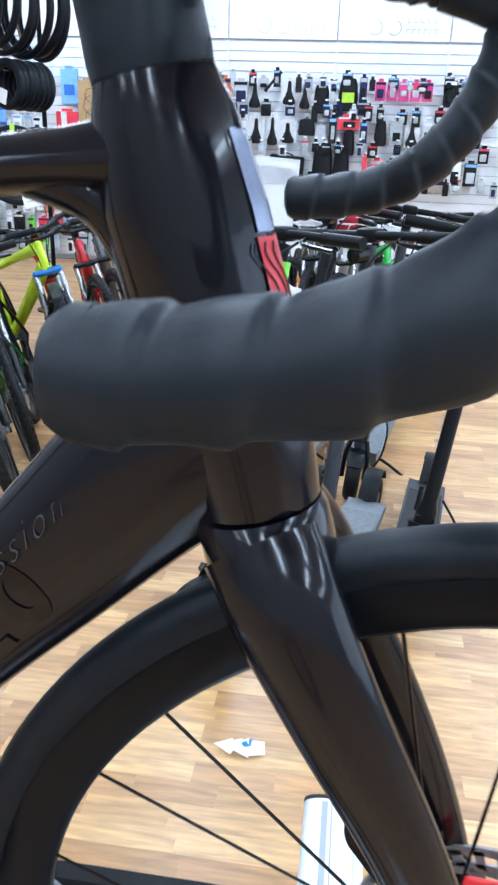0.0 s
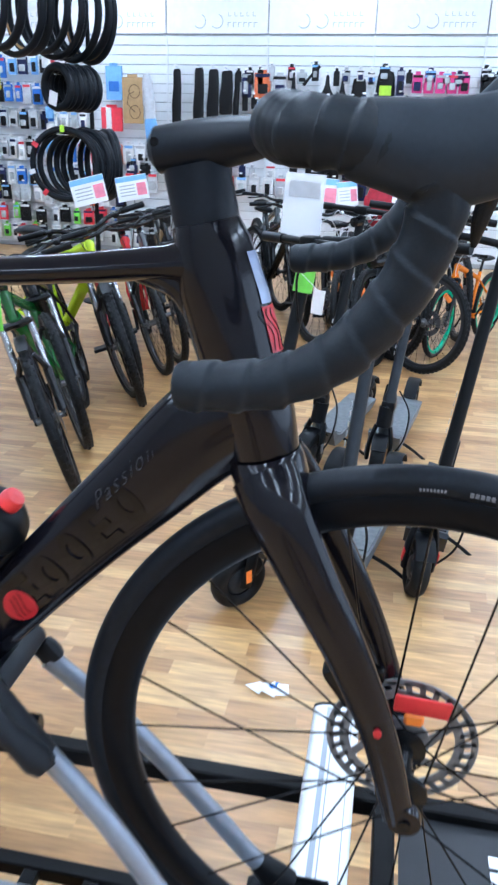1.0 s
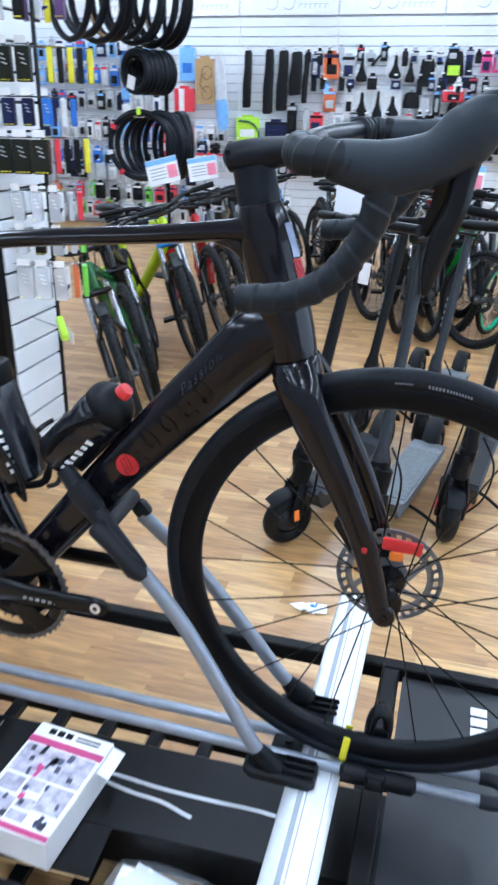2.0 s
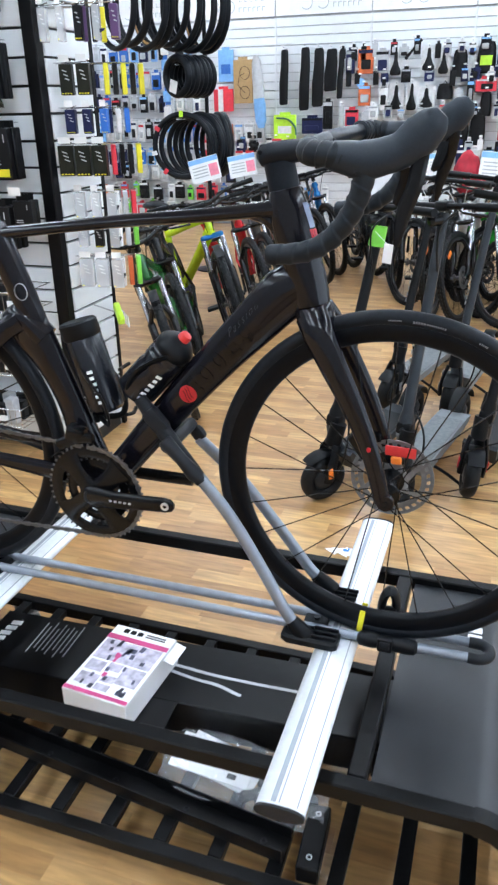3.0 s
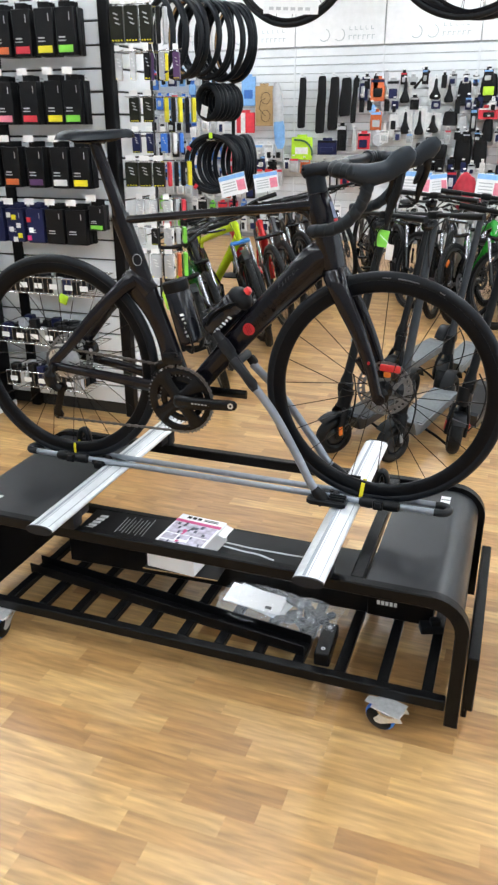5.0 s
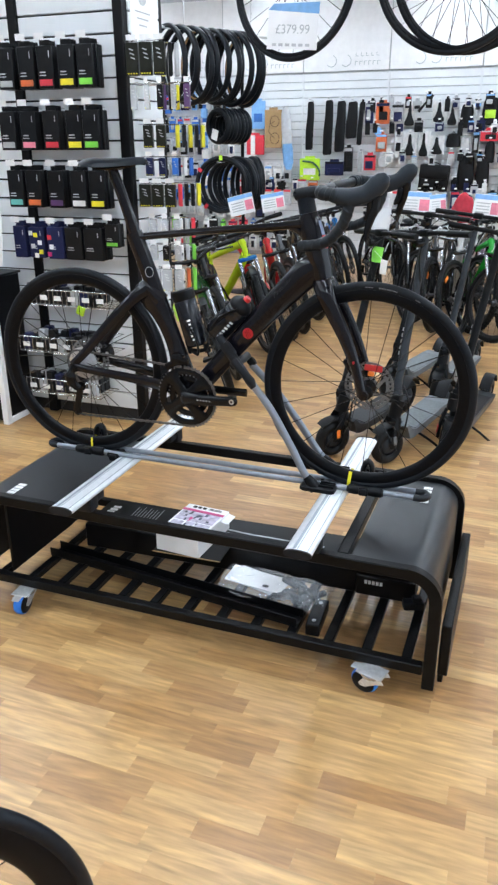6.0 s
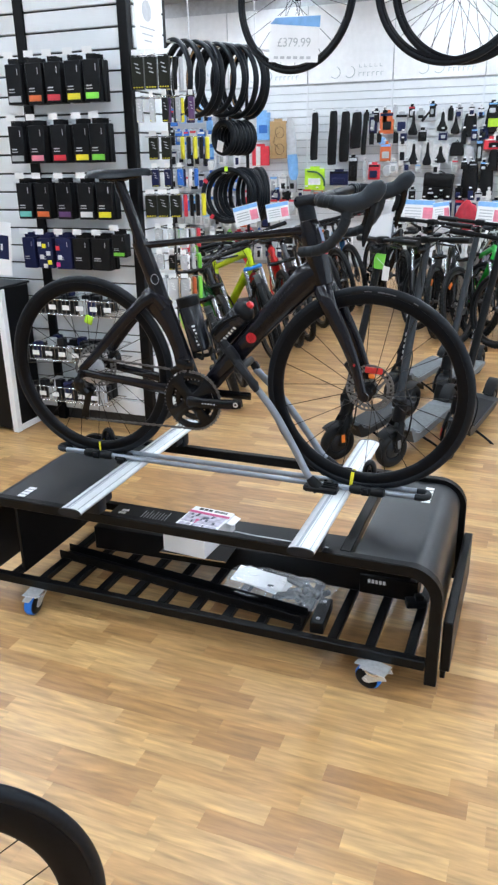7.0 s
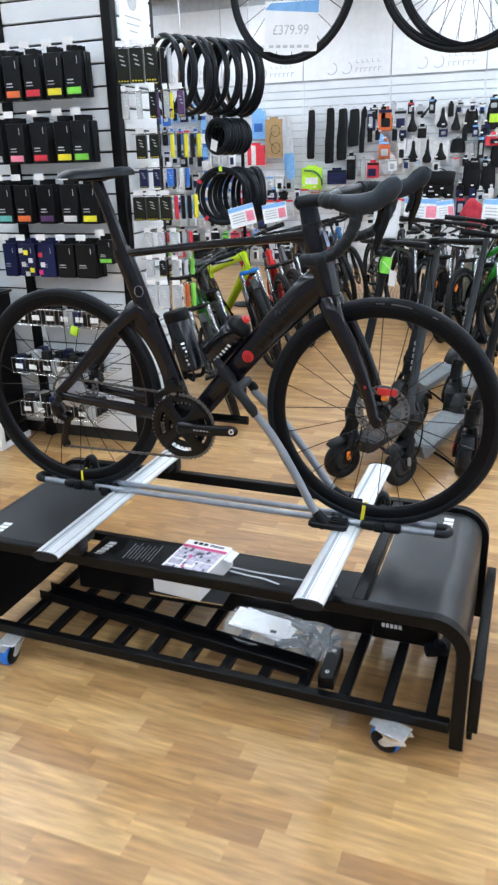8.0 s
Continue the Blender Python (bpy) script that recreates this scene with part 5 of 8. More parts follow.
for cx, cy, w, h in ((0, 0.03, 0.15, 0.07), (-0.05, -0.03, 0.044, 0.034), (-0.004, -0.022, 0.035, 0.026), (0.047, -0.04, 0.054, 0.058), (-0.045, -0.075, 0.05, 0.036), (0.002, -0.062, 0.034, 0.022), (0.002, -0.09, 0.036, 0.02)):
    bm = bmesh.new()
    box(bm, (cx, cy, 0.0764), (w, h, 0.0012), 0.0)
    part("picture", bm, PIC, light_box)
prng = random.Random(8)
for q in range(26):
    bm = bmesh.new()
    cx, cy = (prng.uniform(-0.066, 0.066), prng.uniform(0.002, 0.058)) if q < 14 else (prng.uniform(-0.062, 0.062), prng.uniform(-0.095, -0.018))
    box(bm, (cx, cy, 0.0768), (prng.uniform(0.005, 0.012), prng.uniform(0.01, 0.03) if q < 14 else 0.014, 0.0012), 0.0, Matrix.Rotation(prng.uniform(-0.2, 0.2), 3, "Z"))
    part("pictured_tool", bm, PINK if q % 9 == 4 else PIC_DARK, light_box)

# a pair of flat black carrier profiles lying on the slats
for (x0, y0), (x1, y1), hgt in (((-1.13, -0.115), (-0.128, -0.232), 0.03),):
    t = thing("steel_profile", "black steel channel lying loose on the lower slats", "channel", ((x0 + x1) / 2, (y0 + y1) / 2, 0.113), "loose channels", rot=(0, 0, math.degrees(math.atan2(y1 - y0, x1 - x0))))
    L = math.hypot(x1 - x0, y1 - y0)
    bm = bmesh.new()
    box(bm, (0, 0, 0.003), (L, 0.06, 0.005), 0.001)
    part("web", bm, STAND, t)
    for s in (-1, 1):
        bm = bmesh.new()
        box(bm, (0, s * 0.028, hgt / 2 + 0.0058), (L, 0.004, hgt), 0.001)
        part("flange", bm, STAND, t)
    for u in np.linspace(-0.45, 0.45, 6):
        bm = bmesh.new()
        lathe(bm, [(0.004, 0), (0.007, 0), (0.007, 0.002), (0.004, 0.002)], 12, Matrix.Translation((u * L, 0, 0.0058)) @ Matrix.Rotation(radians(90), 4, "X"), closed=True)
        part("bolt_hole", bm, GREY_PLASTIC, t)
t = thing("steel_profile", "short black steel tube with bolt holes lying on the slats", "channel", (-0.077, -0.211, 0.113), "loose channels", rot=(0, 0, 93))
bm = bmesh.new()
box(bm, (0, 0, 0.022), (0.15, 0.045, 0.042), 0.003)
part("tube", bm, STAND, t)
for u in (-0.05, 0.05):
    bm = bmesh.new()
    lathe(bm, [(0.004, 0), (0.006, 0), (0.006, 0.0015), (0.004, 0.0015)], 12, Matrix.Translation((u, 0, 0.0435)) @ Matrix.Rotation(radians(90), 4, "X"), closed=True)
    part("bolt_hole", bm, STEEL, t)

BAG_FILM = clear_plastic("bag_film", (0.8, 0.82, 0.85), 0.2, 0.1)
# crumpled clear bag with white instruction sheets
bag = thing("plastic_bag", "crumpled clear plastic bag with white leaflets and black fittings inside", "bag", (-0.25, -0.1, 0.119), rot=(0, 0, -5))
rng = random.Random(4)
bm = bmesh.new()
nx, ny = 64, 30


def crumple(u, v):
    """Height of the creased film over its contents."""
    env = max(0.0, math.sin(math.pi * v)) ** 0.6 * (0.7 + 0.3 * math.sin(math.pi * u))
    ridge = 1 - abs(noise.noise(Vector((u * 9, v * 5, 1.3)))) * 2
    fine = 1 - abs(noise.noise(Vector((u * 22, v * 13, 4.1)))) * 2
    return 0.014 + 0.034 * env + (0.012 * ridge + 0.006 * fine) * (0.35 + 0.65 * env)


grid = []
for i in range(nx + 1):
    u = i / nx
    edge = 0.084 + 0.014 * noise.noise(Vector((u * 6, 0.5, 2.0)))
    grid.append([bm.verts.new((-0.19 + 0.38 * u + 0.01 * noise.noise(Vector((u * 8, j * 0.2, 7.0))), -edge + 2 * edge * j / ny, crumple(u, j / ny))) for j in range(ny + 1)])
for i in range(nx):
    for j in range(ny):
        bm.faces.new((grid[i][j], grid[i + 1][j], grid[i + 1][j + 1], grid[i][j + 1]))
part("film", bm, BAG_FILM, bag, angle=25)
for q, (dx, dy, dz, tw) in enumerate(((-0.085, 0.0, 0.034, 4), (-0.07, 0.006, 0.026, -5))):
    bm = bmesh.new()
    box(bm, (dx, dy, dz), (0.185, 0.1, 0.004), 0.001, Matrix.Rotation(radians(tw), 3, "Z") @ Matrix.Rotation(radians(5), 3, "Y"))
    part("leaflet", bm, CARD, bag, "white folded leaflet")
bm = bmesh.new()
box(bm, (-0.03, -0.03, 0.037), (0.02, 0.012, 0.002))
part("print_mark", bm, BOX_BLACK, bag)
for q in range(16):
    a = rng.uniform(0, 3)
    bm = bmesh.new()
    box(bm, (0.02 + 0.0085 * q, rng.uniform(-0.052, 0.052), 0.016 + 0.008 * (q % 3)), (rng.uniform(0.04, 0.085), 0.022, 0.02), 0.006, Matrix.Rotation(a, 3, "Z"))
    part("fitting", bm, PLASTIC, bag)

# grey clip left on the slats
clip_block = thing("plastic_clip", "small grey plastic fitting lying under the platform", "fitting", (0.2, -0.02, 0.113), rot=(0, 0, 20))
bm = bmesh.new()
box(bm, (0, 0, 0.014), (0.07, 0.04, 0.028), 0.006, seg=2)
box(bm, (0.01, 0, 0.034), (0.03, 0.03, 0.02), 0.005, seg=2)
part("clip_body", bm, GREY_PLASTIC, clip_block)

# scrap of paper on the floor
scrap = thing("paper_scrap", "crumpled white and blue scrap of paper on the floor", "litter", (-0.277, 1.047, 0.002))
for q in range(6):
    a = q * 1.1
    bm = bmesh.new()
    vs = [bm.verts.new((0.03 * math.cos(a + k * 1.6) * rng.uniform(0.4, 1.4) + 0.012 * q - 0.03, 0.03 * math.sin(a + k * 1.6) * rng.uniform(0.4, 1.2), rng.uniform(0.001, 0.018))) for k in range(4)]
    bm.faces.new(vs)
    part("paper", bm, CARD, scrap, angle=5)
bm = bmesh.new()
box(bm, (0.01, 0.012, 0.008), (0.03, 0.018, 0.004), 0.001, Matrix.Rotation(0.6, 3, "Z"))
part("foil", bm, BLUE, scrap)

# deep-rimmed wheel of another bicycle standing close to the walk
near_wheel = thing("bicycle_wheel", "deep black carbon rim wheel standing on the floor", "bicycle wheel", (-0.39, -1.65, 0), rot=(0, 0, 42))
T = Matrix.Translation((0, 0, 0.34))
bm = bmesh.new()
lathe(bm, [(0.3255 + 0.0135 * math.cos(a), 0.0135 * math.sin(a)) for a in np.linspace(-2.35, 2.35, 13)], 96, T, closed=True)
part("tyre", bm, RUBBER, near_wheel)
bm = bmesh.new()
lathe(bm, [(0.317, -0.0105), (0.313, -0.0125), (0.29, -0.0135), (0.268, -0.01), (0.261, -0.004), (0.261, 0.004), (0.268, 0.01), (0.29, 0.0135), (0.313, 0.0125), (0.317, 0.0105)], 96, T, closed=True)
part("rim", bm, RIM, near_wheel)
bm = bmesh.new()
spoke_set(bm, Vector((0, 0, 0.34)), 20, 0.02, 0.263, 0.028)
part("spokes", bm, ALLOY_BLACK, near_wheel)
bm = bmesh.new()
lathe(bm, [(0.008, -0.05), (0.012, -0.036), (0.024, -0.03), (0.012, -0.022), (0.012, 0.022), (0.024, 0.03), (0.012, 0.036), (0.008, 0.05)], 20, T)
part("hub", bm, ALLOY_BLACK, near_wheel)


# ---------------------------------------------------------------- slatted gondola with goods
GX, GY0, GY1 = -1.615, 1.55, 1.95
gondola = thing("slatwall_gondola", "white slatted shop gondola with black uprights and grooves", "display unit", (-2.3, 1.75, 0))
bm = bmesh.new()
box(bm, (-2.35, GY0 + 0.035, 1.2), (1.44, 0.03, 2.4))
wpart("backing", bm, GROOVE, gondola)
bm = bmesh.new()
box(bm, (GX - 0.03, (GY0 + GY1) / 2, 1.2), (0.03, GY1 - GY0 - 0.06, 2.4))
wpart("backing", bm, GROOVE, gondola)
bm = bmesh.new()
box(bm, (-2.35, GY1 - 0.02, 1.2), (1.44, 0.03, 2.4))
wpart("back_board", bm, SLAT, gondola)
bm = bmesh.new()
box(bm, (-2.35, (GY0 + GY1) / 2, 2.41), (1.5, GY1 - GY0, 0.02), 0.003)
wpart("top_board", bm, SLAT, gondola)
for x in (GX - 0.032, -2.275, -3.02):
    bm = bmesh.new()
    box(bm, (x, GY0 + 0.008, 1.2), (0.058, 0.05, 2.4), 0.004)
    wpart("upright", bm, POST, gondola)
bm = bmesh.new()
box(bm, (GX - 0.012, GY1 - 0.012, 1.2), (0.03, 0.03, 2.4), 0.003)
wpart("upright", bm, POST, gondola)
z = 0.075
while z < 2.36:
    bm = bmesh.new()
    x0, x1 = -2.245, GX - 0.062
    box(bm, ((x0 + x1) / 2, GY0 + 0.008, z + 0.046), (x1 - x0, 0.022, 0.09), 0.002)
    wpart("slat", bm, SLAT, gondola)
    bm = bmesh.new()
    box(bm, (-2.648, GY0 + 0.008, z + 0.046), (0.684, 0.022, 0.09), 0.002)
    wpart("slat", bm, SLAT, gondola)
    bm = bmesh.new()
    box(bm, (GX - 0.008, (GY0 + 0.034 + GY1 - 0.028) / 2, z + 0.046), (0.02, GY1 - GY0 - 0.064, 0.09), 0.002)
    wpart("slat", bm, SLAT, gondola)
    z += 0.1

PACK_BLACK = material("black_blister_card", (0.0055, 0.0058, 0.007), 0.32, vary=0.2, scale=30, rough_vary=0.1, per_object=0.25, spec=0.22)
COLOURS = {
    "orange": (0.6, 0.13, 0.035), "red": (0.6, 0.03, 0.05), "yellow": (0.78, 0.7, 0.02), "green": (0.2, 0.62, 0.06), "grey": (0.4, 0.42, 0.43),
    "pink": (0.75, 0.22, 0.3), "teal": (0.15, 0.5, 0.45), "purple": (0.09, 0.035, 0.13), "white": (0.72, 0.72, 0.72), "blue": (0.03, 0.14, 0.5),
    "black": (0.0055, 0.0056, 0.0065), "navy": (0.012, 0.016, 0.06), "magenta": (0.6, 0.03, 0.2), "brown": (0.42, 0.27, 0.12), "silver": (0.45, 0.46, 0.48),
    "lime": (0.45, 0.72, 0.03), "sky": (0.2, 0.42, 0.75), "darkgreen": (0.02, 0.1, 0.05),
}
INK = {k: material(k + "_print", v, 0.42, vary=0.12, scale=25, spec=0.2 if max(v) < 0.1 else 0.5, per_object=0.12) for k, v in COLOURS.items()}
TICKET = material("price_ticket", (0.82, 0.82, 0.82), 0.5, vary=0.03)
PEG = material("chrome_peg", (0.6, 0.61, 0.62), 0.25, 0.9, 0.05, 50)


def hang_pack(x, y, z, w, h, colour, d=0.022, rot=0.0, ticket=True, body=None, style="band", word=None, depth=3, group="packs on pegs"):
    """Hanging card packs on one peg: the front faces -y before the turn."""
    t = thing("accessory_pack", word or f"hanging black accessory packs with a {colour} band", "pack", (x, y, z), group, rot=(0, 0, rot))
    mat = body or PACK_BLACK
    for k in range(depth):
        bm = bmesh.new()
        jit = 0.004 * math.sin(x * 40 + k * 2)
        box(bm, (jit, k * (d + 0.004) + d / 2, 0), (w, d, h), 0.003)
        box(bm, (jit, k * (d + 0.004) + d / 2, h / 2 + 0.012), (w * 0.62, 0.0015, 0.026))
        ob = part("pack_body", bm, mat, t)
        if style == "band":
            bm = bmesh.new()
            box(bm, (jit - w * 0.02, k * (d + 0.004) - 0.0006, -h * 0.36), (w * 0.78, 0.0022, h * 0.15))
            part("colour_band", bm, INK[colour], ob)
        if k == 0:
            for u, v, a, b in ((-0.18, -0.12, 0.34, 0.028), (-0.18, -0.19, 0.4, 0.02), (0.28, 0.3, 0.03, 0.16)):
                bm = bmesh.new()
                box(bm, (jit + w * u, -0.0006, h * v), (w * a, 0.0016, h * b))
                part("print_line", bm, INK["silver"], ob)
    bm = bmesh.new()
    L = 0.16
    sweep(bm, [(0, L, h / 2 + 0.016), (0, 0.0, h / 2 + 0.016), (0, -0.02, h / 2 + 0.02), (0, -0.028, h / 2 + 0.03)], 0.0022, 6)
    part("peg", bm, PEG, t)
    if ticket:
        bm = bmesh.new()
        box(bm, (0, -0.03, h / 2 + 0.038), (min(0.055, w * 0.7), 0.0015, 0.03), 0.0)
        part("price_ticket", bm, TICKET, t)
    return t


ROWS_A = [
    (1.94, [(-2.21, "grey"), (-2.085, "orange"), (-1.975, "red"), (-1.85, "yellow"), (-1.735, "green")], 0.195),
    (1.645, [(-2.24, "grey"), (-2.115, "pink"), (-1.975, "red"), (-1.835, "yellow"), (-1.73, "green")], 0.19),
    (1.355, [(-2.23, "teal"), (-2.12, "orange"), (-1.98, "purple"), (-1.84, "white"), (-1.72, "yellow")], 0.19),
]
for z, items, h in ROWS_A:
    for x, c in items:
        hang_pack(x - 0.026, 1.39, z - 0.024, 0.094, h, c, 0.028, rot=3)
for x, c, w, st in ((-2.25, "navy", 0.08, "plain"), (-2.02, "navy", 0.1, "plain"), (-1.9, "black", 0.105, "plain"), (-1.78, "black", 0.115, "plain")):
    hang_pack(x - 0.02, 1.39, 1.05, w, 0.17, c, 0.03, style=st, body=INK[c], word=f"hanging {c} sock or glove packs on a peg")
t = hang_pack(-2.165, 1.39, 1.05, 0.1, 0.165, "black", 0.03, style="plain", body=INK["navy"], word="hanging navy pack with yellow and white spots")
for u, v, c in ((0.0, 0.04, "yellow"), (0.03, -0.05, "yellow"), (-0.02, -0.02, "white"), (0.025, 0.0, "white"), (-0.03, 0.05, "white"), (0.0, -0.07, "white"), (0.09, 0.03, "red"), (0.085, -0.06, "magenta"), (0.1, -0.02, "white")):
    bm = bmesh.new()
    box(bm, (u, -0.002, v), (0.026, 0.003, 0.024), 0.0005)
    part("printed_spot", bm, INK[c], t)
hang_pack(-1.685, 1.39, 1.1, 0.085, 0.12, "green", 0.02, word="small hanging pack with a green and white card", body=INK["black"])


def wire_basket(x0, x1, y0, y1, z, h):
    t = thing("wire_basket", "white wire basket holding small boxed goods on the slatted board", "wire basket", ((x0 + x1) / 2, (y0 + y1) / 2, z), "wire baskets")
    W, D = x1 - x0, y1 - y0
    bm = bmesh.new()
    for zz in (0.0, h):
        sweep(bm, [(-W / 2, -D / 2, zz), (W / 2, -D / 2, zz), (W / 2, D / 2, zz), (-W / 2, D / 2, zz)], 0.003, 6, closed=True)
    n = int(W / 0.028)
    for k in range(n + 1):
        x = -W / 2 + W * k / n
        sweep(bm, [(x, D / 2, 0), (x, -D / 2, 0), (x, -D / 2, h)], 0.0016, 5)
    for k in range(1, 5):
        y = -D / 2 + D * k / 5
        rod(bm, (-W / 2, y, 0), (W / 2, y, 0), 0.0016, 5)
    part("wire", bm, PEG, t)
    n = int(W / 0.09)
    for k in range(n):
        bm = bmesh.new()
        box(bm, (-W / 2 + 0.05 + 0.09 * k, -D / 2 - 0.006, h * 0.5), (0.045, 0.002, 0.026))
        part("price_ticket", bm, TICKET, t)
    rr = random.Random(int(abs(z) * 100))
    cols = ("black", "black", "grey", "black", "silver", "black", "navy", "black", "black", "black")
    for k in range(int((W - 0.04) / 0.056)):
        for row in range(3):
            bm = bmesh.new()
            c = rr.choice(cols)
            hh = h * rr.uniform(0.7, 1.5)
            box(bm, (-W / 2 + 0.04 + 0.056 * k, -D / 2 + 0.04 + row * 0.062, hh / 2 + 0.003), (0.046, 0.046, hh), 0.004, Matrix.Rotation(rr.uniform(-0.25, 0.25), 3, "Z"))
            part("boxed_item", bm, INK[c], t)
    return t


wire_basket(-2.24, -1.70, 1.32, 1.545, 0.72, 0.085)
wire_basket(-2.3, -1.74, 1.32, 1.545, 0.445, 0.085)
wire_basket(-2.3, -1.8, 1.34, 1.545, 0.19, 0.085)
clip = thing("reflective_clip", "small neon yellow clip hanging from the basket", "clip", (-1.86, 1.305, 0.715))
bm = bmesh.new()
box(bm, (0, 0, -0.01), (0.05, 0.012, 0.05), 0.006, Matrix.Rotation(0.4, 3, "Y"), 2)
part("clip_body", bm, INK["lime"], clip)


# packs on the narrow end of the gondola: dark cards with yellow edges
def end_row(z, h, left, right, dx=0.0, dy=0.0):
    for k, (c, w) in enumerate(left):
        t = thing("accessory_pack", "dark boxed lens packs with yellow marks on a peg", "pack", (GX + 0.035 + dx + 0.072 * k, 1.6 + dy + 0.006 * k, z + 0.02), "packs on the gondola end", rot=(0, 0, 16))
        bm = bmesh.new()
        box(bm, (0.03, 0.02, 0), (w, 0.04, h), 0.003)
        body = part("pack_body", bm, CLEAR_PACK if c in ("silver", "white", "grey") else INK[c], t)
        bm = bmesh.new()
        for q in range(4 if c not in ("silver", "white", "grey") else 1):
            box(bm, (0.03 - w * 0.33 + q * w * 0.22, -0.0006, -h * 0.44), (w * 0.12, 0.0016, h * 0.04))
        part("printed_spot", bm, INK["yellow"], body)
        if c in ("silver", "white", "grey"):
            bm = bmesh.new()
            lathe(bm, [(0.0, -0.012), (w * 0.2, -0.011), (w * 0.26, -0.004), (w * 0.28, 0.0), (0.0, 0.0)], 14, Matrix.Translation((0.03 + 0.004 * k, 0.02, -h * (0.05 + 0.06 * k))) @ Matrix.Rotation(0.4 * k, 4, "Y") @ Matrix.Diagonal((0.8, 1, 1.2 + 0.5 * k, 1)))
            part("item", bm, INK[("black", "grey", "black", "navy")[k % 4]], body)
        bm = bmesh.new()
        for q in range(3):
            box(bm, (0.03 - w * 0.05 + 0.004 * q, -0.0006, h * (0.28 - 0.13 * q)), (w * 0.36, 0.0016, h * 0.035), 0, Matrix.Rotation(0.35, 3, "Y"))
        part("print_line", bm, INK["silver"], body)
        bm = bmesh.new()
        box(bm, (0.03, -0.004, h / 2 + 0.02), (w * 0.8, 0.0015, 0.024))
        part("price_ticket", bm, TICKET, t)
        bm = bmesh.new()
        sweep(bm, [(-0.035 - 0.072 * k * 0.2, 0.05, h / 2 + 0.006), (0.03, 0.01, h / 2 + 0.006), (0.06, 0.0, h / 2 + 0.012)], 0.002, 6)
        part("peg", bm, PEG, t)
    for k, c in enumerate(right):
        t = thing("accessory_pack", f"{c} edged lens pack hanging on the gondola end", "pack", (GX + 0.215 + dx + 0.024 * k, 1.66 + dy + 0.028 * k, z + 0.02), "packs on the gondola end", rot=(0, 0, 30))
        bm = bmesh.new()
        box(bm, (0, 0.03, 0), (0.02, 0.06, h), 0.003)
        part("pack_body", bm, INK[c], t)
        bm = bmesh.new()
        sweep(bm, [(-0.2, 0.1, h / 2 + 0.004), (0.012, 0.03, h / 2 + 0.004)], 0.002, 6)
        part("peg", bm, PEG, t)


INK["olive"] = material("olive_black_print", (0.013, 0.014, 0.009), 0.4, vary=0.2, scale=25, spec=0.2)
DARK3 = [("olive", 0.062), ("olive", 0.062), ("olive", 0.058)]
end_row(1.93, 0.15, DARK3, ["yellow", "black", "silver"], -0.03, -0.07)
end_row(1.755, 0.115, [("grey", 0.03), ("silver", 0.025), ("black", 0.03), ("silver", 0.025), ("purple", 0.03)], ["purple", "black", "yellow"], -0.035, -0.07)
end_row(1.57, 0.11, [("olive", 0.05), ("olive", 0.05)], ["yellow", "black", "yellow", "black", "yellow"])
end_row(1.42, 0.09, [("navy", 0.04), ("navy", 0.035), ("blue", 0.03)], ["navy", "white", "blue"])
end_row(1.275, 0.115, DARK3, ["yellow", "red", "black", "black", "yellow"], -0.02, -0.03)
end_row(1.1, 0.1, [("silver", 0.04), ("white", 0.035), ("silver", 0.04)], ["white", "silver", "red"])
end_row(0.97, 0.08, [("silver", 0.04), ("black", 0.035), ("white", 0.04)], ["white", "silver", "green"])
end_row(0.82, 0.12, [("silver", 0.06), ("grey", 0.055), ("silver", 0.05)], ["white", "orange", "green"])
bright = thing("clip_strip", "neon yellow clips and clear packs hung low on the gondola end", "pack", (GX + 0.14, 1.72, 0.64), rot=(0, 0, 40))
bm = bmesh.new()
box(bm, (0, 0, 0.0), (0.03, 0.12, 0.035), 0.008, Matrix.Rotation(0.5, 3, "X"), 2)
part("clip_body", bm, INK["lime"], bright)
bm = bmesh.new()
for q in range(4):
    box(bm, (0.03, -0.04 + 0.04 * q, -0.03), (0.004, 0.034, 0.05), 0.001)
part("blister", bm, FILM, bright)
bm = bmesh.new()
sweep(bm, [(0.0, 0.0, 0.0), (-0.11, 0.13, 0.03)], 0.003, 6)
part("peg", bm, PEG, bright)

# black plinth with white edge profiles beside the gondola
plinth = thing("display_plinth", "black boxed plinth with white corner and foot profiles beside the gondola", "plinth", (-2.6, 1.36, 0))
bm = bmesh.new()
box(bm, (0, 0, 0.44), (0.43, 0.26, 0.84), 0.004)
part("box", bm, BOX_BLACK, plinth)
bm = bmesh.new()
box(bm, (0.205, -0.118, 0.43), (0.04, 0.04, 0.86), 0.003)
part("corner_profile", bm, CARD, plinth, "white corner profile")
bm = bmesh.new()
box(bm, (0.21, 0.018, 0.02), (0.03, 0.23, 0.036), 0.003)
part("foot_profile", bm, CARD, plinth, "white foot profile")
bm = bmesh.new()
box(bm, (0.0, 0.0, 0.868), (0.45, 0.28, 0.014), 0.003)
part("top", bm, GREY_PLASTIC, plinth)
notice = thing("notice", "white paper notice with a dark blue square of small marks", "sign", (-2.405, 1.25, 0.94), rot=(0, 6, 6))
bm = bmesh.new()
box(bm, (0, 0, 0.15), (0.2, 0.003, 0.29), 0.0005)
part("sheet", bm, CARD, notice)
bm = bmesh.new()
box(bm, (0.02, -0.0022, 0.16), (0.13, 0.0012, 0.13))
part("blue_square", bm, INK["navy"], notice)
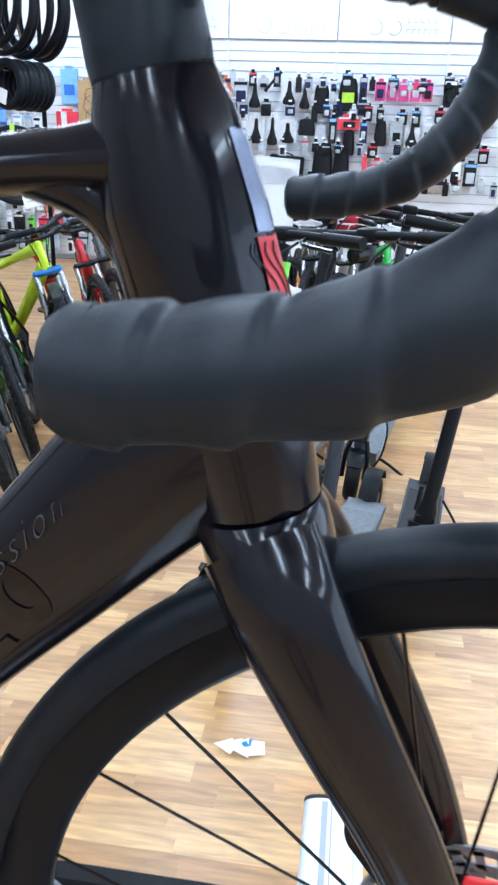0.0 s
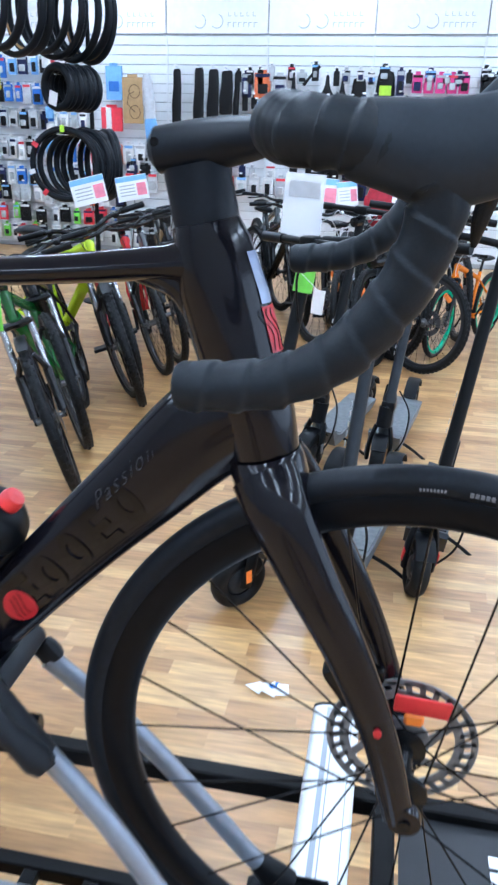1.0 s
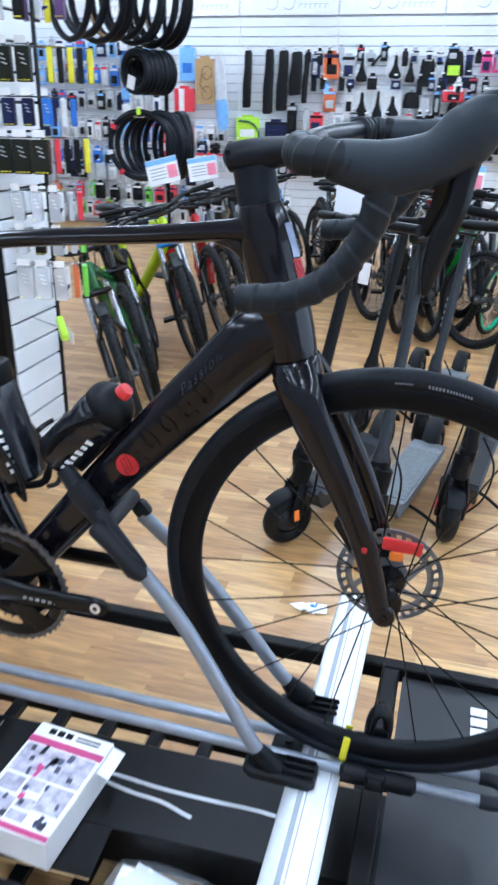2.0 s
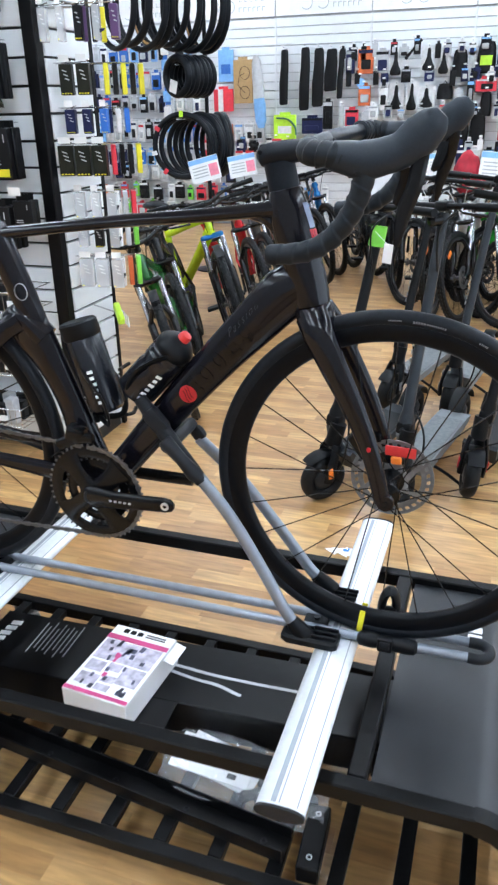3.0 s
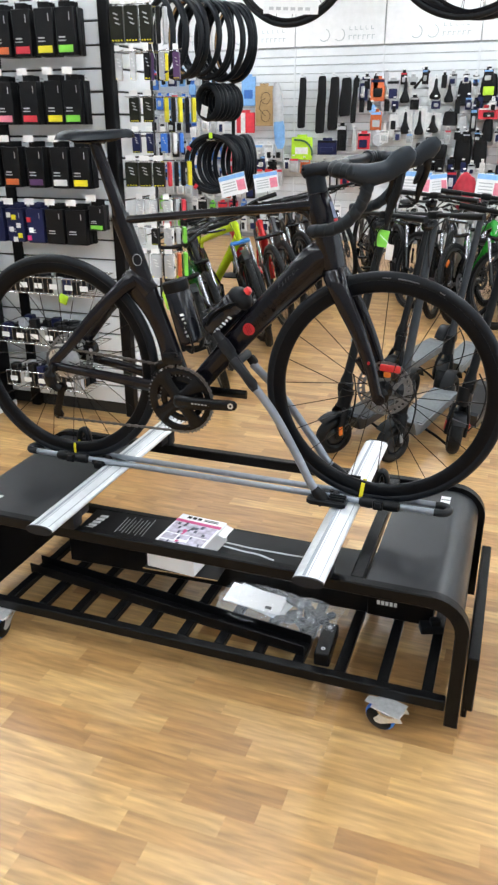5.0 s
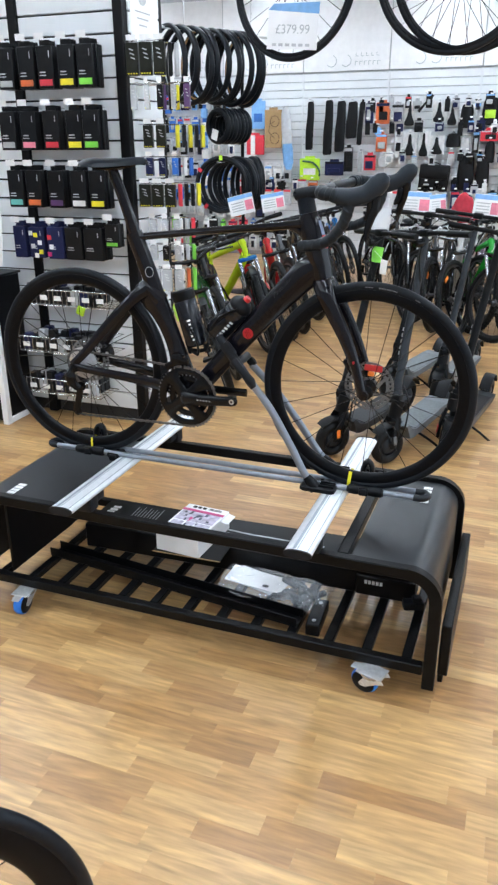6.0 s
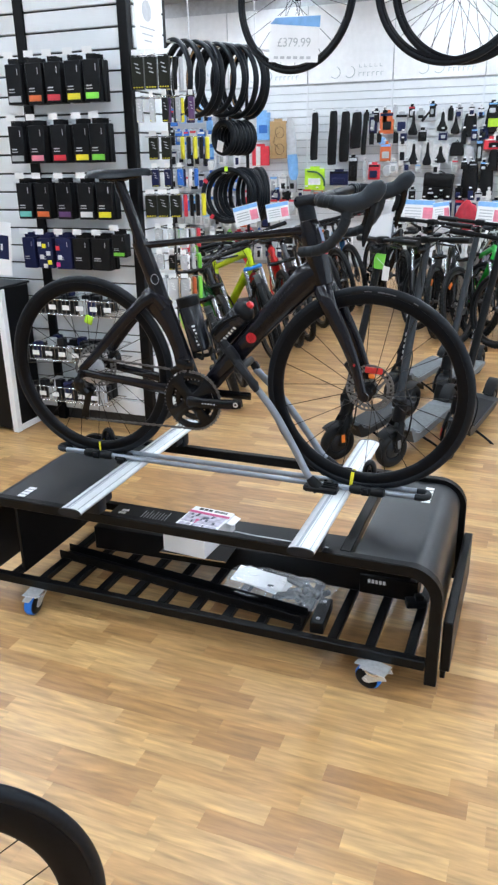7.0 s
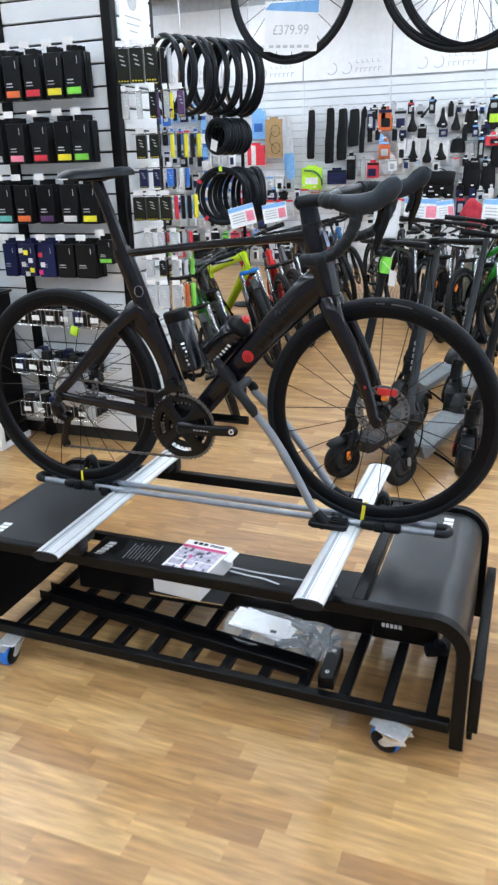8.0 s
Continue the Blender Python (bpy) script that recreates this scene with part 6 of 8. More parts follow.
for q in range(3):
    bm = bmesh.new()
    box(bm, (-0.01 + 0.026 * q, -0.0032, 0.16), (0.012, 0.0008, 0.035), 0.0)
    part("mark", bm, INK["white"], notice)
bm = bmesh.new()
sweep(bm, [(0, 0.004, 0.29), (0, 0.006, 0.1), (0, 0.01, -0.066)], 0.004, 6)
part("stand_rod", bm, PEG, notice)

# white poster high on the gondola end
poster = thing("poster", "white poster with a small grey picture on the gondola end", "poster", (GX + 0.004, 1.75, 2.02))
bm = bmesh.new()
box(bm, (0, 0, 0.16), (0.003, 0.3, 0.32), 0.0006)
part("sheet", bm, CARD, poster)
bm = bmesh.new()
lathe(bm, [(0.0, 0.002), (0.035, 0.002), (0.05, 0.0025), (0.05, 0.003), (0.0, 0.003)], 18, Matrix.Translation((0, -0.02, 0.24)) @ Matrix.Rotation(radians(-90), 4, "Z"))
part("picture", bm, INK["silver"], poster)
bm = bmesh.new()
for q in range(3):
    box(bm, (0.0022, -0.02, 0.16 - 0.03 * q), (0.0012, 0.16 - 0.04 * q, 0.006))
part("print_line", bm, INK["silver"], poster)


# ---------------------------------------------------------------- stock bicycles
MESHES = {}
LOCK = material("fork_silver", (0.42, 0.43, 0.45), 0.2, 0.8, 0.05)
KNOBBY = material("knobbly_rubber", (0.006, 0.0063, 0.007), 0.55, vary=0.3, scale=60, spec=0.2)
GREY_RIM = material("dark_alloy_rim", (0.03, 0.03, 0.032), 0.35, 0.4, 0.15, 40)
PAINTS = {k: material(k + "_frame_paint", v, 0.25, vary=0.06, scale=20, coat=0.25 if k != "black" else 0.0, spec=0.4) for k, v in {
    "green": (0.03, 0.36, 0.04), "forest": (0.01, 0.1, 0.014), "lime": (0.5, 0.68, 0.01), "blue": (0.02, 0.16, 0.42), "red": (0.55, 0.02, 0.025), "black": (0.004, 0.004, 0.0046),
    "grey": (0.1, 0.11, 0.12), "orange": (0.75, 0.2, 0.01), "mint": (0.03, 0.4, 0.22), "white": (0.6, 0.6, 0.6)}.items()}


def cached(key, name, build, mat, parent, label="", m=None):
    """A part whose mesh is made once and shared by alike things."""
    if key not in MESHES:
        bm = bmesh.new()
        build(bm)
        ob = part(name, bm, mat, parent, label)
        MESHES[key] = ob.data
    else:
        ob = new(name, MESHES[key])
        ob.parent = parent
        if label:
            ob["label"] = label
    if m is not None:
        ob.matrix_basis = m
    return ob


def stock_wheel(name, parent, r, tw, x, knobs=True, steer=None, key="mtb", rim_mat=None, spoke_n=28):
    m = Matrix.Translation((x, 0, r))
    if steer is not None:
        m = steer @ m
    w = new(name)
    w.empty_display_size = 0.05
    w.parent = parent
    w.matrix_basis = m

    def tyre(bm):
        lathe(bm, [(r - tw + tw * math.cos(a), tw * math.sin(a)) for a in np.linspace(-2.4, 2.4, 11)], 64, closed=True)
        if knobs:
            for i in range(60):
                a = 2 * math.pi * i / 60
                for s in (-1, 0, 1):
                    rr = r - 0.001 - (0.007 if s else 0)
                    box(bm, (rr * math.cos(a + 0.05 * (s == 0)), s * tw * 0.62, rr * math.sin(a + 0.05 * (s == 0))), (0.008, tw * 0.45, 0.016), 0, Matrix.Rotation(-a, 3, "Y"))

    def rim(bm):
        ri = r - 2 * tw + 0.006
        lathe(bm, [(ri, -0.013), (ri - 0.004, -0.014), (ri - 0.02, -0.011), (ri - 0.022, 0), (ri - 0.02, 0.011), (ri - 0.004, 0.014), (ri, 0.013)], 64, closed=True)

    def spokes(bm):
        spoke_set(bm, Vector((0, 0, 0)), spoke_n, 0.025, r - 2 * tw - 0.014, 0.03, r=0.0013)

    def hub(bm):
        lathe(bm, [(0.006, -0.06), (0.012, -0.055), (0.012, -0.036), (0.03, -0.032), (0.03, -0.028), (0.014, -0.02), (0.014, 0.02), (0.03, 0.028), (0.03, 0.032), (0.012, 0.036), (0.012, 0.055), (0.006, 0.06)], 20)
        lathe(bm, [(0.05, 0.04), (0.082, 0.04), (0.082, 0.042), (0.05, 0.042)], 36, closed=True)
        for i in range(6):
            a = i * math.pi / 3
            box(bm, (0.04 * math.cos(a), 0.041, 0.04 * math.sin(a)), (0.04, 0.002, 0.008), 0, Matrix.Rotation(-a, 3, "Y"))

    cached((key, "tyre"), "tyre", tyre, KNOBBY, w)
    cached((key, "rim", rim_mat.name if rim_mat else ""), "rim", rim, rim_mat or GREY_RIM, w)
    cached((key, "spokes"), "spokes", spokes, ALLOY_BLACK, w)
    cached((key, "hub"), "hub", hub, CHAIN_STEEL, w)
    return w


def stock_bike(contact, heading, paint, label, r=0.335, kid=False, steer_deg=0.0, stanchion=True, group="stock bicycles", guard=False, rim=None, lean=0.0, crown_paint="black", lever_mat=None, reflector=False):
    """A hardtail bicycle whose front tyre stands at contact and points along heading (degrees from x)."""
    k = r / 0.35
    h = Vector((math.cos(radians(heading)), math.sin(radians(heading)), 0))
    o = Vector((*contact, 0)) - h * 0.55 * k
    t = thing("kids_bicycle" if kid else "mountain_bicycle", label, "bicycle", tuple(o), group, rot=(lean, 0, heading))
    key = ("kid" if kid else "mtb") + f"{r:.2f}"
    P = PAINTS[paint]
    S = lambda *p: tuple(q * k for q in p)
    tw = 0.0245 * k
    head_lo, head_hi = Vector(S(0.345, 0, 0.755)), Vector(S(0.296, 0, 0.875))
    steer = Matrix.Translation(head_lo) @ Matrix.Rotation(radians(steer_deg), 4, (head_hi - head_lo).normalized()) @ Matrix.Translation(-head_lo)
    stock_wheel("rear_wheel", t, r, tw, -0.55 * k, key=key, rim_mat=rim)
    stock_wheel("front_wheel", t, r, tw, 0.55 * k, steer=steer, key=key, rim_mat=rim)

    def main_tubes(bm):
        sweep(bm, [head_lo, head_hi], 0.023 * k, 14)
        sweep(bm, curve_pts([S(0.305, 0, 0.855), S(0.1, 0, 0.79), S(-0.225, 0, 0.68)], 4), curve_vals([0.033 * k, 0.027 * k, 0.02 * k], 4), 12)
        sweep(bm, curve_pts([S(0.335, 0, 0.775), S(0.2, 0, 0.63), S(-0.12, 0, 0.31)], 4), curve_vals([0.035 * k, 0.034 * k, 0.029 * k], 4), 12)
        sweep(bm, [S(-0.12, 0, 0.31), S(-0.245, 0, 0.74)], 0.018 * k, 12)
        lathe(bm, [(0.0, -0.04), (0.026 * k, -0.04), (0.026 * k, 0.04), (0.0, 0.04)], 18, Matrix.Translation(S(-0.12, 0, 0.31)))
        for s in (-1, 1):
            sweep(bm, [S(-0.22, s * 0.018, 0.66), S(-0.4, s * 0.05, 0.5), S(-0.545, s * 0.068, 0.355)], 0.0095 * k, 8)
            sweep(bm, [S(-0.13, s * 0.03, 0.315), S(-0.35, s * 0.06, 0.335), S(-0.545, s * 0.068, 0.35)], 0.011 * k, 8)

    cached((key, "frame", paint), "frame", main_tubes, P, t)

    def legs(bm):
        for s in (-1, 1):
            a = Vector(S(0.36, s * 0.062, 0.72))
            b = Vector(S(0.515, s * 0.062, 0.36))
            sweep(bm, [a.lerp(b, 0.5), b], 0.021 * k, 12)
            lathe(bm, [(0.0, -0.01), (0.018, -0.01), (0.018, 0.01), (0.0, 0.01)], 12, Matrix.Translation(b + Vector((0.02 * k, 0, -0.01))))
        sweep(bm, [S(0.455, -0.062, 0.545), S(0.475, -0.03, 0.62 if not kid else 0.6), S(0.475, 0.03, 0.62 if not kid else 0.6), S(0.455, 0.062, 0.545)], 0.014 * k, 8)

    def stan(bm):
        for s in (-1, 1):
            a = Vector(S(0.345, s * 0.062, 0.735))
            b = Vector(S(0.515, s * 0.062, 0.36))
            sweep(bm, [a, a.lerp(b, 0.52)], 0.0155 * k, 12)

    def crown(bm):
        box(bm, S(0.345, 0, 0.738), S(0.044, 0.15, 0.032), 0.01, Matrix.Rotation(radians(-22), 3, "Y"))

    fork = cached((key, "legs"), "fork", legs, PAINTS["black"], t, m=steer)
    cached((key, "stan", stanchion), "stanchion", stan, LOCK if stanchion else PAINTS["black"], fork)
    cached((key, "crown", crown_paint), "fork_crown", crown, PAINTS[crown_paint], fork)

    def bars(bm):
        sweep(bm, [head_hi + Vector(S(-0.008, 0, 0.02)), Vector(S(0.275, 0, 0.925))], 0.02 * k, 12)
        sweep(bm, [S(0.278, 0, 0.92), S(0.34, 0, 0.945)], 0.017 * k, 12)
        w = 0.33 if not kid else 0.27
        sweep(bm, curve_pts([S(0.31, -w, 0.985), S(0.325, -0.16, 0.98), S(0.345, -0.06, 0.947), S(0.345, 0.06, 0.947), S(0.325, 0.16, 0.98), S(0.31, w, 0.985)], 4), 0.0125 * k, 10)

    hb = cached((key, "bars"), "handlebar", bars, PAINTS["black"], t, m=steer)
    for s in (-1, 1):
        def grip(bm, s=s):
            w = 0.33 if not kid else 0.27
            p0, p1 = Vector(S(0.308, s * (w + 0.012), 0.986)), Vector(S(0.318, s * (w - 0.12), 0.984))
            pts = [p0.lerp(p1, q / 10) for q in range(11)]
            sweep(bm, pts, [0.0155 * k + (0.0014 if q % 2 else 0) for q in range(11)], 10)
        cached((key, "grip", s), "grip", grip, PLASTIC, hb)

        def lever(bm, s=s):
            w = 0.33 if not kid else 0.27
            sweep(bm, curve_pts([S(0.33, s * (w - 0.14), 0.975), S(0.365, s * (w - 0.12), 0.965), S(0.37, s * (w - 0.02), 0.955)], 3), 0.006 * k, 6)
            box(bm, S(0.33, s * (w - 0.15), 0.975), S(0.035, 0.03, 0.03), 0.006)
            sweep(bm, curve_pts([S(0.34, s * (w - 0.16), 0.97), S(0.42, s * 0.08, 0.99), S(0.4, s * 0.03, 0.86), S(0.36, s * 0.02, 0.77)], 5), 0.0028 * k, 5)
        cached((key, "lever", s, lever_mat is None), "brake_lever", lever, lever_mat or ALLOY_BLACK, hb)

    def seat(bm):
        sec = [(-0.42, 0.03, 0.012), (-0.4, 0.075, 0.025), (-0.34, 0.07, 0.03), (-0.27, 0.035, 0.026), (-0.17, 0.022, 0.022), (-0.15, 0.012, 0.012)]
        sweep(bm, [S(x, 0, 0.87) for x, w, q in sec], [(w * k, q * k) for x, w, q in sec], 12)

    def post(bm):
        sweep(bm, [S(-0.24, 0, 0.73), S(-0.285, 0, 0.865)], 0.0145 * k, 10)

    cached((key, "seat"), "saddle", seat, PLASTIC, t)
    cached((key, "post"), "seat_post", post, PAINTS["black"], t)

    def drive(bm):
        c = Matrix.Translation(S(-0.12, -0.055, 0.31))
        lathe(bm, [(0.05 * k, -0.002), (0.085 * k, -0.002), (0.085 * k, 0.002), (0.05 * k, 0.002)], 36, c, closed=True)
        for i in range(4):
            a = i * math.pi / 2 + 0.4
            rod(bm, c @ Vector((0, 0, 0)), c @ Vector((0.06 * k * math.cos(a), 0, 0.06 * k * math.sin(a))), 0.007 * k, 6)
        rod(bm, S(-0.12, -0.075, 0.31), S(-0.005, -0.085, 0.19), 0.011 * k, 8)
        rod(bm, S(-0.12, 0.065, 0.31), S(-0.235, 0.085, 0.43), 0.011 * k, 8)
        for z0, z1 in ((0.395, 0.4), (0.225, 0.3)):
            rod(bm, S(-0.12, -0.055, z0), S(-0.55, -0.05, z1), 0.004 * k, 5)
        box(bm, S(-0.555, -0.06, 0.27), S(0.04, 0.03, 0.09), 0.008)

    cs = cached((key, "drive"), "crankset", drive, ALLOY_BLACK, t)

    def pedal(bm):
        box(bm, S(-0.005, -0.14, 0.19), S(0.09, 0.095, 0.022), 0.005)

    cached((key, "pedal"), "pedal", pedal, PLASTIC, cs)
    if reflector:
        def spoke_plate(bm):
            box(bm, S(0.55 + 0.12, 0, 0.35 + 0.2), S(0.075, 0.012, 0.035), 0.006, Matrix.Rotation(radians(31), 3, "Y"))
        cached((key, "spoke_plate"), "spoke_reflector", spoke_plate, ORANGE, t, "orange spoke reflector", m=steer)
    if guard:
        def mud(bm):
            pts = [S(0.55 + 0.37 * math.cos(a), 0, 0.35 + 0.37 * math.sin(a)) for a in np.linspace(1.2, 2.1, 9)]
            sweep(bm, pts, [(0.024 * k, 0.002)] * 9, 8)
        cached((key, "mud"), "mudguard", mud, PLASTIC, t, m=steer)
    return t


ROW_LEFT = [
    ((-1.287, 2.135), -69, "forest", 9, True, 19), ((-1.433, 2.59), -67, "black", 11, False, 17), ((-1.42, 3.2), -36, "lime", -29, True, 5), ((-1.455, 3.355), -67, "red", 14, False, 16),
    ((-1.41, 3.814), -66, "red", 10, False, 15), ((-1.38, 4.07), -68, "grey", 12, False, 16), ((-1.41, 4.64), -66, "black", 13, False, 15), ((-1.38, 5.02), -67, "grey", 11, False, 15), ((-1.36, 5.4), -66, "black", 12, False, 15), ((-1.33, 5.8), -67, "blue", 12, False, 15)]
NAMES = {"forest": "dark green", "green": "bright green", "lime": "lime yellow", "blue": "blue", "red": "red", "black": "black", "grey": "dark grey", "orange": "orange", "mint": "mint green", "white": "white"}
for n, (c, hd, p, st, gd, ln) in enumerate(ROW_LEFT):
    stock_bike(c, hd, p, f"{NAMES[p]} mountain bicycle with silver fork legs parked in the row", steer_deg=st, guard=gd, lean=ln, r=0.35 if p == "lime" else 0.335, crown_paint="blue" if p == "lime" else "black", group="mountain bicycles in the row")

ROW_RIGHT = [
    ((-0.562, 4.796), -76, "black", 24, 0.335, False, None), ((-0.344, 4.476), -80, "grey", -18, 0.325, False, None), ((-0.136, 4.337), -84, "white", -26, 0.325, False, None), ((0, 4.537), -74, "white", 20, 0.335, False, None),
    ((0.184, 4.267), -66, "green", 28, 0.325, False, None), ((0.304, 4.666), -120, "orange", 5, 0.25, True, "mint"), ((-0.196, 5.01), -78, "grey", -22, 0.335, False, None), ((0.079, 5.095), -80, "black", 16, 0.335, False, None), ((0.464, 5.181), -76, "grey", -5, 0.335, False, None)]
for c, hd, p, st, r, kid, rim in ROW_RIGHT:
    stock_bike(c, hd, p, f"{NAMES[p]} {'small kids' if kid else 'hybrid'} bicycle parked on the shop floor", r=r, kid=kid, steer_deg=st, stanchion=not kid, rim=PAINTS[rim] if rim else None, lever_mat=STEEL, reflector=not kid, group="bicycles behind the scooters")
stock_bike((-0.753, 5.265), -60, "black", "black city bicycle standing before the slatted end wall", steer_deg=-10, stanchion=False, group="bicycles behind the scooters")
stock_bike((-0.987, 5.855), -68, "grey", "dark grey city bicycle standing before the slatted end wall", steer_deg=8, stanchion=False, group="bicycles behind the scooters")


# ---------------------------------------------------------------- electric scooters
SC_DARK = material("scooter_graphite", (0.02, 0.0235, 0.029), 0.4, 0.1, 0.12, 40, spec=0.28)
SC_BLACK = material("scooter_black", (0.004, 0.0044, 0.0054), 0.42, vary=0.15, scale=40, spec=0.16)
SC_DECK = material("pale_grey_deck", (0.13, 0.14, 0.15), 0.55, 0.0, 0.15, 30)
SC_MAT = material("pale_grip_mat", (0.12, 0.13, 0.135), 0.7, vary=0.2, scale=60, bump=0.2, bump_scale=200)


def scooter(contact, heading, label, stem_mat, deck_mat, accent, clamp=None, tilt=11.5, turn=0.0, lean=-5.0):
    t = thing("electric_scooter", label, "electric scooter", (*contact, 0), "electric scooters", rot=(lean, 0, heading))
    r = 0.099
    top = Vector((-1.06 * math.sin(radians(tilt)), 0, 0)) + Vector((-0.02, 0, 1.12))
    base = Vector((-0.035, 0, 0.27))
    fw = new("front_wheel")
    fw.parent = t
    fw.matrix_basis = Matrix.Translation((0, 0, r)) @ Matrix.Rotation(radians(turn), 4, "Z")
    rw = new("rear_wheel")
    rw.parent = t
    rw.matrix_basis = Matrix.Translation((-0.9, 0, r))
    for w in (fw, rw):
        cached(("sc", "tyre"), "tyre", lambda bm: lathe(bm, [(0.099 - 0.027 + 0.027 * math.cos(a), 0.03 * math.sin(a)) for a in np.linspace(-2.5, 2.5, 11)], 40, closed=True), KNOBBY, w)

        def hubm(bm):
            lathe(bm, [(0.012, -0.028), (0.034, -0.026), (0.05, -0.012), (0.055, 0), (0.05, 0.012), (0.034, 0.026), (0.012, 0.028)], 28)
            for i in range(5):
                a = i * 2 * math.pi / 5
                box(bm, (0.042 * math.cos(a), -0.022, 0.042 * math.sin(a)), (0.034, 0.006, 0.011), 0.002, Matrix.Rotation(-a, 3, "Y"))
        cached(("sc", "hub"), "hub", hubm, SC_DARK, w)

    def forks(bm):
        for s in (-1, 1):
            sweep(bm, curve_pts([(0.0, s * 0.046, 0.099), (-0.01, s * 0.047, 0.18), (-0.03, s * 0.03, 0.255)], 4), [(0.01, 0.022)] * 9, 8)
        sweep(bm, [(-0.028, 0, 0.25), (-0.045, 0, 0.34)], 0.033, 14)
    turned = Matrix.Rotation(radians(turn), 4, "Z")
    fk = cached(("sc", "fork"), "fork", forks, SC_BLACK, t, m=turned)

    def fender(bm):
        pts = [(0.118 * math.cos(a), 0, 0.099 + 0.118 * math.sin(a)) for a in np.linspace(0.75, 2.5, 11)]
        sweep(bm, pts, [(0.033, 0.003)] * 11, 8)
    cached(("sc", "fender"), "fender", fender, SC_BLACK, fk)

    for s in (-1, 1):
        def refl(bm, s=s):
            box(bm, (0.0, s * 0.057, 0.145), (0.022, 0.006, 0.048), 0.003, Matrix.Rotation(0.15, 3, "Y"))
        cached(("sc", "refl", accent.name, s), "reflector", refl, accent, fk)

    def stem(bm):
        d = (top - Vector((-0.045, 0, 0.33)))
        sweep(bm, [Vector((-0.045, 0, 0.33)), Vector((-0.045, 0, 0.33)) + d * 0.06, Vector((-0.045, 0, 0.33)) + d * 0.1, top], [(0.03, 0.03), (0.03, 0.03), (0.0215, 0.023), (0.0185, 0.02)], 16)
    st = cached(("sc", "stem", stem_mat.name, tilt), "stem", stem, stem_mat, t)

    def hinge(bm):
        box(bm, (-0.055, 0, 0.345), (0.07, 0.06, 0.05), 0.012, seg=2)
        rod(bm, (-0.09, -0.03, 0.35), (-0.13, -0.03, 0.41), 0.008, 8)
    cached(("sc", "hinge"), "folding_latch", hinge, SC_BLACK, st)

    def hbar(bm):
        sweep(bm, curve_pts([top + Vector((-0.02, -0.25, 0.02)), top + Vector((0.0, -0.1, 0.025)), top + Vector((0.01, 0, 0.025)), top + Vector((0.0, 0.1, 0.025)), top + Vector((-0.02, 0.25, 0.02))], 4), 0.0115, 10)
        box(bm, top + Vector((0.0, 0, 0.025)), (0.05, 0.06, 0.036), 0.01, seg=2)
    low = Vector((-0.045, 0, 0.33))
    steered = Matrix.Translation(low) @ Matrix.Rotation(radians(turn), 4, (top - low).normalized()) @ Matrix.Translation(-low)
    hb = cached(("sc", "bar", tilt), "handlebar", hbar, SC_BLACK, t, m=steered)
    for s in (-1, 1):
        cached(("sc", "grip", s, tilt), "grip", lambda bm: sweep(bm, [top + Vector((-0.021, s * 0.262, 0.02)), top + Vector((-0.006, s * 0.14, 0.023))], 0.0155, 12), PLASTIC, hb)
    cached(("sc", "lever", tilt), "brake_lever", lambda bm: sweep(bm, curve_pts([top + Vector((0.01, 0.1, 0.02)), top + Vector((0.05, 0.13, 0.01)), top + Vector((0.045, 0.23, 0.0))], 3), 0.006, 6), ALLOY_BLACK, hb)
    cached(("sc", "lamp", tilt), "headlamp", lambda bm: (lathe(bm, [(0.0, -0.025), (0.02, -0.022), (0.022, 0.02), (0.0, 0.025)], 16, Matrix.Translation(top + Vector((0.045, 0, -0.02))) @ Matrix.Rotation(radians(90), 4, "Z"))), ALLOY_BLACK, hb)

    def deck(bm):
        out = [(-0.14, 0.105), (-0.2, 0.094), (-0.72, 0.094), (-0.8, 0.108), (-0.82, 0.13), (-0.72, 0.135), (-0.22, 0.135), (-0.15, 0.16), (-0.1, 0.2), (-0.08, 0.19)]
        plate(bm, out, -0.072, 0.072)
        sweep(bm, [(-0.16, 0, 0.14), (-0.08, 0, 0.22), (-0.045, 0, 0.32)], [(0.034, 0.03), (0.03, 0.03), (0.032, 0.03)], 12)
    dk = cached(("sc", "deck", deck_mat.name), "deck", deck, deck_mat, t)

    def mat_(bm):
        box(bm, (-0.47, 0, 0.1372), (0.48, 0.13, 0.004), 0.001)
    cached(("sc", "mat", deck_mat.name), "grip_mat", mat_, SC_MAT if deck_mat is SC_DECK else PLASTIC, dk)

    def rfender(bm):
        pts = [(-0.9 + 0.12 * math.cos(a), 0, 0.099 + 0.12 * math.sin(a)) for a in np.linspace(0.4, 2.7, 10)]
        sweep(bm, pts, [(0.033, 0.003)] * 10, 8)
    cached(("sc", "rfender"), "rear_fender", rfender, SC_BLACK, dk)
    cached(("sc", "kick"), "kickstand", lambda bm: sweep(bm, curve_pts([(-0.3, 0.06, 0.085), (-0.32, 0.12, 0.05), (-0.33, 0.19, 0.006)], 3), 0.007, 6), SC_BLACK, dk)

    def cable(bm):
        sweep(bm, curve_pts([top + Vector((0.02, 0.08, 0.01)), top + Vector((0.09, 0.06, -0.05)), top + Vector((0.05, 0.02, -0.2))], 6), 0.0035, 6)
    cached(("sc", "cable", tilt), "brake_cable", cable, PLASTIC, t, m=steered)

    def low_cable(bm):
        sweep(bm, curve_pts([(-0.05, 0.035, 0.42), (0.03, 0.1, 0.36), (0.04, 0.1, 0.24), (0.0, 0.06, 0.14)], 6), 0.004, 6)
    cached(("sc", "low_cable"), "motor_cable", low_cable, PLASTIC, t)
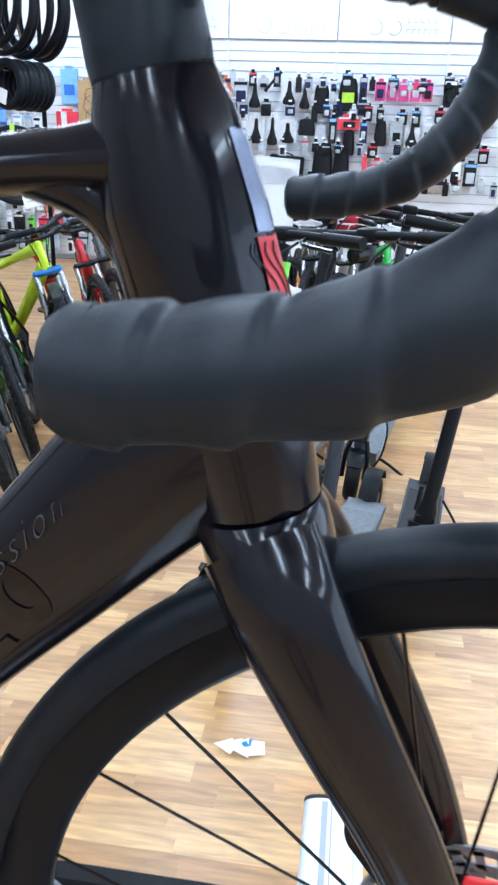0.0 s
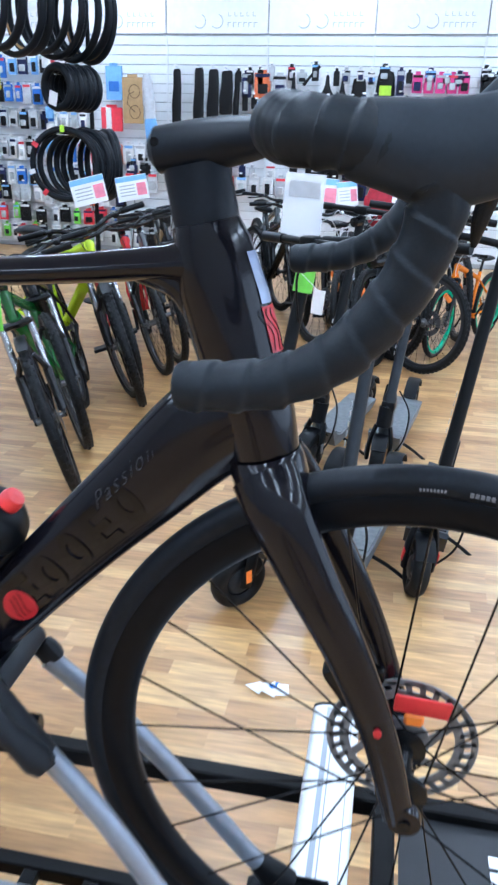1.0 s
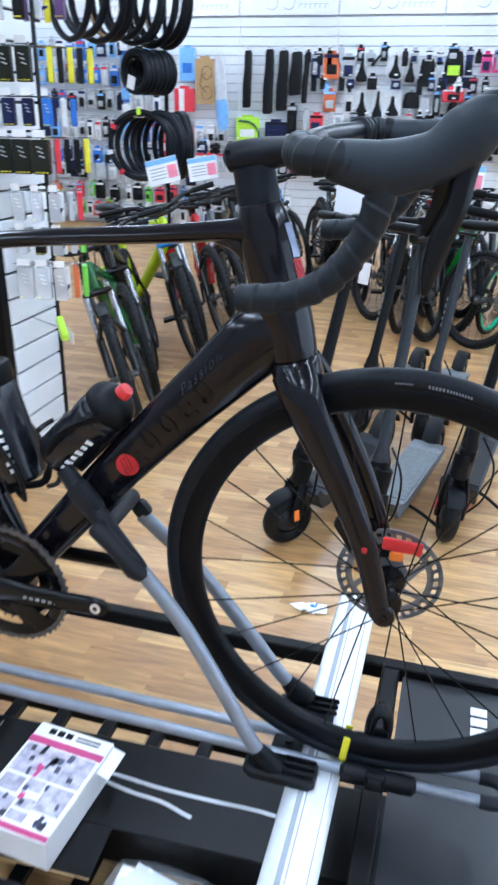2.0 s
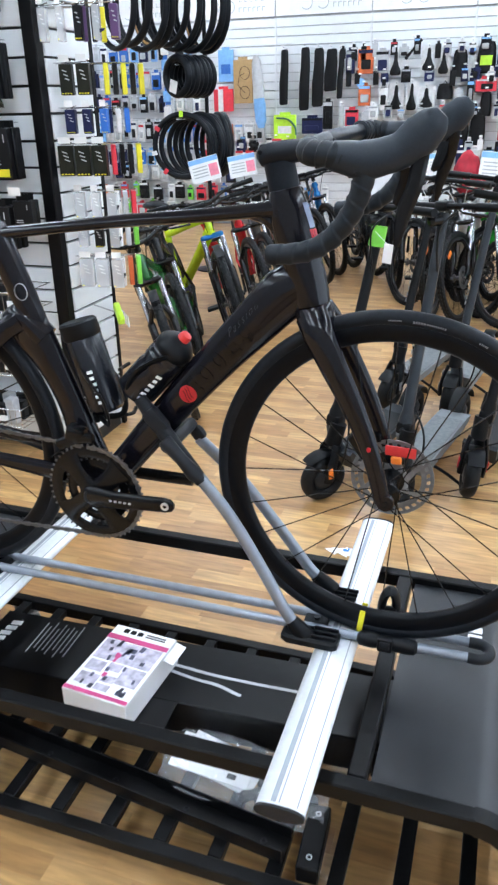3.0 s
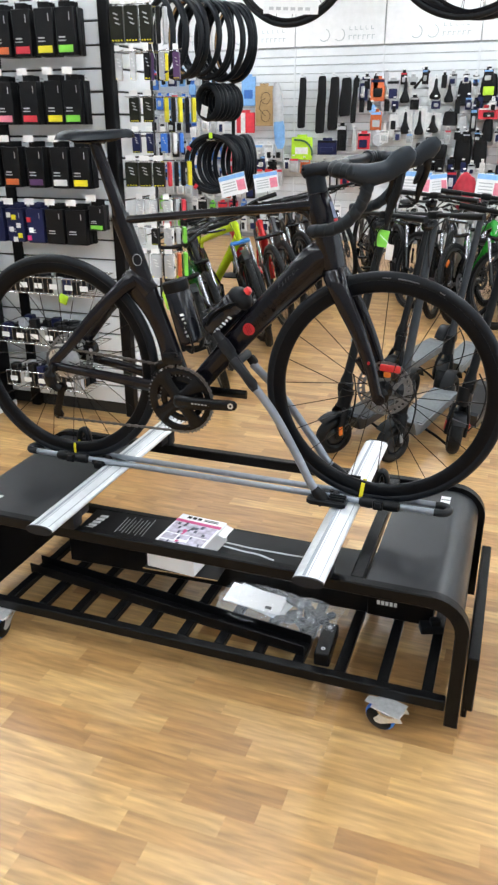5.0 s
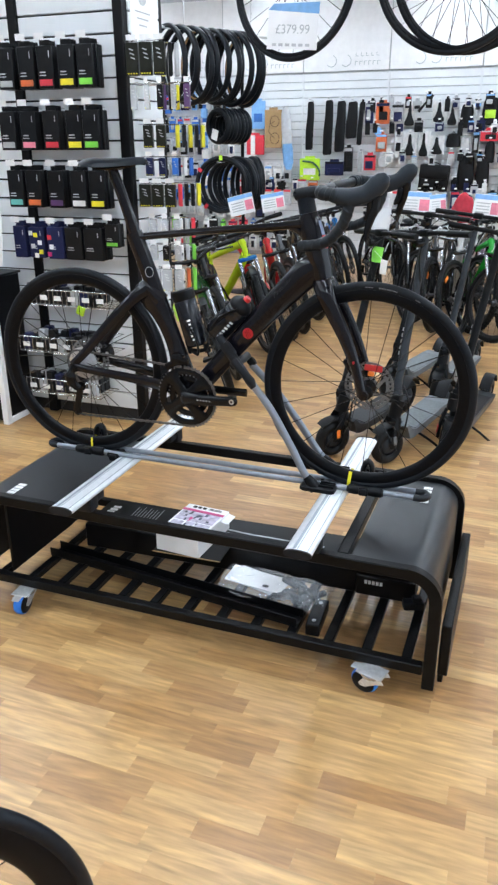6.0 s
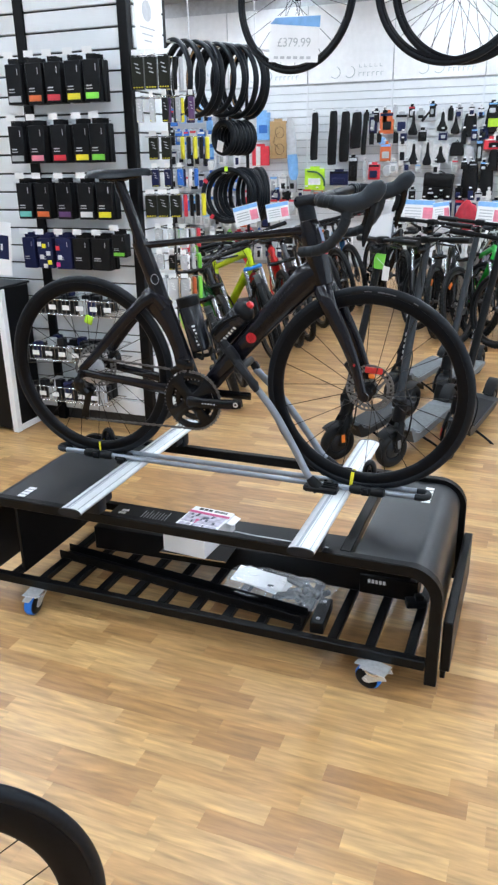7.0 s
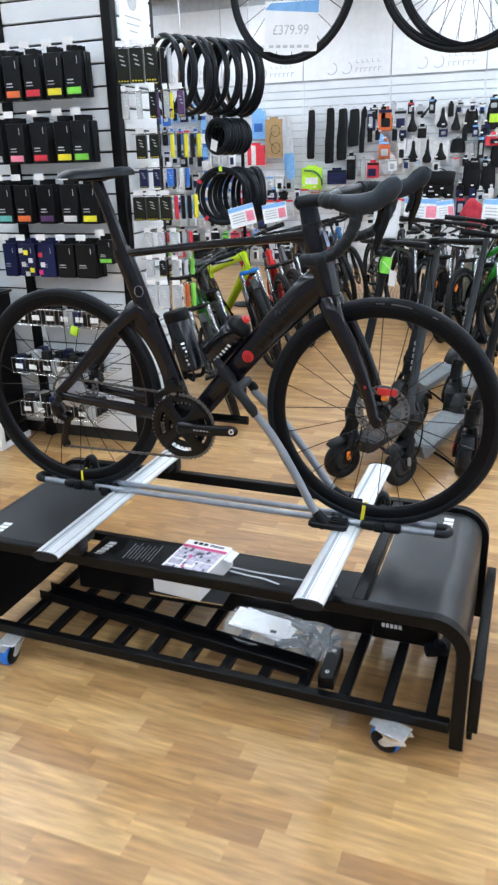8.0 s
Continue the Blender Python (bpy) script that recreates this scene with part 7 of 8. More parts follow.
    if clamp is not None:
        p = Vector((-0.045, 0, 0.33)).lerp(top, 0.9)
        bm = bmesh.new()
        sweep(bm, [p - Vector((-0.006, 0, 0.037)), p + Vector((-0.006, 0, 0.037))], 0.029, 16)
        part("colour_sleeve", bm, clamp, t, "bright green sleeve on the stem")
        bm = bmesh.new()
        box(bm, p + Vector((0.05, 0.07, -0.045)), (0.003, 0.036, 0.07), 0.0005)
        sweep(bm, [p + Vector((0.028, 0.0, 0.02)), p + Vector((0.05, 0.065, -0.012))], 0.0012, 5)
        part("hang_tag", bm, TICKET, t, "white hang tag")
    bm = bmesh.new()
    q0 = Vector((-0.045, 0, 0.33)).lerp(top, 0.3)
    for n in range(5):
        pq = q0 + (top - q0).normalized() * 0.03 * n
        box(bm, pq + Vector((0.002, -0.0258, 0)), (0.012, 0.002, 0.018), 0, Matrix.Rotation(radians(-tilt), 3, "Y"))
    part("name_mark", bm, INK["silver"], st)
    return t


scooter((-0.458, 1.43), -106, "black electric scooter with a bright green stem sleeve", SC_BLACK, SC_DARK, ORANGE, clamp=INK["green"], turn=-30, lean=-5.5)
scooter((-0.16, 1.42), -102, "grey electric scooter with a pale deck parked beside others", SC_DARK, SC_DECK, MID_GREY, turn=-26, lean=-2)
scooter((0.108, 1.63), -99, "black electric scooter with red front reflectors", SC_BLACK, SC_DARK, RED, tilt=9.0, turn=16, lean=-7)
scooter((-0.349, 2.5), -104, "dark electric scooter with a pale deck in the second row", SC_BLACK, SC_DECK, MID_GREY, turn=-10)
scooter((-0.05, 2.5), -100, "graphite electric scooter with a pale deck in the second row", SC_DARK, SC_DECK, MID_GREY, turn=6)


# ---------------------------------------------------------------- goods on the far wall
WY = 8.58
KW = 1.31


def far(x, z):
    """Shop-plan offsets of the end wall goods, laid out on a nearer plane and carried back to the wall."""
    return -0.036 + (x - 0.164) * KW, 1.311 + (z - 1.477) * KW


def wall_pack(x, z, w, h, colour, label, kind="card", d=0.03, y=WY, accent=None, back=None):
    if y == WY:
        (x, z), w, h, d = far(x, z), w * KW, h * KW, d * KW
    t = thing("wall_pack", label, "pack", (x, y, z), "goods on the end wall")
    bm = bmesh.new()
    if kind in ("card", "box"):
        box(bm, (0, d / 2, 0), (w, d, h), 0.004)
        box(bm, (0, d / 2, h / 2 + 0.015), (w * 0.5, 0.002, 0.032))
    elif kind == "long":
        sec = [(-0.5, 0.36), (-0.47, 0.48), (-0.1, 0.5), (0.2, 0.44), (0.46, 0.4), (0.5, 0.3)]
        sweep(bm, [(0.01 * math.sin(5 * u), d / 2, u * h) for u, q in sec], [(d * 0.5, q * w) for u, q in sec], 12, up=(0, 1, 0))
    elif kind == "saddle":
        sec = [(-0.5, 0.3), (-0.46, 0.48), (-0.32, 0.5), (-0.12, 0.3), (0.1, 0.17), (0.42, 0.13), (0.5, 0.07)]
        sweep(bm, [(0, d / 2, u * h) for u, q in sec], [(d * 0.6, q * w) for u, q in sec], 14, up=(0, 1, 0))
    elif kind == "bag":
        sec = [(-0.5, 0.42), (-0.46, 0.5), (-0.1, 0.5), (0.3, 0.44), (0.47, 0.36), (0.5, 0.2)]
        sweep(bm, [(0, d, u * h) for u, q in sec], [(d * (0.9 if abs(u) < 0.49 else 0.5), q * w) for u, q in sec], 16, up=(0, 1, 0))
        sweep(bm, [(-0.12 * w, d * 0.4, h * 0.5), (0, d * 0.3, h * 0.6), (0.12 * w, d * 0.4, h * 0.5)], 0.006, 6)
    elif kind == "boxy":
        box(bm, (0, d, 0), (w, d * 2, h), 0.025, Matrix.Rotation(radians(4), 3, "Y"), 2)
        box(bm, (0, -d * 0.06, h * 0.22), (w * 0.98, d * 0.3, h * 0.5), 0.015, Matrix.Rotation(radians(4), 3, "Y"), 2)
        sweep(bm, [(-0.2 * w, d * 0.4, h * 0.5), (0, d * 0.2, h * 0.58), (0.2 * w, d * 0.4, h * 0.5)], 0.008, 6)
    elif kind == "round":
        lathe(bm, [(0.0, 0), (w * 0.46, 0.002), (w * 0.5, 0.01), (w * 0.5, d), (0.0, d)], 28)
    elif kind == "tool":
        sweep(bm, [(-w * 0.4, 0, -h * 0.45), (-w * 0.1, 0, -h * 0.1), (w * 0.25, 0, h * 0.3), (w * 0.45, 0, h * 0.48)], [0.02, 0.014, 0.012, 0.018], 8)
    body = part("pack_body", bm, INK[colour], t)
    if kind == "card" and w > 0.07:
        # bulging blister with the goods showing through, and a printed head
        seed = int(abs(x * 971 + z * 613))
        bm = bmesh.new()
        box(bm, (w * 0.04 * (seed % 3 - 1), -0.008, -h * (0.08 + 0.02 * (seed % 4))), (w * (0.5 + 0.06 * (seed % 4)), 0.018, h * (0.34 + 0.05 * (seed % 5))), min(0.008, w * 0.08))
        part("blister", bm, INK[("black", "grey", "black", "silver", "navy", "black", "grey")[seed % 7]], body)
        bm = bmesh.new()
        box(bm, (0, -0.0008, h * 0.4), (w * 0.92, 0.002, h * 0.13))
        part("printed_head", bm, INK[("silver", "grey", "white", "red", "black", "navy", "sky")[seed % 7]], body)
    elif kind in ("bag", "round", "box") and accent:
        bm = bmesh.new()
        box(bm, (0, -0.001 - (0.0 if kind != "bag" else d * 0.1), -h * 0.1), (w * 0.62, 0.003, h * 0.3), 0.0)
        part("printed_panel", bm, INK[accent], body)
    if kind == "saddle":
        bm = bmesh.new()
        box(bm, (0, d + 0.014, 0.01), (w * 1.25, 0.006, h * 1.12), 0.002)
        part("backing_card", bm, INK["white"], t)
    bm = bmesh.new()
    sweep(bm, [(0, (back or WALL_Y) - y, h / 2 + 0.02), (0, 0.0, h / 2 + 0.02), (0, -0.03, h / 2 + 0.035)], 0.003, 6)
    part("peg", bm, PEG, t)
    bm = bmesh.new()
    box(bm, (0, -0.035, h / 2 + 0.04), (0.036, 0.002, 0.018))
    part("price_ticket", bm, TICKET, t)
    return t


GOODS = [
    ("black", -1.86, 1.84, 0.085, 0.47, "long", None, "black plastic mudguard"),
    ("black", -1.66, 1.82, 0.10, 0.53, "long", None, "black plastic mudguard"),
    ("black", -1.53, 1.83, 0.11, 0.49, "long", None, "black plastic mudguard set"),
    ("black", -1.41, 1.89, 0.12, 0.35, "long", None, "broad black plastic mudguard"),
    ("black", -1.32, 1.85, 0.055, 0.40, "long", None, "narrow black mudguard"),
    ("navy", -1.23, 1.95, 0.08, 0.19, "card", "silver", "dark blue carded accessory"),
    ("orange", -1.09, 1.95, 0.14, 0.2, "card", "silver", "orange carded accessory with a clear blister"),
    ("silver", -0.94, 1.94, 0.12, 0.18, "card", "black", "silver carded accessory"),
    ("black", -0.82, 1.93, 0.1, 0.2, "saddle", None, "black saddle on a white card"),
    ("black", -0.67, 2.03, 0.16, 0.16, "tool", None, "black hand pump hung aslant"),
    ("black", -0.53, 1.95, 0.11, 0.18, "saddle", None, "black saddle on a white card"),
    ("black", -0.40, 1.93, 0.09, 0.2, "saddle", None, "narrow black saddle on a white card"),
    ("black", -0.26, 1.91, 0.13, 0.22, "bag", None, "black saddle bag"),
    ("grey", -0.16, 1.93, 0.06, 0.2, "card", "black", "grey carded strap"),
    ("black", -0.04, 1.95, 0.16, 0.25, "bag", "lime", "black pannier with a lime edge"),
    ("navy", 0.08, 1.97, 0.06, 0.22, "card", "silver", "navy carded accessory"),
    ("sky", -1.13, 1.78, 0.08, 0.08, "round", None, "small round blue pack"),
    ("orange", -1.09, 1.67, 0.11, 0.17, "card", "silver", "red and orange carded accessory"),
    ("white", -0.91, 1.66, 0.08, 0.24, "card", "black", "white bottle pack"),
    ("black", -0.80, 1.65, 0.11, 0.2, "saddle", None, "black saddle on a white card"),
    ("black", -0.66, 1.65, 0.09, 0.22, "saddle", None, "black split saddle on a white card"),
    ("black", -0.53, 1.64, 0.12, 0.16, "saddle", None, "black saddle on a white card"),
    ("black", -0.37, 1.69, 0.14, 0.13, "bag", None, "black handlebar bag"),
    ("silver", -0.25, 1.63, 0.1, 0.17, "bag", None, "grey folded bag"),
    ("black", -0.15, 1.67, 0.06, 0.2, "card", "silver", "black carded strap"),
    ("red", -0.02, 1.73, 0.18, 0.1, "card", None, "red carded child seat part"),
    ("black", -0.01, 1.58, 0.1, 0.2, "bag", None, "black bag below the red card"),
    ("navy", 0.11, 1.66, 0.06, 0.16, "card", None, "navy carded accessory"),
    ("black", -1.43, 1.51, 0.09, 0.24, "card", None, "black boxed accessory"),
    ("grey", -1.3, 1.49, 0.045, 0.2, "card", "black", "grey and black carded tool"),
    ("red", -1.2, 1.48, 0.12, 0.15, "card", "silver", "red carded lock"),
    ("silver", -1.06, 1.49, 0.11, 0.12, "round", None, "round silver pack"),
    ("navy", -1.58, 1.42, 0.2, 0.14, "card", None, "dark navy soft pack"),
    ("red", 0.14, 1.38, 0.04, 0.19, "card", None, "red hand tool"),
    ("black", -0.06, 1.38, 0.14, 0.28, "bag", None, "black cycling bag"),
    ("navy", 0.09, 1.84, 0.11, 0.1, "card", "silver", "dark carded accessory"),
    ("black", -0.53, 1.33, 0.3, 0.27, "boxy", None, "wide black pannier bag"),
    ("black", -0.22, 1.40, 0.17, 0.36, "bag", None, "black and grey rucksack"),
]
for c, x, z, w, h, kind, acc, lab in GOODS:
    wall_pack(x, z, w, h, c, lab + " hung on the end wall", kind, accent=acc)
# larger boxes and a drink bladder beside the mudguards
wall_pack(-3.217, 1.755, 0.247, 0.494, "brown", "brown card box printed with a bicycle outline", "box", y=8.57)
wall_pack(-3.45, 1.94, 0.2, 0.36, "sky", "light blue boxed accessory hung on the end wall", "box", y=8.6, accent="blue")
rb = wall_pack(-3.477, 1.547, 0.26, 0.26, "red", "red box with a white stripe hung on the end wall", "box", y=8.55)
bm = bmesh.new()
box(bm, (-0.03, -0.012, 0), (0.06, 0.03, 0.255), 0.002)
part("white_stripe", bm, INK["white"], rb)
# bicycle outline on the brown box
bo = thing("printed_outline", "black bicycle outline printed on the brown card box", "print", (-3.217, 8.5665, 1.755))
bo.scale = (1.3, 1, 1.3)
for cz in (0.075, -0.095):
    bm = bmesh.new()
    sweep(bm, [(0.02 + 0.05 * math.cos(a), 0, cz + 0.055 * math.sin(a)) for a in np.linspace(0, 2 * math.pi, 24, endpoint=False)], 0.0022, 5, closed=True)
    part("ring", bm, INK["black"], bo)
bm = bmesh.new()
sweep(bm, [(0.02, 0, -0.095), (-0.05, 0, -0.03), (-0.035, 0, 0.05), (0.02, 0, 0.075)], 0.0025, 5)
part("frame_line", bm, INK["black"], bo)
for k in range(5):
    wall_pack(0.22 + 0.095 * k, 1.98, 0.082, 0.14, "magenta", "magenta carded packs hung on the end wall", accent="white" if k == 0 else None)
for k, (c, kd) in enumerate((("black", "bag"), ("grey", "card"), ("black", "saddle"), ("silver", "card"), ("black", "bag"), ("navy", "card"), ("black", "long"))):
    wall_pack(0.25 + 0.13 * k, 1.66, 0.1, 0.2, c, f"{c} packed cycling accessory hung on the end wall", kd)
    wall_pack(0.24 + 0.13 * k, 1.36, 0.1, 0.18, ("red", "black", "silver", "black", "navy", "white", "black")[k], "small carded cycling accessory hung on the end wall", "card", accent="silver")
    wall_pack(0.78 + 0.13 * k, 1.97, 0.1, 0.2, ("black", "silver", "black", "grey", "black", "navy", "red")[k], "carded cycling accessory hung high on the end wall", "card", accent="white")
# lime green boxed lock
gb = wall_pack(-1.85, 1.41, 0.22, 0.22, "lime", "bright green curved lock pack hung on the end wall", "box", accent="white")
bm = bmesh.new()
sweep(bm, curve_pts([(-0.1, -0.012, 0.11), (0.05, -0.015, 0.09), (0.14, -0.014, 0.0), (0.15, -0.012, -0.09)], 5), 0.012, 8)
part("lock_cable", bm, INK["darkgreen"], gb)
# pale cloth with a blue foot
cl = thing("cloth_pack", "pale grey and blue drink bladder hung on the end wall", "pack", (-2.983, 8.38, 1.625))
cl.scale = (1.3, 1.3, 1.3)
bm = bmesh.new()
sec = [(-0.05, 0.05), (0.1, 0.055), (0.25, 0.045), (0.31, 0.025)]
sweep(bm, [(0.02 - 0.08 * u, 0.02, u) for u, q in sec], [(0.02, q) for u, q in sec], 12, up=(0, 1, 0))
part("upper_bag", bm, INK["silver"], cl)
bm = bmesh.new()
sec = [(-0.31, 0.03), (-0.25, 0.055), (-0.1, 0.06), (-0.05, 0.05)]
sweep(bm, [(0.02 - 0.08 * u, 0.02, u) for u, q in sec], [(0.02, q) for u, q in sec], 12, up=(0, 1, 0))
part("lower_bag", bm, INK["sky"], cl)
bm = bmesh.new()
sweep(bm, [(-0.1, 0.28, 0.33), (-0.005, 0.0, 0.31)], 0.003, 6)
part("peg", bm, PEG, cl)

# densely hung small goods at the far left of the end wall
wr = random.Random(11)
x = -4.5
COLS = ("sky", "blue", "silver", "black", "navy", "white", "black", "silver", "white", "navy", "white", "blue", "silver")
for z, hh in ((2.08, 0.16), (1.86, 0.16), (1.63, 0.16), (1.38, 0.17), (1.14, 0.16)):
    x = -4.45
    while x < -2.72:
        w = wr.choice((0.06, 0.075, 0.09))
        wall_pack(x, z + wr.uniform(-0.02, 0.02), w, hh * wr.uniform(0.8, 1.05), wr.choice(COLS), "small carded spare part hung on the end wall", "card", accent=wr.choice((None, "white", "black", "silver")))
        x += w + 0.025
for z in (1.36, 1.12):
    for x in np.arange(-2.65, -2.0, 0.11):
        wall_pack(x, z, 0.085, 0.17, wr.choice(("red", "orange", "white", "black", "silver")), "small carded light or bell hung on the end wall", "card", accent=wr.choice(("white", "black", None)))
for x in np.arange(-1.5, 0.2, 0.12):
    wall_pack(x, 1.12, 0.09, 0.17, wr.choice(("black", "silver", "navy", "red", "white")), "small carded accessory hung low on the end wall", "card", accent=wr.choice(("white", "silver", None)))
for z, lo, hi in ((2.03, -1.3, 1.3), (1.8, -1.24, 1.4), (1.52, -1.0, 1.4), (1.24, -1.6, 1.4)):
    x = lo
    while x < hi:
        w = wr.choice((0.05, 0.06, 0.07, 0.085))
        wall_pack(x, z + wr.uniform(-0.025, 0.025), w, wr.uniform(0.08, 0.13), wr.choice(("black", "grey", "silver", "black", "navy", "white", "black")), "small carded spare part hung on the end wall", "card", d=0.012)
        x += w + wr.choice((0.03, 0.05, 0.12))
LOW = ("red", "orange", "white", "black", "silver", "blue", "black", "grey", "navy", "white", "green")
for z, lo, hi in ((0.98, -4.4, -2.3), (0.8, -4.4, -1.4), (0.62, -4.4, -1.4), (1.24, -2.3, -1.75)):
    x = lo
    while x < hi:
        w = wr.choice((0.06, 0.08, 0.1))
        wall_pack(x, z + wr.uniform(-0.02, 0.02), w, wr.uniform(0.12, 0.16), wr.choice(LOW), "small boxed or carded part hung low on the end wall", "card", accent=None)
        x += w + wr.choice((0.02, 0.03, 0.06))
strip = thing("clip_strip", "tall blue hanging strip of small clear packs", "display strip", (-4.26, 8.58, 0.945))
strip.scale = (1.3, 1.3, 1.3)
bm = bmesh.new()
box(bm, (0, 0, 0.5), (0.06, 0.006, 1.0), 0.002)
part("strip", bm, INK["blue"], strip)
for k in range(7):
    bm = bmesh.new()
    box(bm, (0.0, -0.02, 0.09 + 0.14 * k), (0.075, 0.03, 0.1), 0.006)
    part("blister", bm, INK["sky"] if k % 2 else INK["white"], strip)
bm = bmesh.new()
sweep(bm, [(0.2, 0.12, 1.02), (0, 0, 1.02), (0, 0, 0.98)], 0.003, 6)
part("peg", bm, PEG, strip)

# ---------------------------------------------------------------- hanging tyres
n_row = Vector((0.5, 0.87, 0)).normalized()
TAN = material("tan_sidewall", (0.32, 0.17, 0.05), 0.6, vary=0.1)
bar_t = thing("tyre_bracket", "steel bracket arm carrying a row of tyres", "bracket", (-2.72, 5.45, 2.567))
bm = bmesh.new()
rod(bm, n_row * -0.68, n_row * 0.75, 0.012, 10)
rod(bm, n_row * -0.42 + Vector((0.0, 0, -0.001)), n_row * -0.42 + Vector((0, 0, 1.033)), 0.008, 8)
rod(bm, n_row * 0.4, n_row * 0.4 + Vector((0, 0, 1.033)), 0.008, 8)
part("arm", bm, STEEL, bar_t)
for k in range(10):
    c = Vector((-2.72, 5.45, 2.30)) + n_row * (-0.62 + (0.125 * k if k < 4 else 0.5 + 0.088 * (k - 4)))
    rr = (0.35, 0.335, 0.35, 0.34, 0.33, 0.345, 0.335, 0.35, 0.34, 0.35)[k]
    c.z = 2.575 - rr + 0.028
    t = thing("bicycle_tyre", "black bicycle tyre hanging in a row on the bracket" if k < 9 else "black bicycle tyre with tan side wall hanging on the bracket", "tyre", tuple(c), "hanging tyres", rot=(0, 0, math.degrees(math.atan2(n_row.y, n_row.x)) - 90 + (k % 3 - 1) * 5))
    w = (0.024, 0.029, 0.026, 0.03, 0.025)[k % 5]
    bm = bmesh.new()
    lathe(bm, [(rr - w + w * math.cos(a), w * 1.1 * math.sin(a)) for a in np.linspace(-2.2, 2.2, 11)] + [(rr - w * 1.3 + w * 0.6 * math.cos(a), w * 0.8 * math.sin(a)) for a in np.linspace(2.0, -2.0, 7)], 56, closed=True)
    part("tyre_carcass", bm, RUBBER, t)
    if k in (3, 9):
        bm = bmesh.new()
        lathe(bm, [(rr - w * 1.75, -w * 0.98), (rr - w * 1.2, -w * 1.12), (rr - w * 1.15, -w * 1.16), (rr - w * 1.8, -w * 1.02)], 56, closed=True)
        part("side_wall", bm, TAN, t, "tan coloured side wall")

# folded tyres and inner tubes hung below them
coil = thing("tube_coil", "bundled black inner tubes with a white tag on a peg", "inner tubes", (-2.65, 5.5, 1.725), rot=(0, 0, -24))
for k in range(7):
    bm = bmesh.new()
    y = -0.15 + 0.05 * k
    lathe(bm, [(0.145 + 0.03 * math.cos(a) - 0.005 * (k % 2), y + 0.03 * math.sin(a)) for a in np.linspace(0, 2 * math.pi, 10, endpoint=False)], 32, closed=True)
    part("tube", bm, RUBBER, coil)
bm = bmesh.new()
box(bm, (-0.02, -0.185, -0.08), (0.09, 0.004, 0.1), 0.001, Matrix.Rotation(0.3, 3, "Y"))
part("hang_tag", bm, TICKET, coil)
bm = bmesh.new()
rod(bm, (0, -0.17, 0.09), (0.02, 0.25, 0.09), 0.006, 8)
part("peg", bm, PEG, coil)
pole = thing("display_pole", "black upright pole with pegs for tyres", "display pole", (-2.6, 5.75, 0))
bm = bmesh.new()
rod(bm, (0, 0, 0.0), (0, 0, 2.6), 0.018, 12)
lathe(bm, [(0.0, 0.0), (0.16, 0.0), (0.16, 0.012), (0.03, 0.03), (0.0, 0.03)], 28, Matrix.Rotation(radians(90), 4, "X"))
part("pole_body", bm, POST, pole)
for k in range(10):
    t = thing("bicycle_tyre", "black folded tyre hanging on a low peg", "tyre", (-2.63 + 0.026 * k, 5.22 + 0.042 * k, 1.17 - 0.004 * (k % 3)), "tyres on the low peg", rot=(0, 3 * (k % 3 - 1), 6 - 7 * k + 4 * (k % 2)))
    R, w = 0.28 - 0.009 * (k % 4), 0.024
    bm = bmesh.new()
    lathe(bm, [(R - w + w * math.cos(a), w * math.sin(a)) for a in np.linspace(0, 2 * math.pi, 10, endpoint=False)], 48, closed=True)
    part("tyre_carcass", bm, RUBBER, t)
    if k == 0:
        for a, c in ((2.5, "red"), (4.0, "red"), (1.5, "lime"), (3.3, "white")):
            bm = bmesh.new()
            box(bm, ((R - 0.02) * math.cos(a), -0.03, (R - 0.02) * math.sin(a)), (0.05, 0.006, 0.035), 0.003, Matrix.Rotation(-a, 3, "Y"))
            part("label_band", bm, INK[c], t)
bm = bmesh.new()
rod(bm, (-0.02, -0.65, 1.39), (0, 0, 1.39), 0.008, 8)
part("peg", bm, PEG, pole)

# ---------------------------------------------------------------- wheels hung from the ceiling
def hung_wheel(c, ang, deep, label, two=False):
    t = thing("bicycle_wheel", label, "bicycle wheel", c, "hung wheels", rot=(0, 0, ang))
    T0 = Matrix()
    bm = bmesh.new()
    lathe(bm, [(0.3255 + 0.0135 * math.cos(a), 0.0135 * math.sin(a)) for a in np.linspace(-2.35, 2.35, 11)], 96, closed=True)
    part("tyre", bm, RUBBER, t)
    ri = 0.313 - deep
    bm = bmesh.new()
    lathe(bm, [(0.317, -0.0105), (0.313, -0.0125), (ri + 0.012, -0.0115), (ri, -0.004), (ri, 0.004), (ri + 0.012, 0.0115), (0.313, 0.0125), (0.317, 0.0105)], 96, closed=True)
    part("rim", bm, RIM, t)
    bm = bmesh.new()
    spoke_set(bm, Vector((0, 0, 0)), 24, 0.021, ri + 0.003, 0.028, r=0.0012)
    part("spokes", bm, ALLOY_BLACK, t)
    bm = bmesh.new()
    lathe(bm, [(0.006, -0.055), (0.012, -0.05), (0.012, -0.036), (0.026, -0.03), (0.013, -0.02), (0.013, 0.02), (0.026, 0.03), (0.02, 0.045), (0.008, 0.055)], 24)
    part("hub", bm, ALLOY_BLACK, t)
    bm = bmesh.new()
    sweep(bm, curve_pts([(0.0, 0.0, 3.58 - c[2]), (0, 0, 0.5), (0.0, 0.0, 0.37), (0.02, 0, 0.345), (0.0, 0, 0.285), (-0.02, 0, 0.3)], 4), 0.0035, 6)
    part("hook", bm, STEEL, t)
    return t


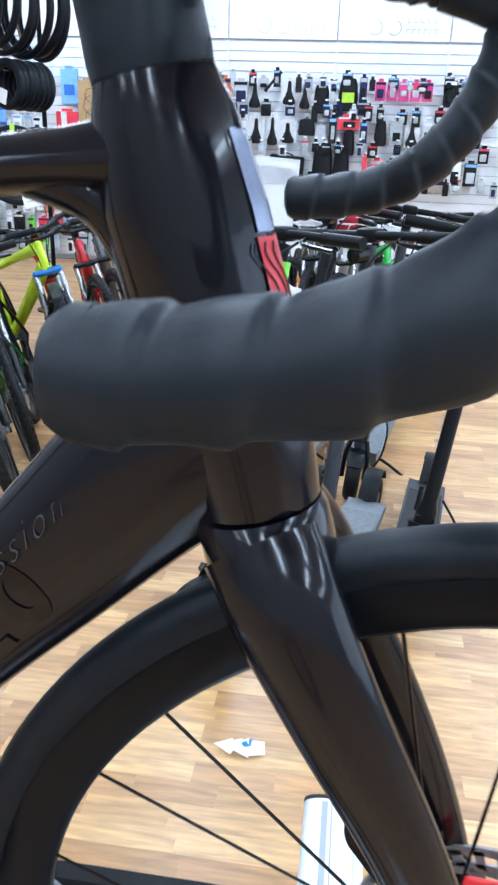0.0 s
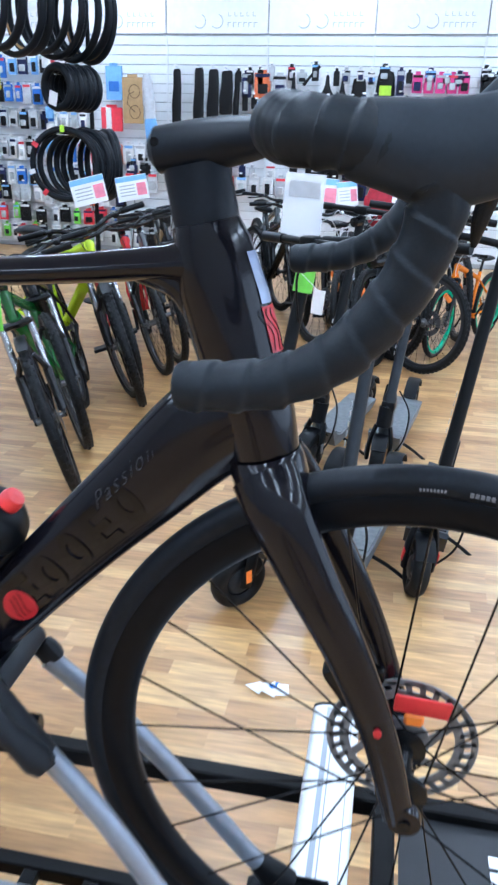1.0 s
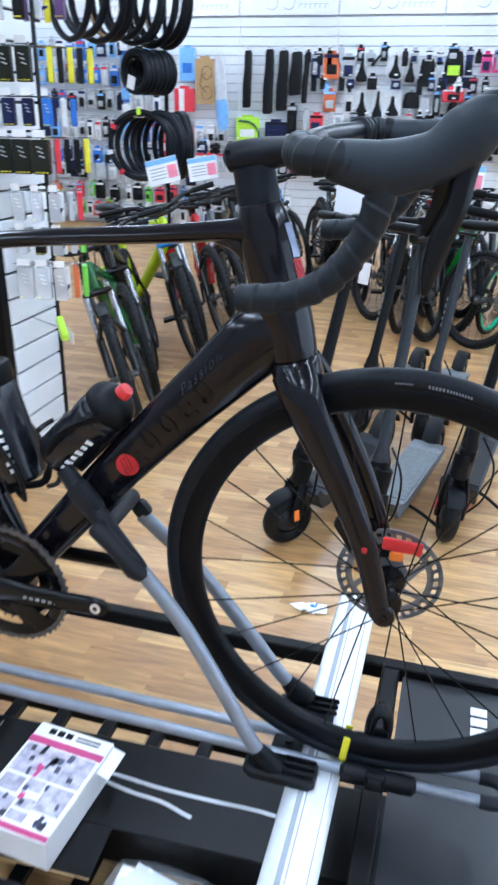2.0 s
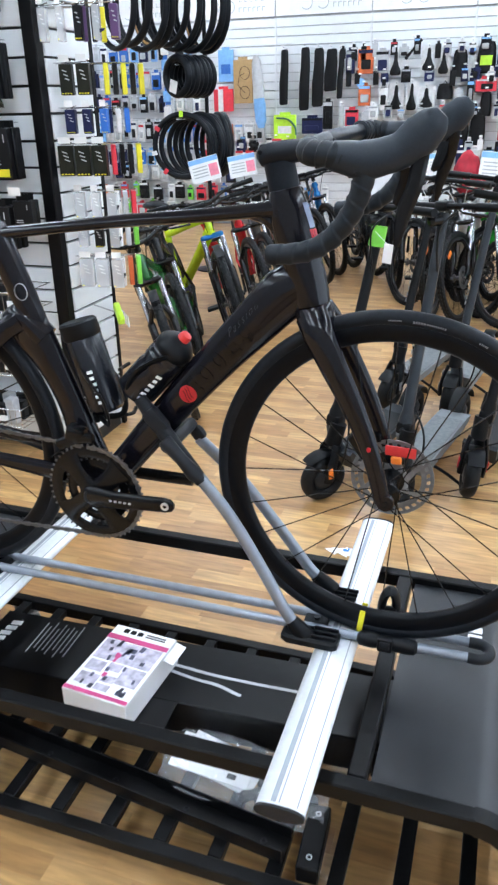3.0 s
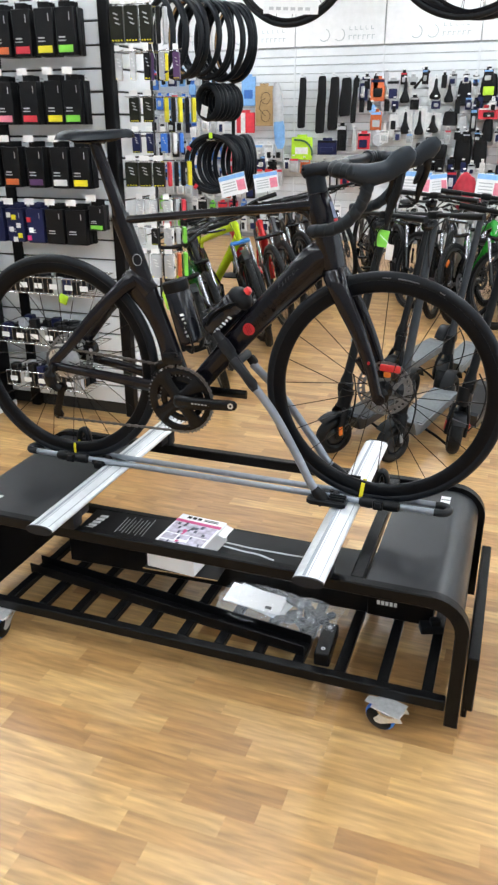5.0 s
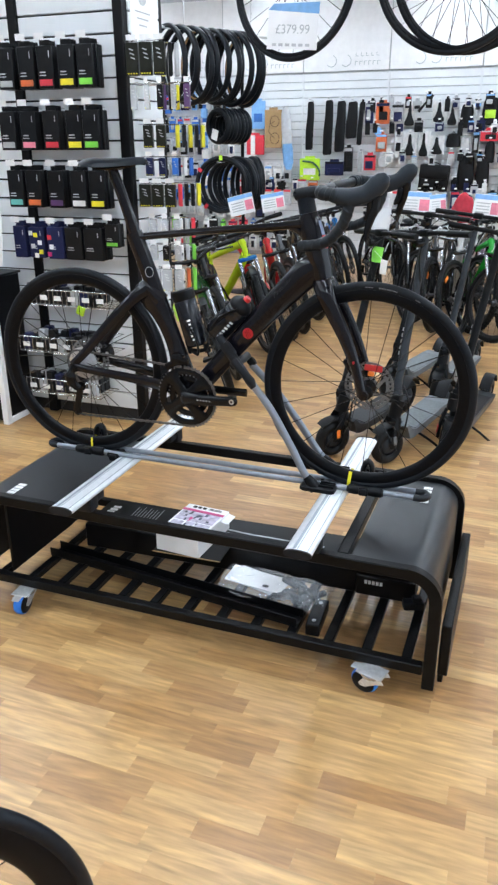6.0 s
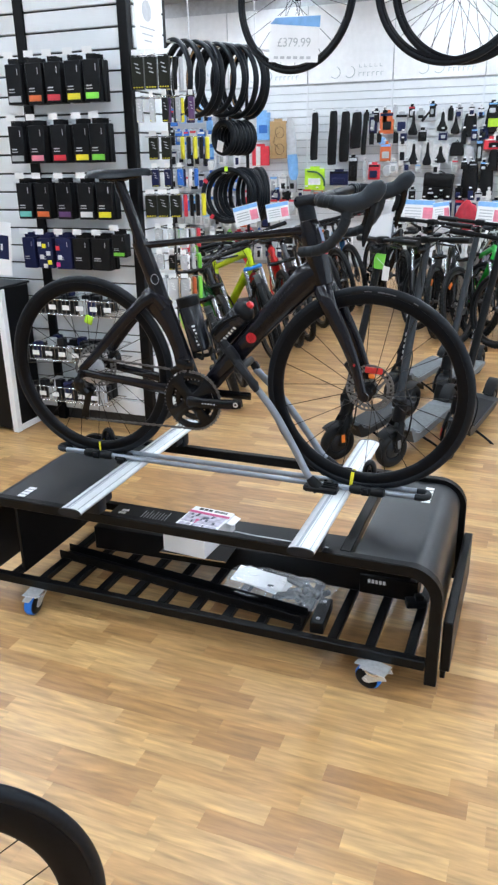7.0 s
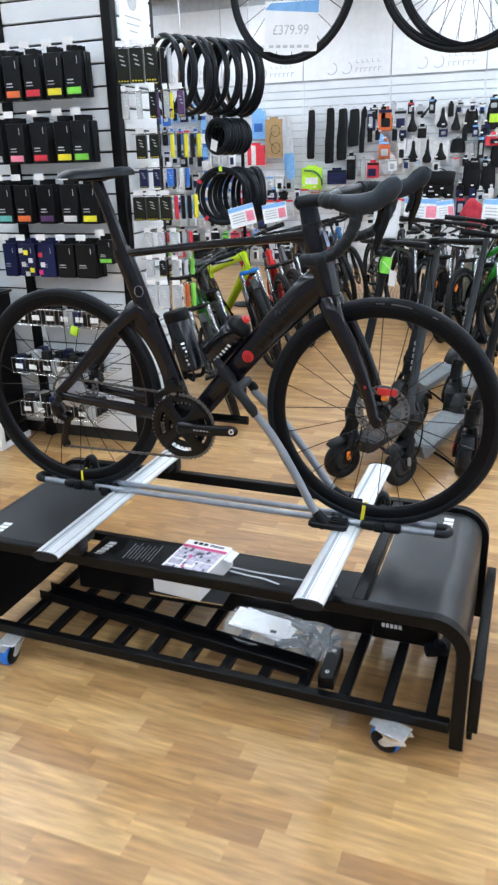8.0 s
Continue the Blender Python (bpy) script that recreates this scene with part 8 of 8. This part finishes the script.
hung_wheel((-0.764, 1.62, 2.252), -17, 0.012, "black road wheel hung from the ceiling with a price card")
hung_wheel((-0.037, 1.62, 2.25), 12, 0.012, "black road wheel hung from the ceiling")
hung_wheel((0.021, 1.72, 2.258), 12, 0.012, "black road wheel hung behind its pair")

price = thing("price_card", "white price card with a blue head strip hung in the wheel", "price card", (-0.757, 1.575, 1.958), rot=(0, 4, -6))
bm = bmesh.new()
box(bm, (0, 0, 0.1), (0.255, 0.003, 0.195), 0.0006)
part("card", bm, CARD, price)
bm = bmesh.new()
plate(bm, [(-0.1275, 0.165), (-0.1, 0.19), (0.1275, 0.1975), (0.1275, 0.15)], -0.003, -0.0018)
part("head_strip", bm, INK["sky"], price, "blue printed strip")


def writing(body, size, m, mat, parent, name="writing"):
    cu = bpy.data.curves.new(name, "FONT")
    cu.body, cu.size, cu.align_x, cu.align_y, cu.extrude = body, size, "CENTER", "CENTER", 0.0004
    cu.materials.append(mat)
    ob = new(name, cu)
    ob.parent = parent
    ob.matrix_basis = m
    return ob


writing("£379.99", 0.054, pose(0.0, -0.0024, 0.085, 90, 0, 0), INK["grey"], price, "price_writing")
bm = bmesh.new()
for q in range(6):
    box(bm, (-0.09 + 0.034 * q, -0.002, 0.022), (0.022, 0.001, 0.012))
part("print_line", bm, INK["silver"], price)
bm = bmesh.new()
sweep(bm, [(0, 0, 0.196), (0.005, 0.02, 0.3)], 0.0012, 5)
part("tie", bm, PEG, price)


# price cards that stand on the handlebars
def bar_card(c, ang, w, h, label="blue and white price card clipped to a handlebar", tip=0):
    t = thing("price_card", label, "price card", c, "price cards on handlebars", rot=(-8, tip, ang))
    bm = bmesh.new()
    box(bm, (0, 0, h / 2), (w, 0.003, h), 0.0006)
    part("card", bm, CARD, t)
    bm = bmesh.new()
    box(bm, (0, -0.002, h * 0.88), (w * 0.99, 0.0015, h * 0.2))
    part("head_strip", bm, INK["sky"], t, "blue printed strip")
    bm = bmesh.new()
    box(bm, (w * 0.3, -0.002, h * 0.42), (w * 0.3, 0.0015, h * 0.5))
    part("offer_square", bm, INK["pink"], t)
    bm = bmesh.new()
    for q in range(4):
        box(bm, (-w * 0.15, -0.002, h * (0.62 - 0.13 * q)), (w * 0.5, 0.0015, h * 0.045))
    part("print_line", bm, INK["silver"], t)
    bm = bmesh.new()
    sweep(bm, [(0, 0.004, h * 0.2), (0, 0.006, -0.06)], 0.003, 6)
    part("clip", bm, PLASTIC, t)
    return t


bar_card((-1.963, 4.094, 0.989), 12, 0.22, 0.165, tip=-14)
bar_card((-1.708, 4.17, 1.017), 12, 0.2, 0.15, tip=-10)
bar_card((-0.587, 4.617, 0.984), 14, 0.28, 0.185, tip=3)
bar_card((-0.379, 4.674, 0.993), 20, 0.14, 0.155, tip=-6)
bar_card((0.011, 4.626, 0.965), 10, 0.22, 0.19, tip=5)
helm = thing("seat_cover", "red rain cover bundled on a handlebar", "cover", (-0.165, 4.702, 0.94))
bm = bmesh.new()
bmesh.ops.create_icosphere(bm, subdivisions=4, radius=0.11)
for v in bm.verts:
    n = noise.noise(v.co * 9) * 0.35 + noise.noise(v.co * 30) * 0.08 + 1
    v.co = Vector((v.co.x * n * (1.0 - 1.6 * v.co.z), v.co.y * n * 0.6, v.co.z * n * 1.35 + 0.07))
part("cover", bm, material("red_cloth", (0.4, 0.012, 0.03), 0.7, vary=0.2, scale=30, bump=0.2, bump_scale=80), helm, angle=85)
slip = thing("plastic_sleeve", "clear plastic sleeve with papers hanging from a handlebar", "document sleeve", (-0.352, 1.79, 1.135), rot=(0, 4, 18))
bm = bmesh.new()
box(bm, (0, 0, 0.09), (0.115, 0.003, 0.17), 0.001)
part("sheet", bm, CARD, slip)
bm = bmesh.new()
box(bm, (0.005, -0.004, 0.09), (0.125, 0.002, 0.19), 0.0005)
part("sleeve", bm, FILM, slip)
bm = bmesh.new()
box(bm, (0.005, -0.006, 0.14), (0.095, 0.001, 0.045))
part("print_panel", bm, INK["silver"], slip)


# ---------------------------------------------------------------- floor strips
def strip_verts(x0, x1, y0, y1, top, g=0.00004, c=0.00016):
    v = [(x0 + g, y0 + g, top - 0.0003), (x1 - g, y0 + g, top - 0.0003), (x1 - g, y1 - g, top - 0.0003), (x0 + g, y1 - g, top - 0.0003),
         (x0 + g + c, y0 + g + c, top), (x1 - g - c, y0 + g + c, top), (x1 - g - c, y1 - g - c, top), (x0 + g + c, y1 - g - c, top)]
    f = [(4, 5, 6, 7), (0, 1, 5, 4), (1, 2, 6, 5), (2, 3, 7, 6), (3, 0, 4, 7)]
    return v, f


STRIP_W = 0.0622
frng = random.Random(21)
verts, faces = [], []
near_count = 0
row = 0
y = FLOOR_Y[0]
while y < FLOOR_Y[1] - 0.001:
    y1 = min(y + STRIP_W, FLOOR_Y[1])
    x = FLOOR_X[0] - frng.uniform(0, 0.3)
    while x < FLOOR_X[1]:
        L = frng.choice((0.19, 0.25, 0.31, 0.37, 0.46))
        a, b = max(x, FLOOR_X[0]), min(x + L, FLOOR_X[1])
        if b - a > 0.01:
            v, f = strip_verts(a, b, y, y1, 0.0)
            if -1.3 < (a + b) / 2 < 0.75 and -1.5 < y < -0.36 and near_count < 300:
                me = bpy.data.meshes.new("floor_strip")
                me.from_pydata(v, [], f)
                me.materials.append(WOOD)
                ob = new("floor_strip", me)
                ob.parent = floor
                near_count += 1
            else:
                o = len(verts)
                verts += v
                faces += [tuple(i + o for i in q) for q in f]
        x += L
    y = y1
    row += 1
me = bpy.data.meshes.new("floor_strips")
me.from_pydata(verts, [], faces)
me.materials.append(WOOD)
strips = new("floor_strips", me)
strips.parent = floor
tagged(strips, "beech-look vinyl strips laid in staggered rows", kind="stuff")
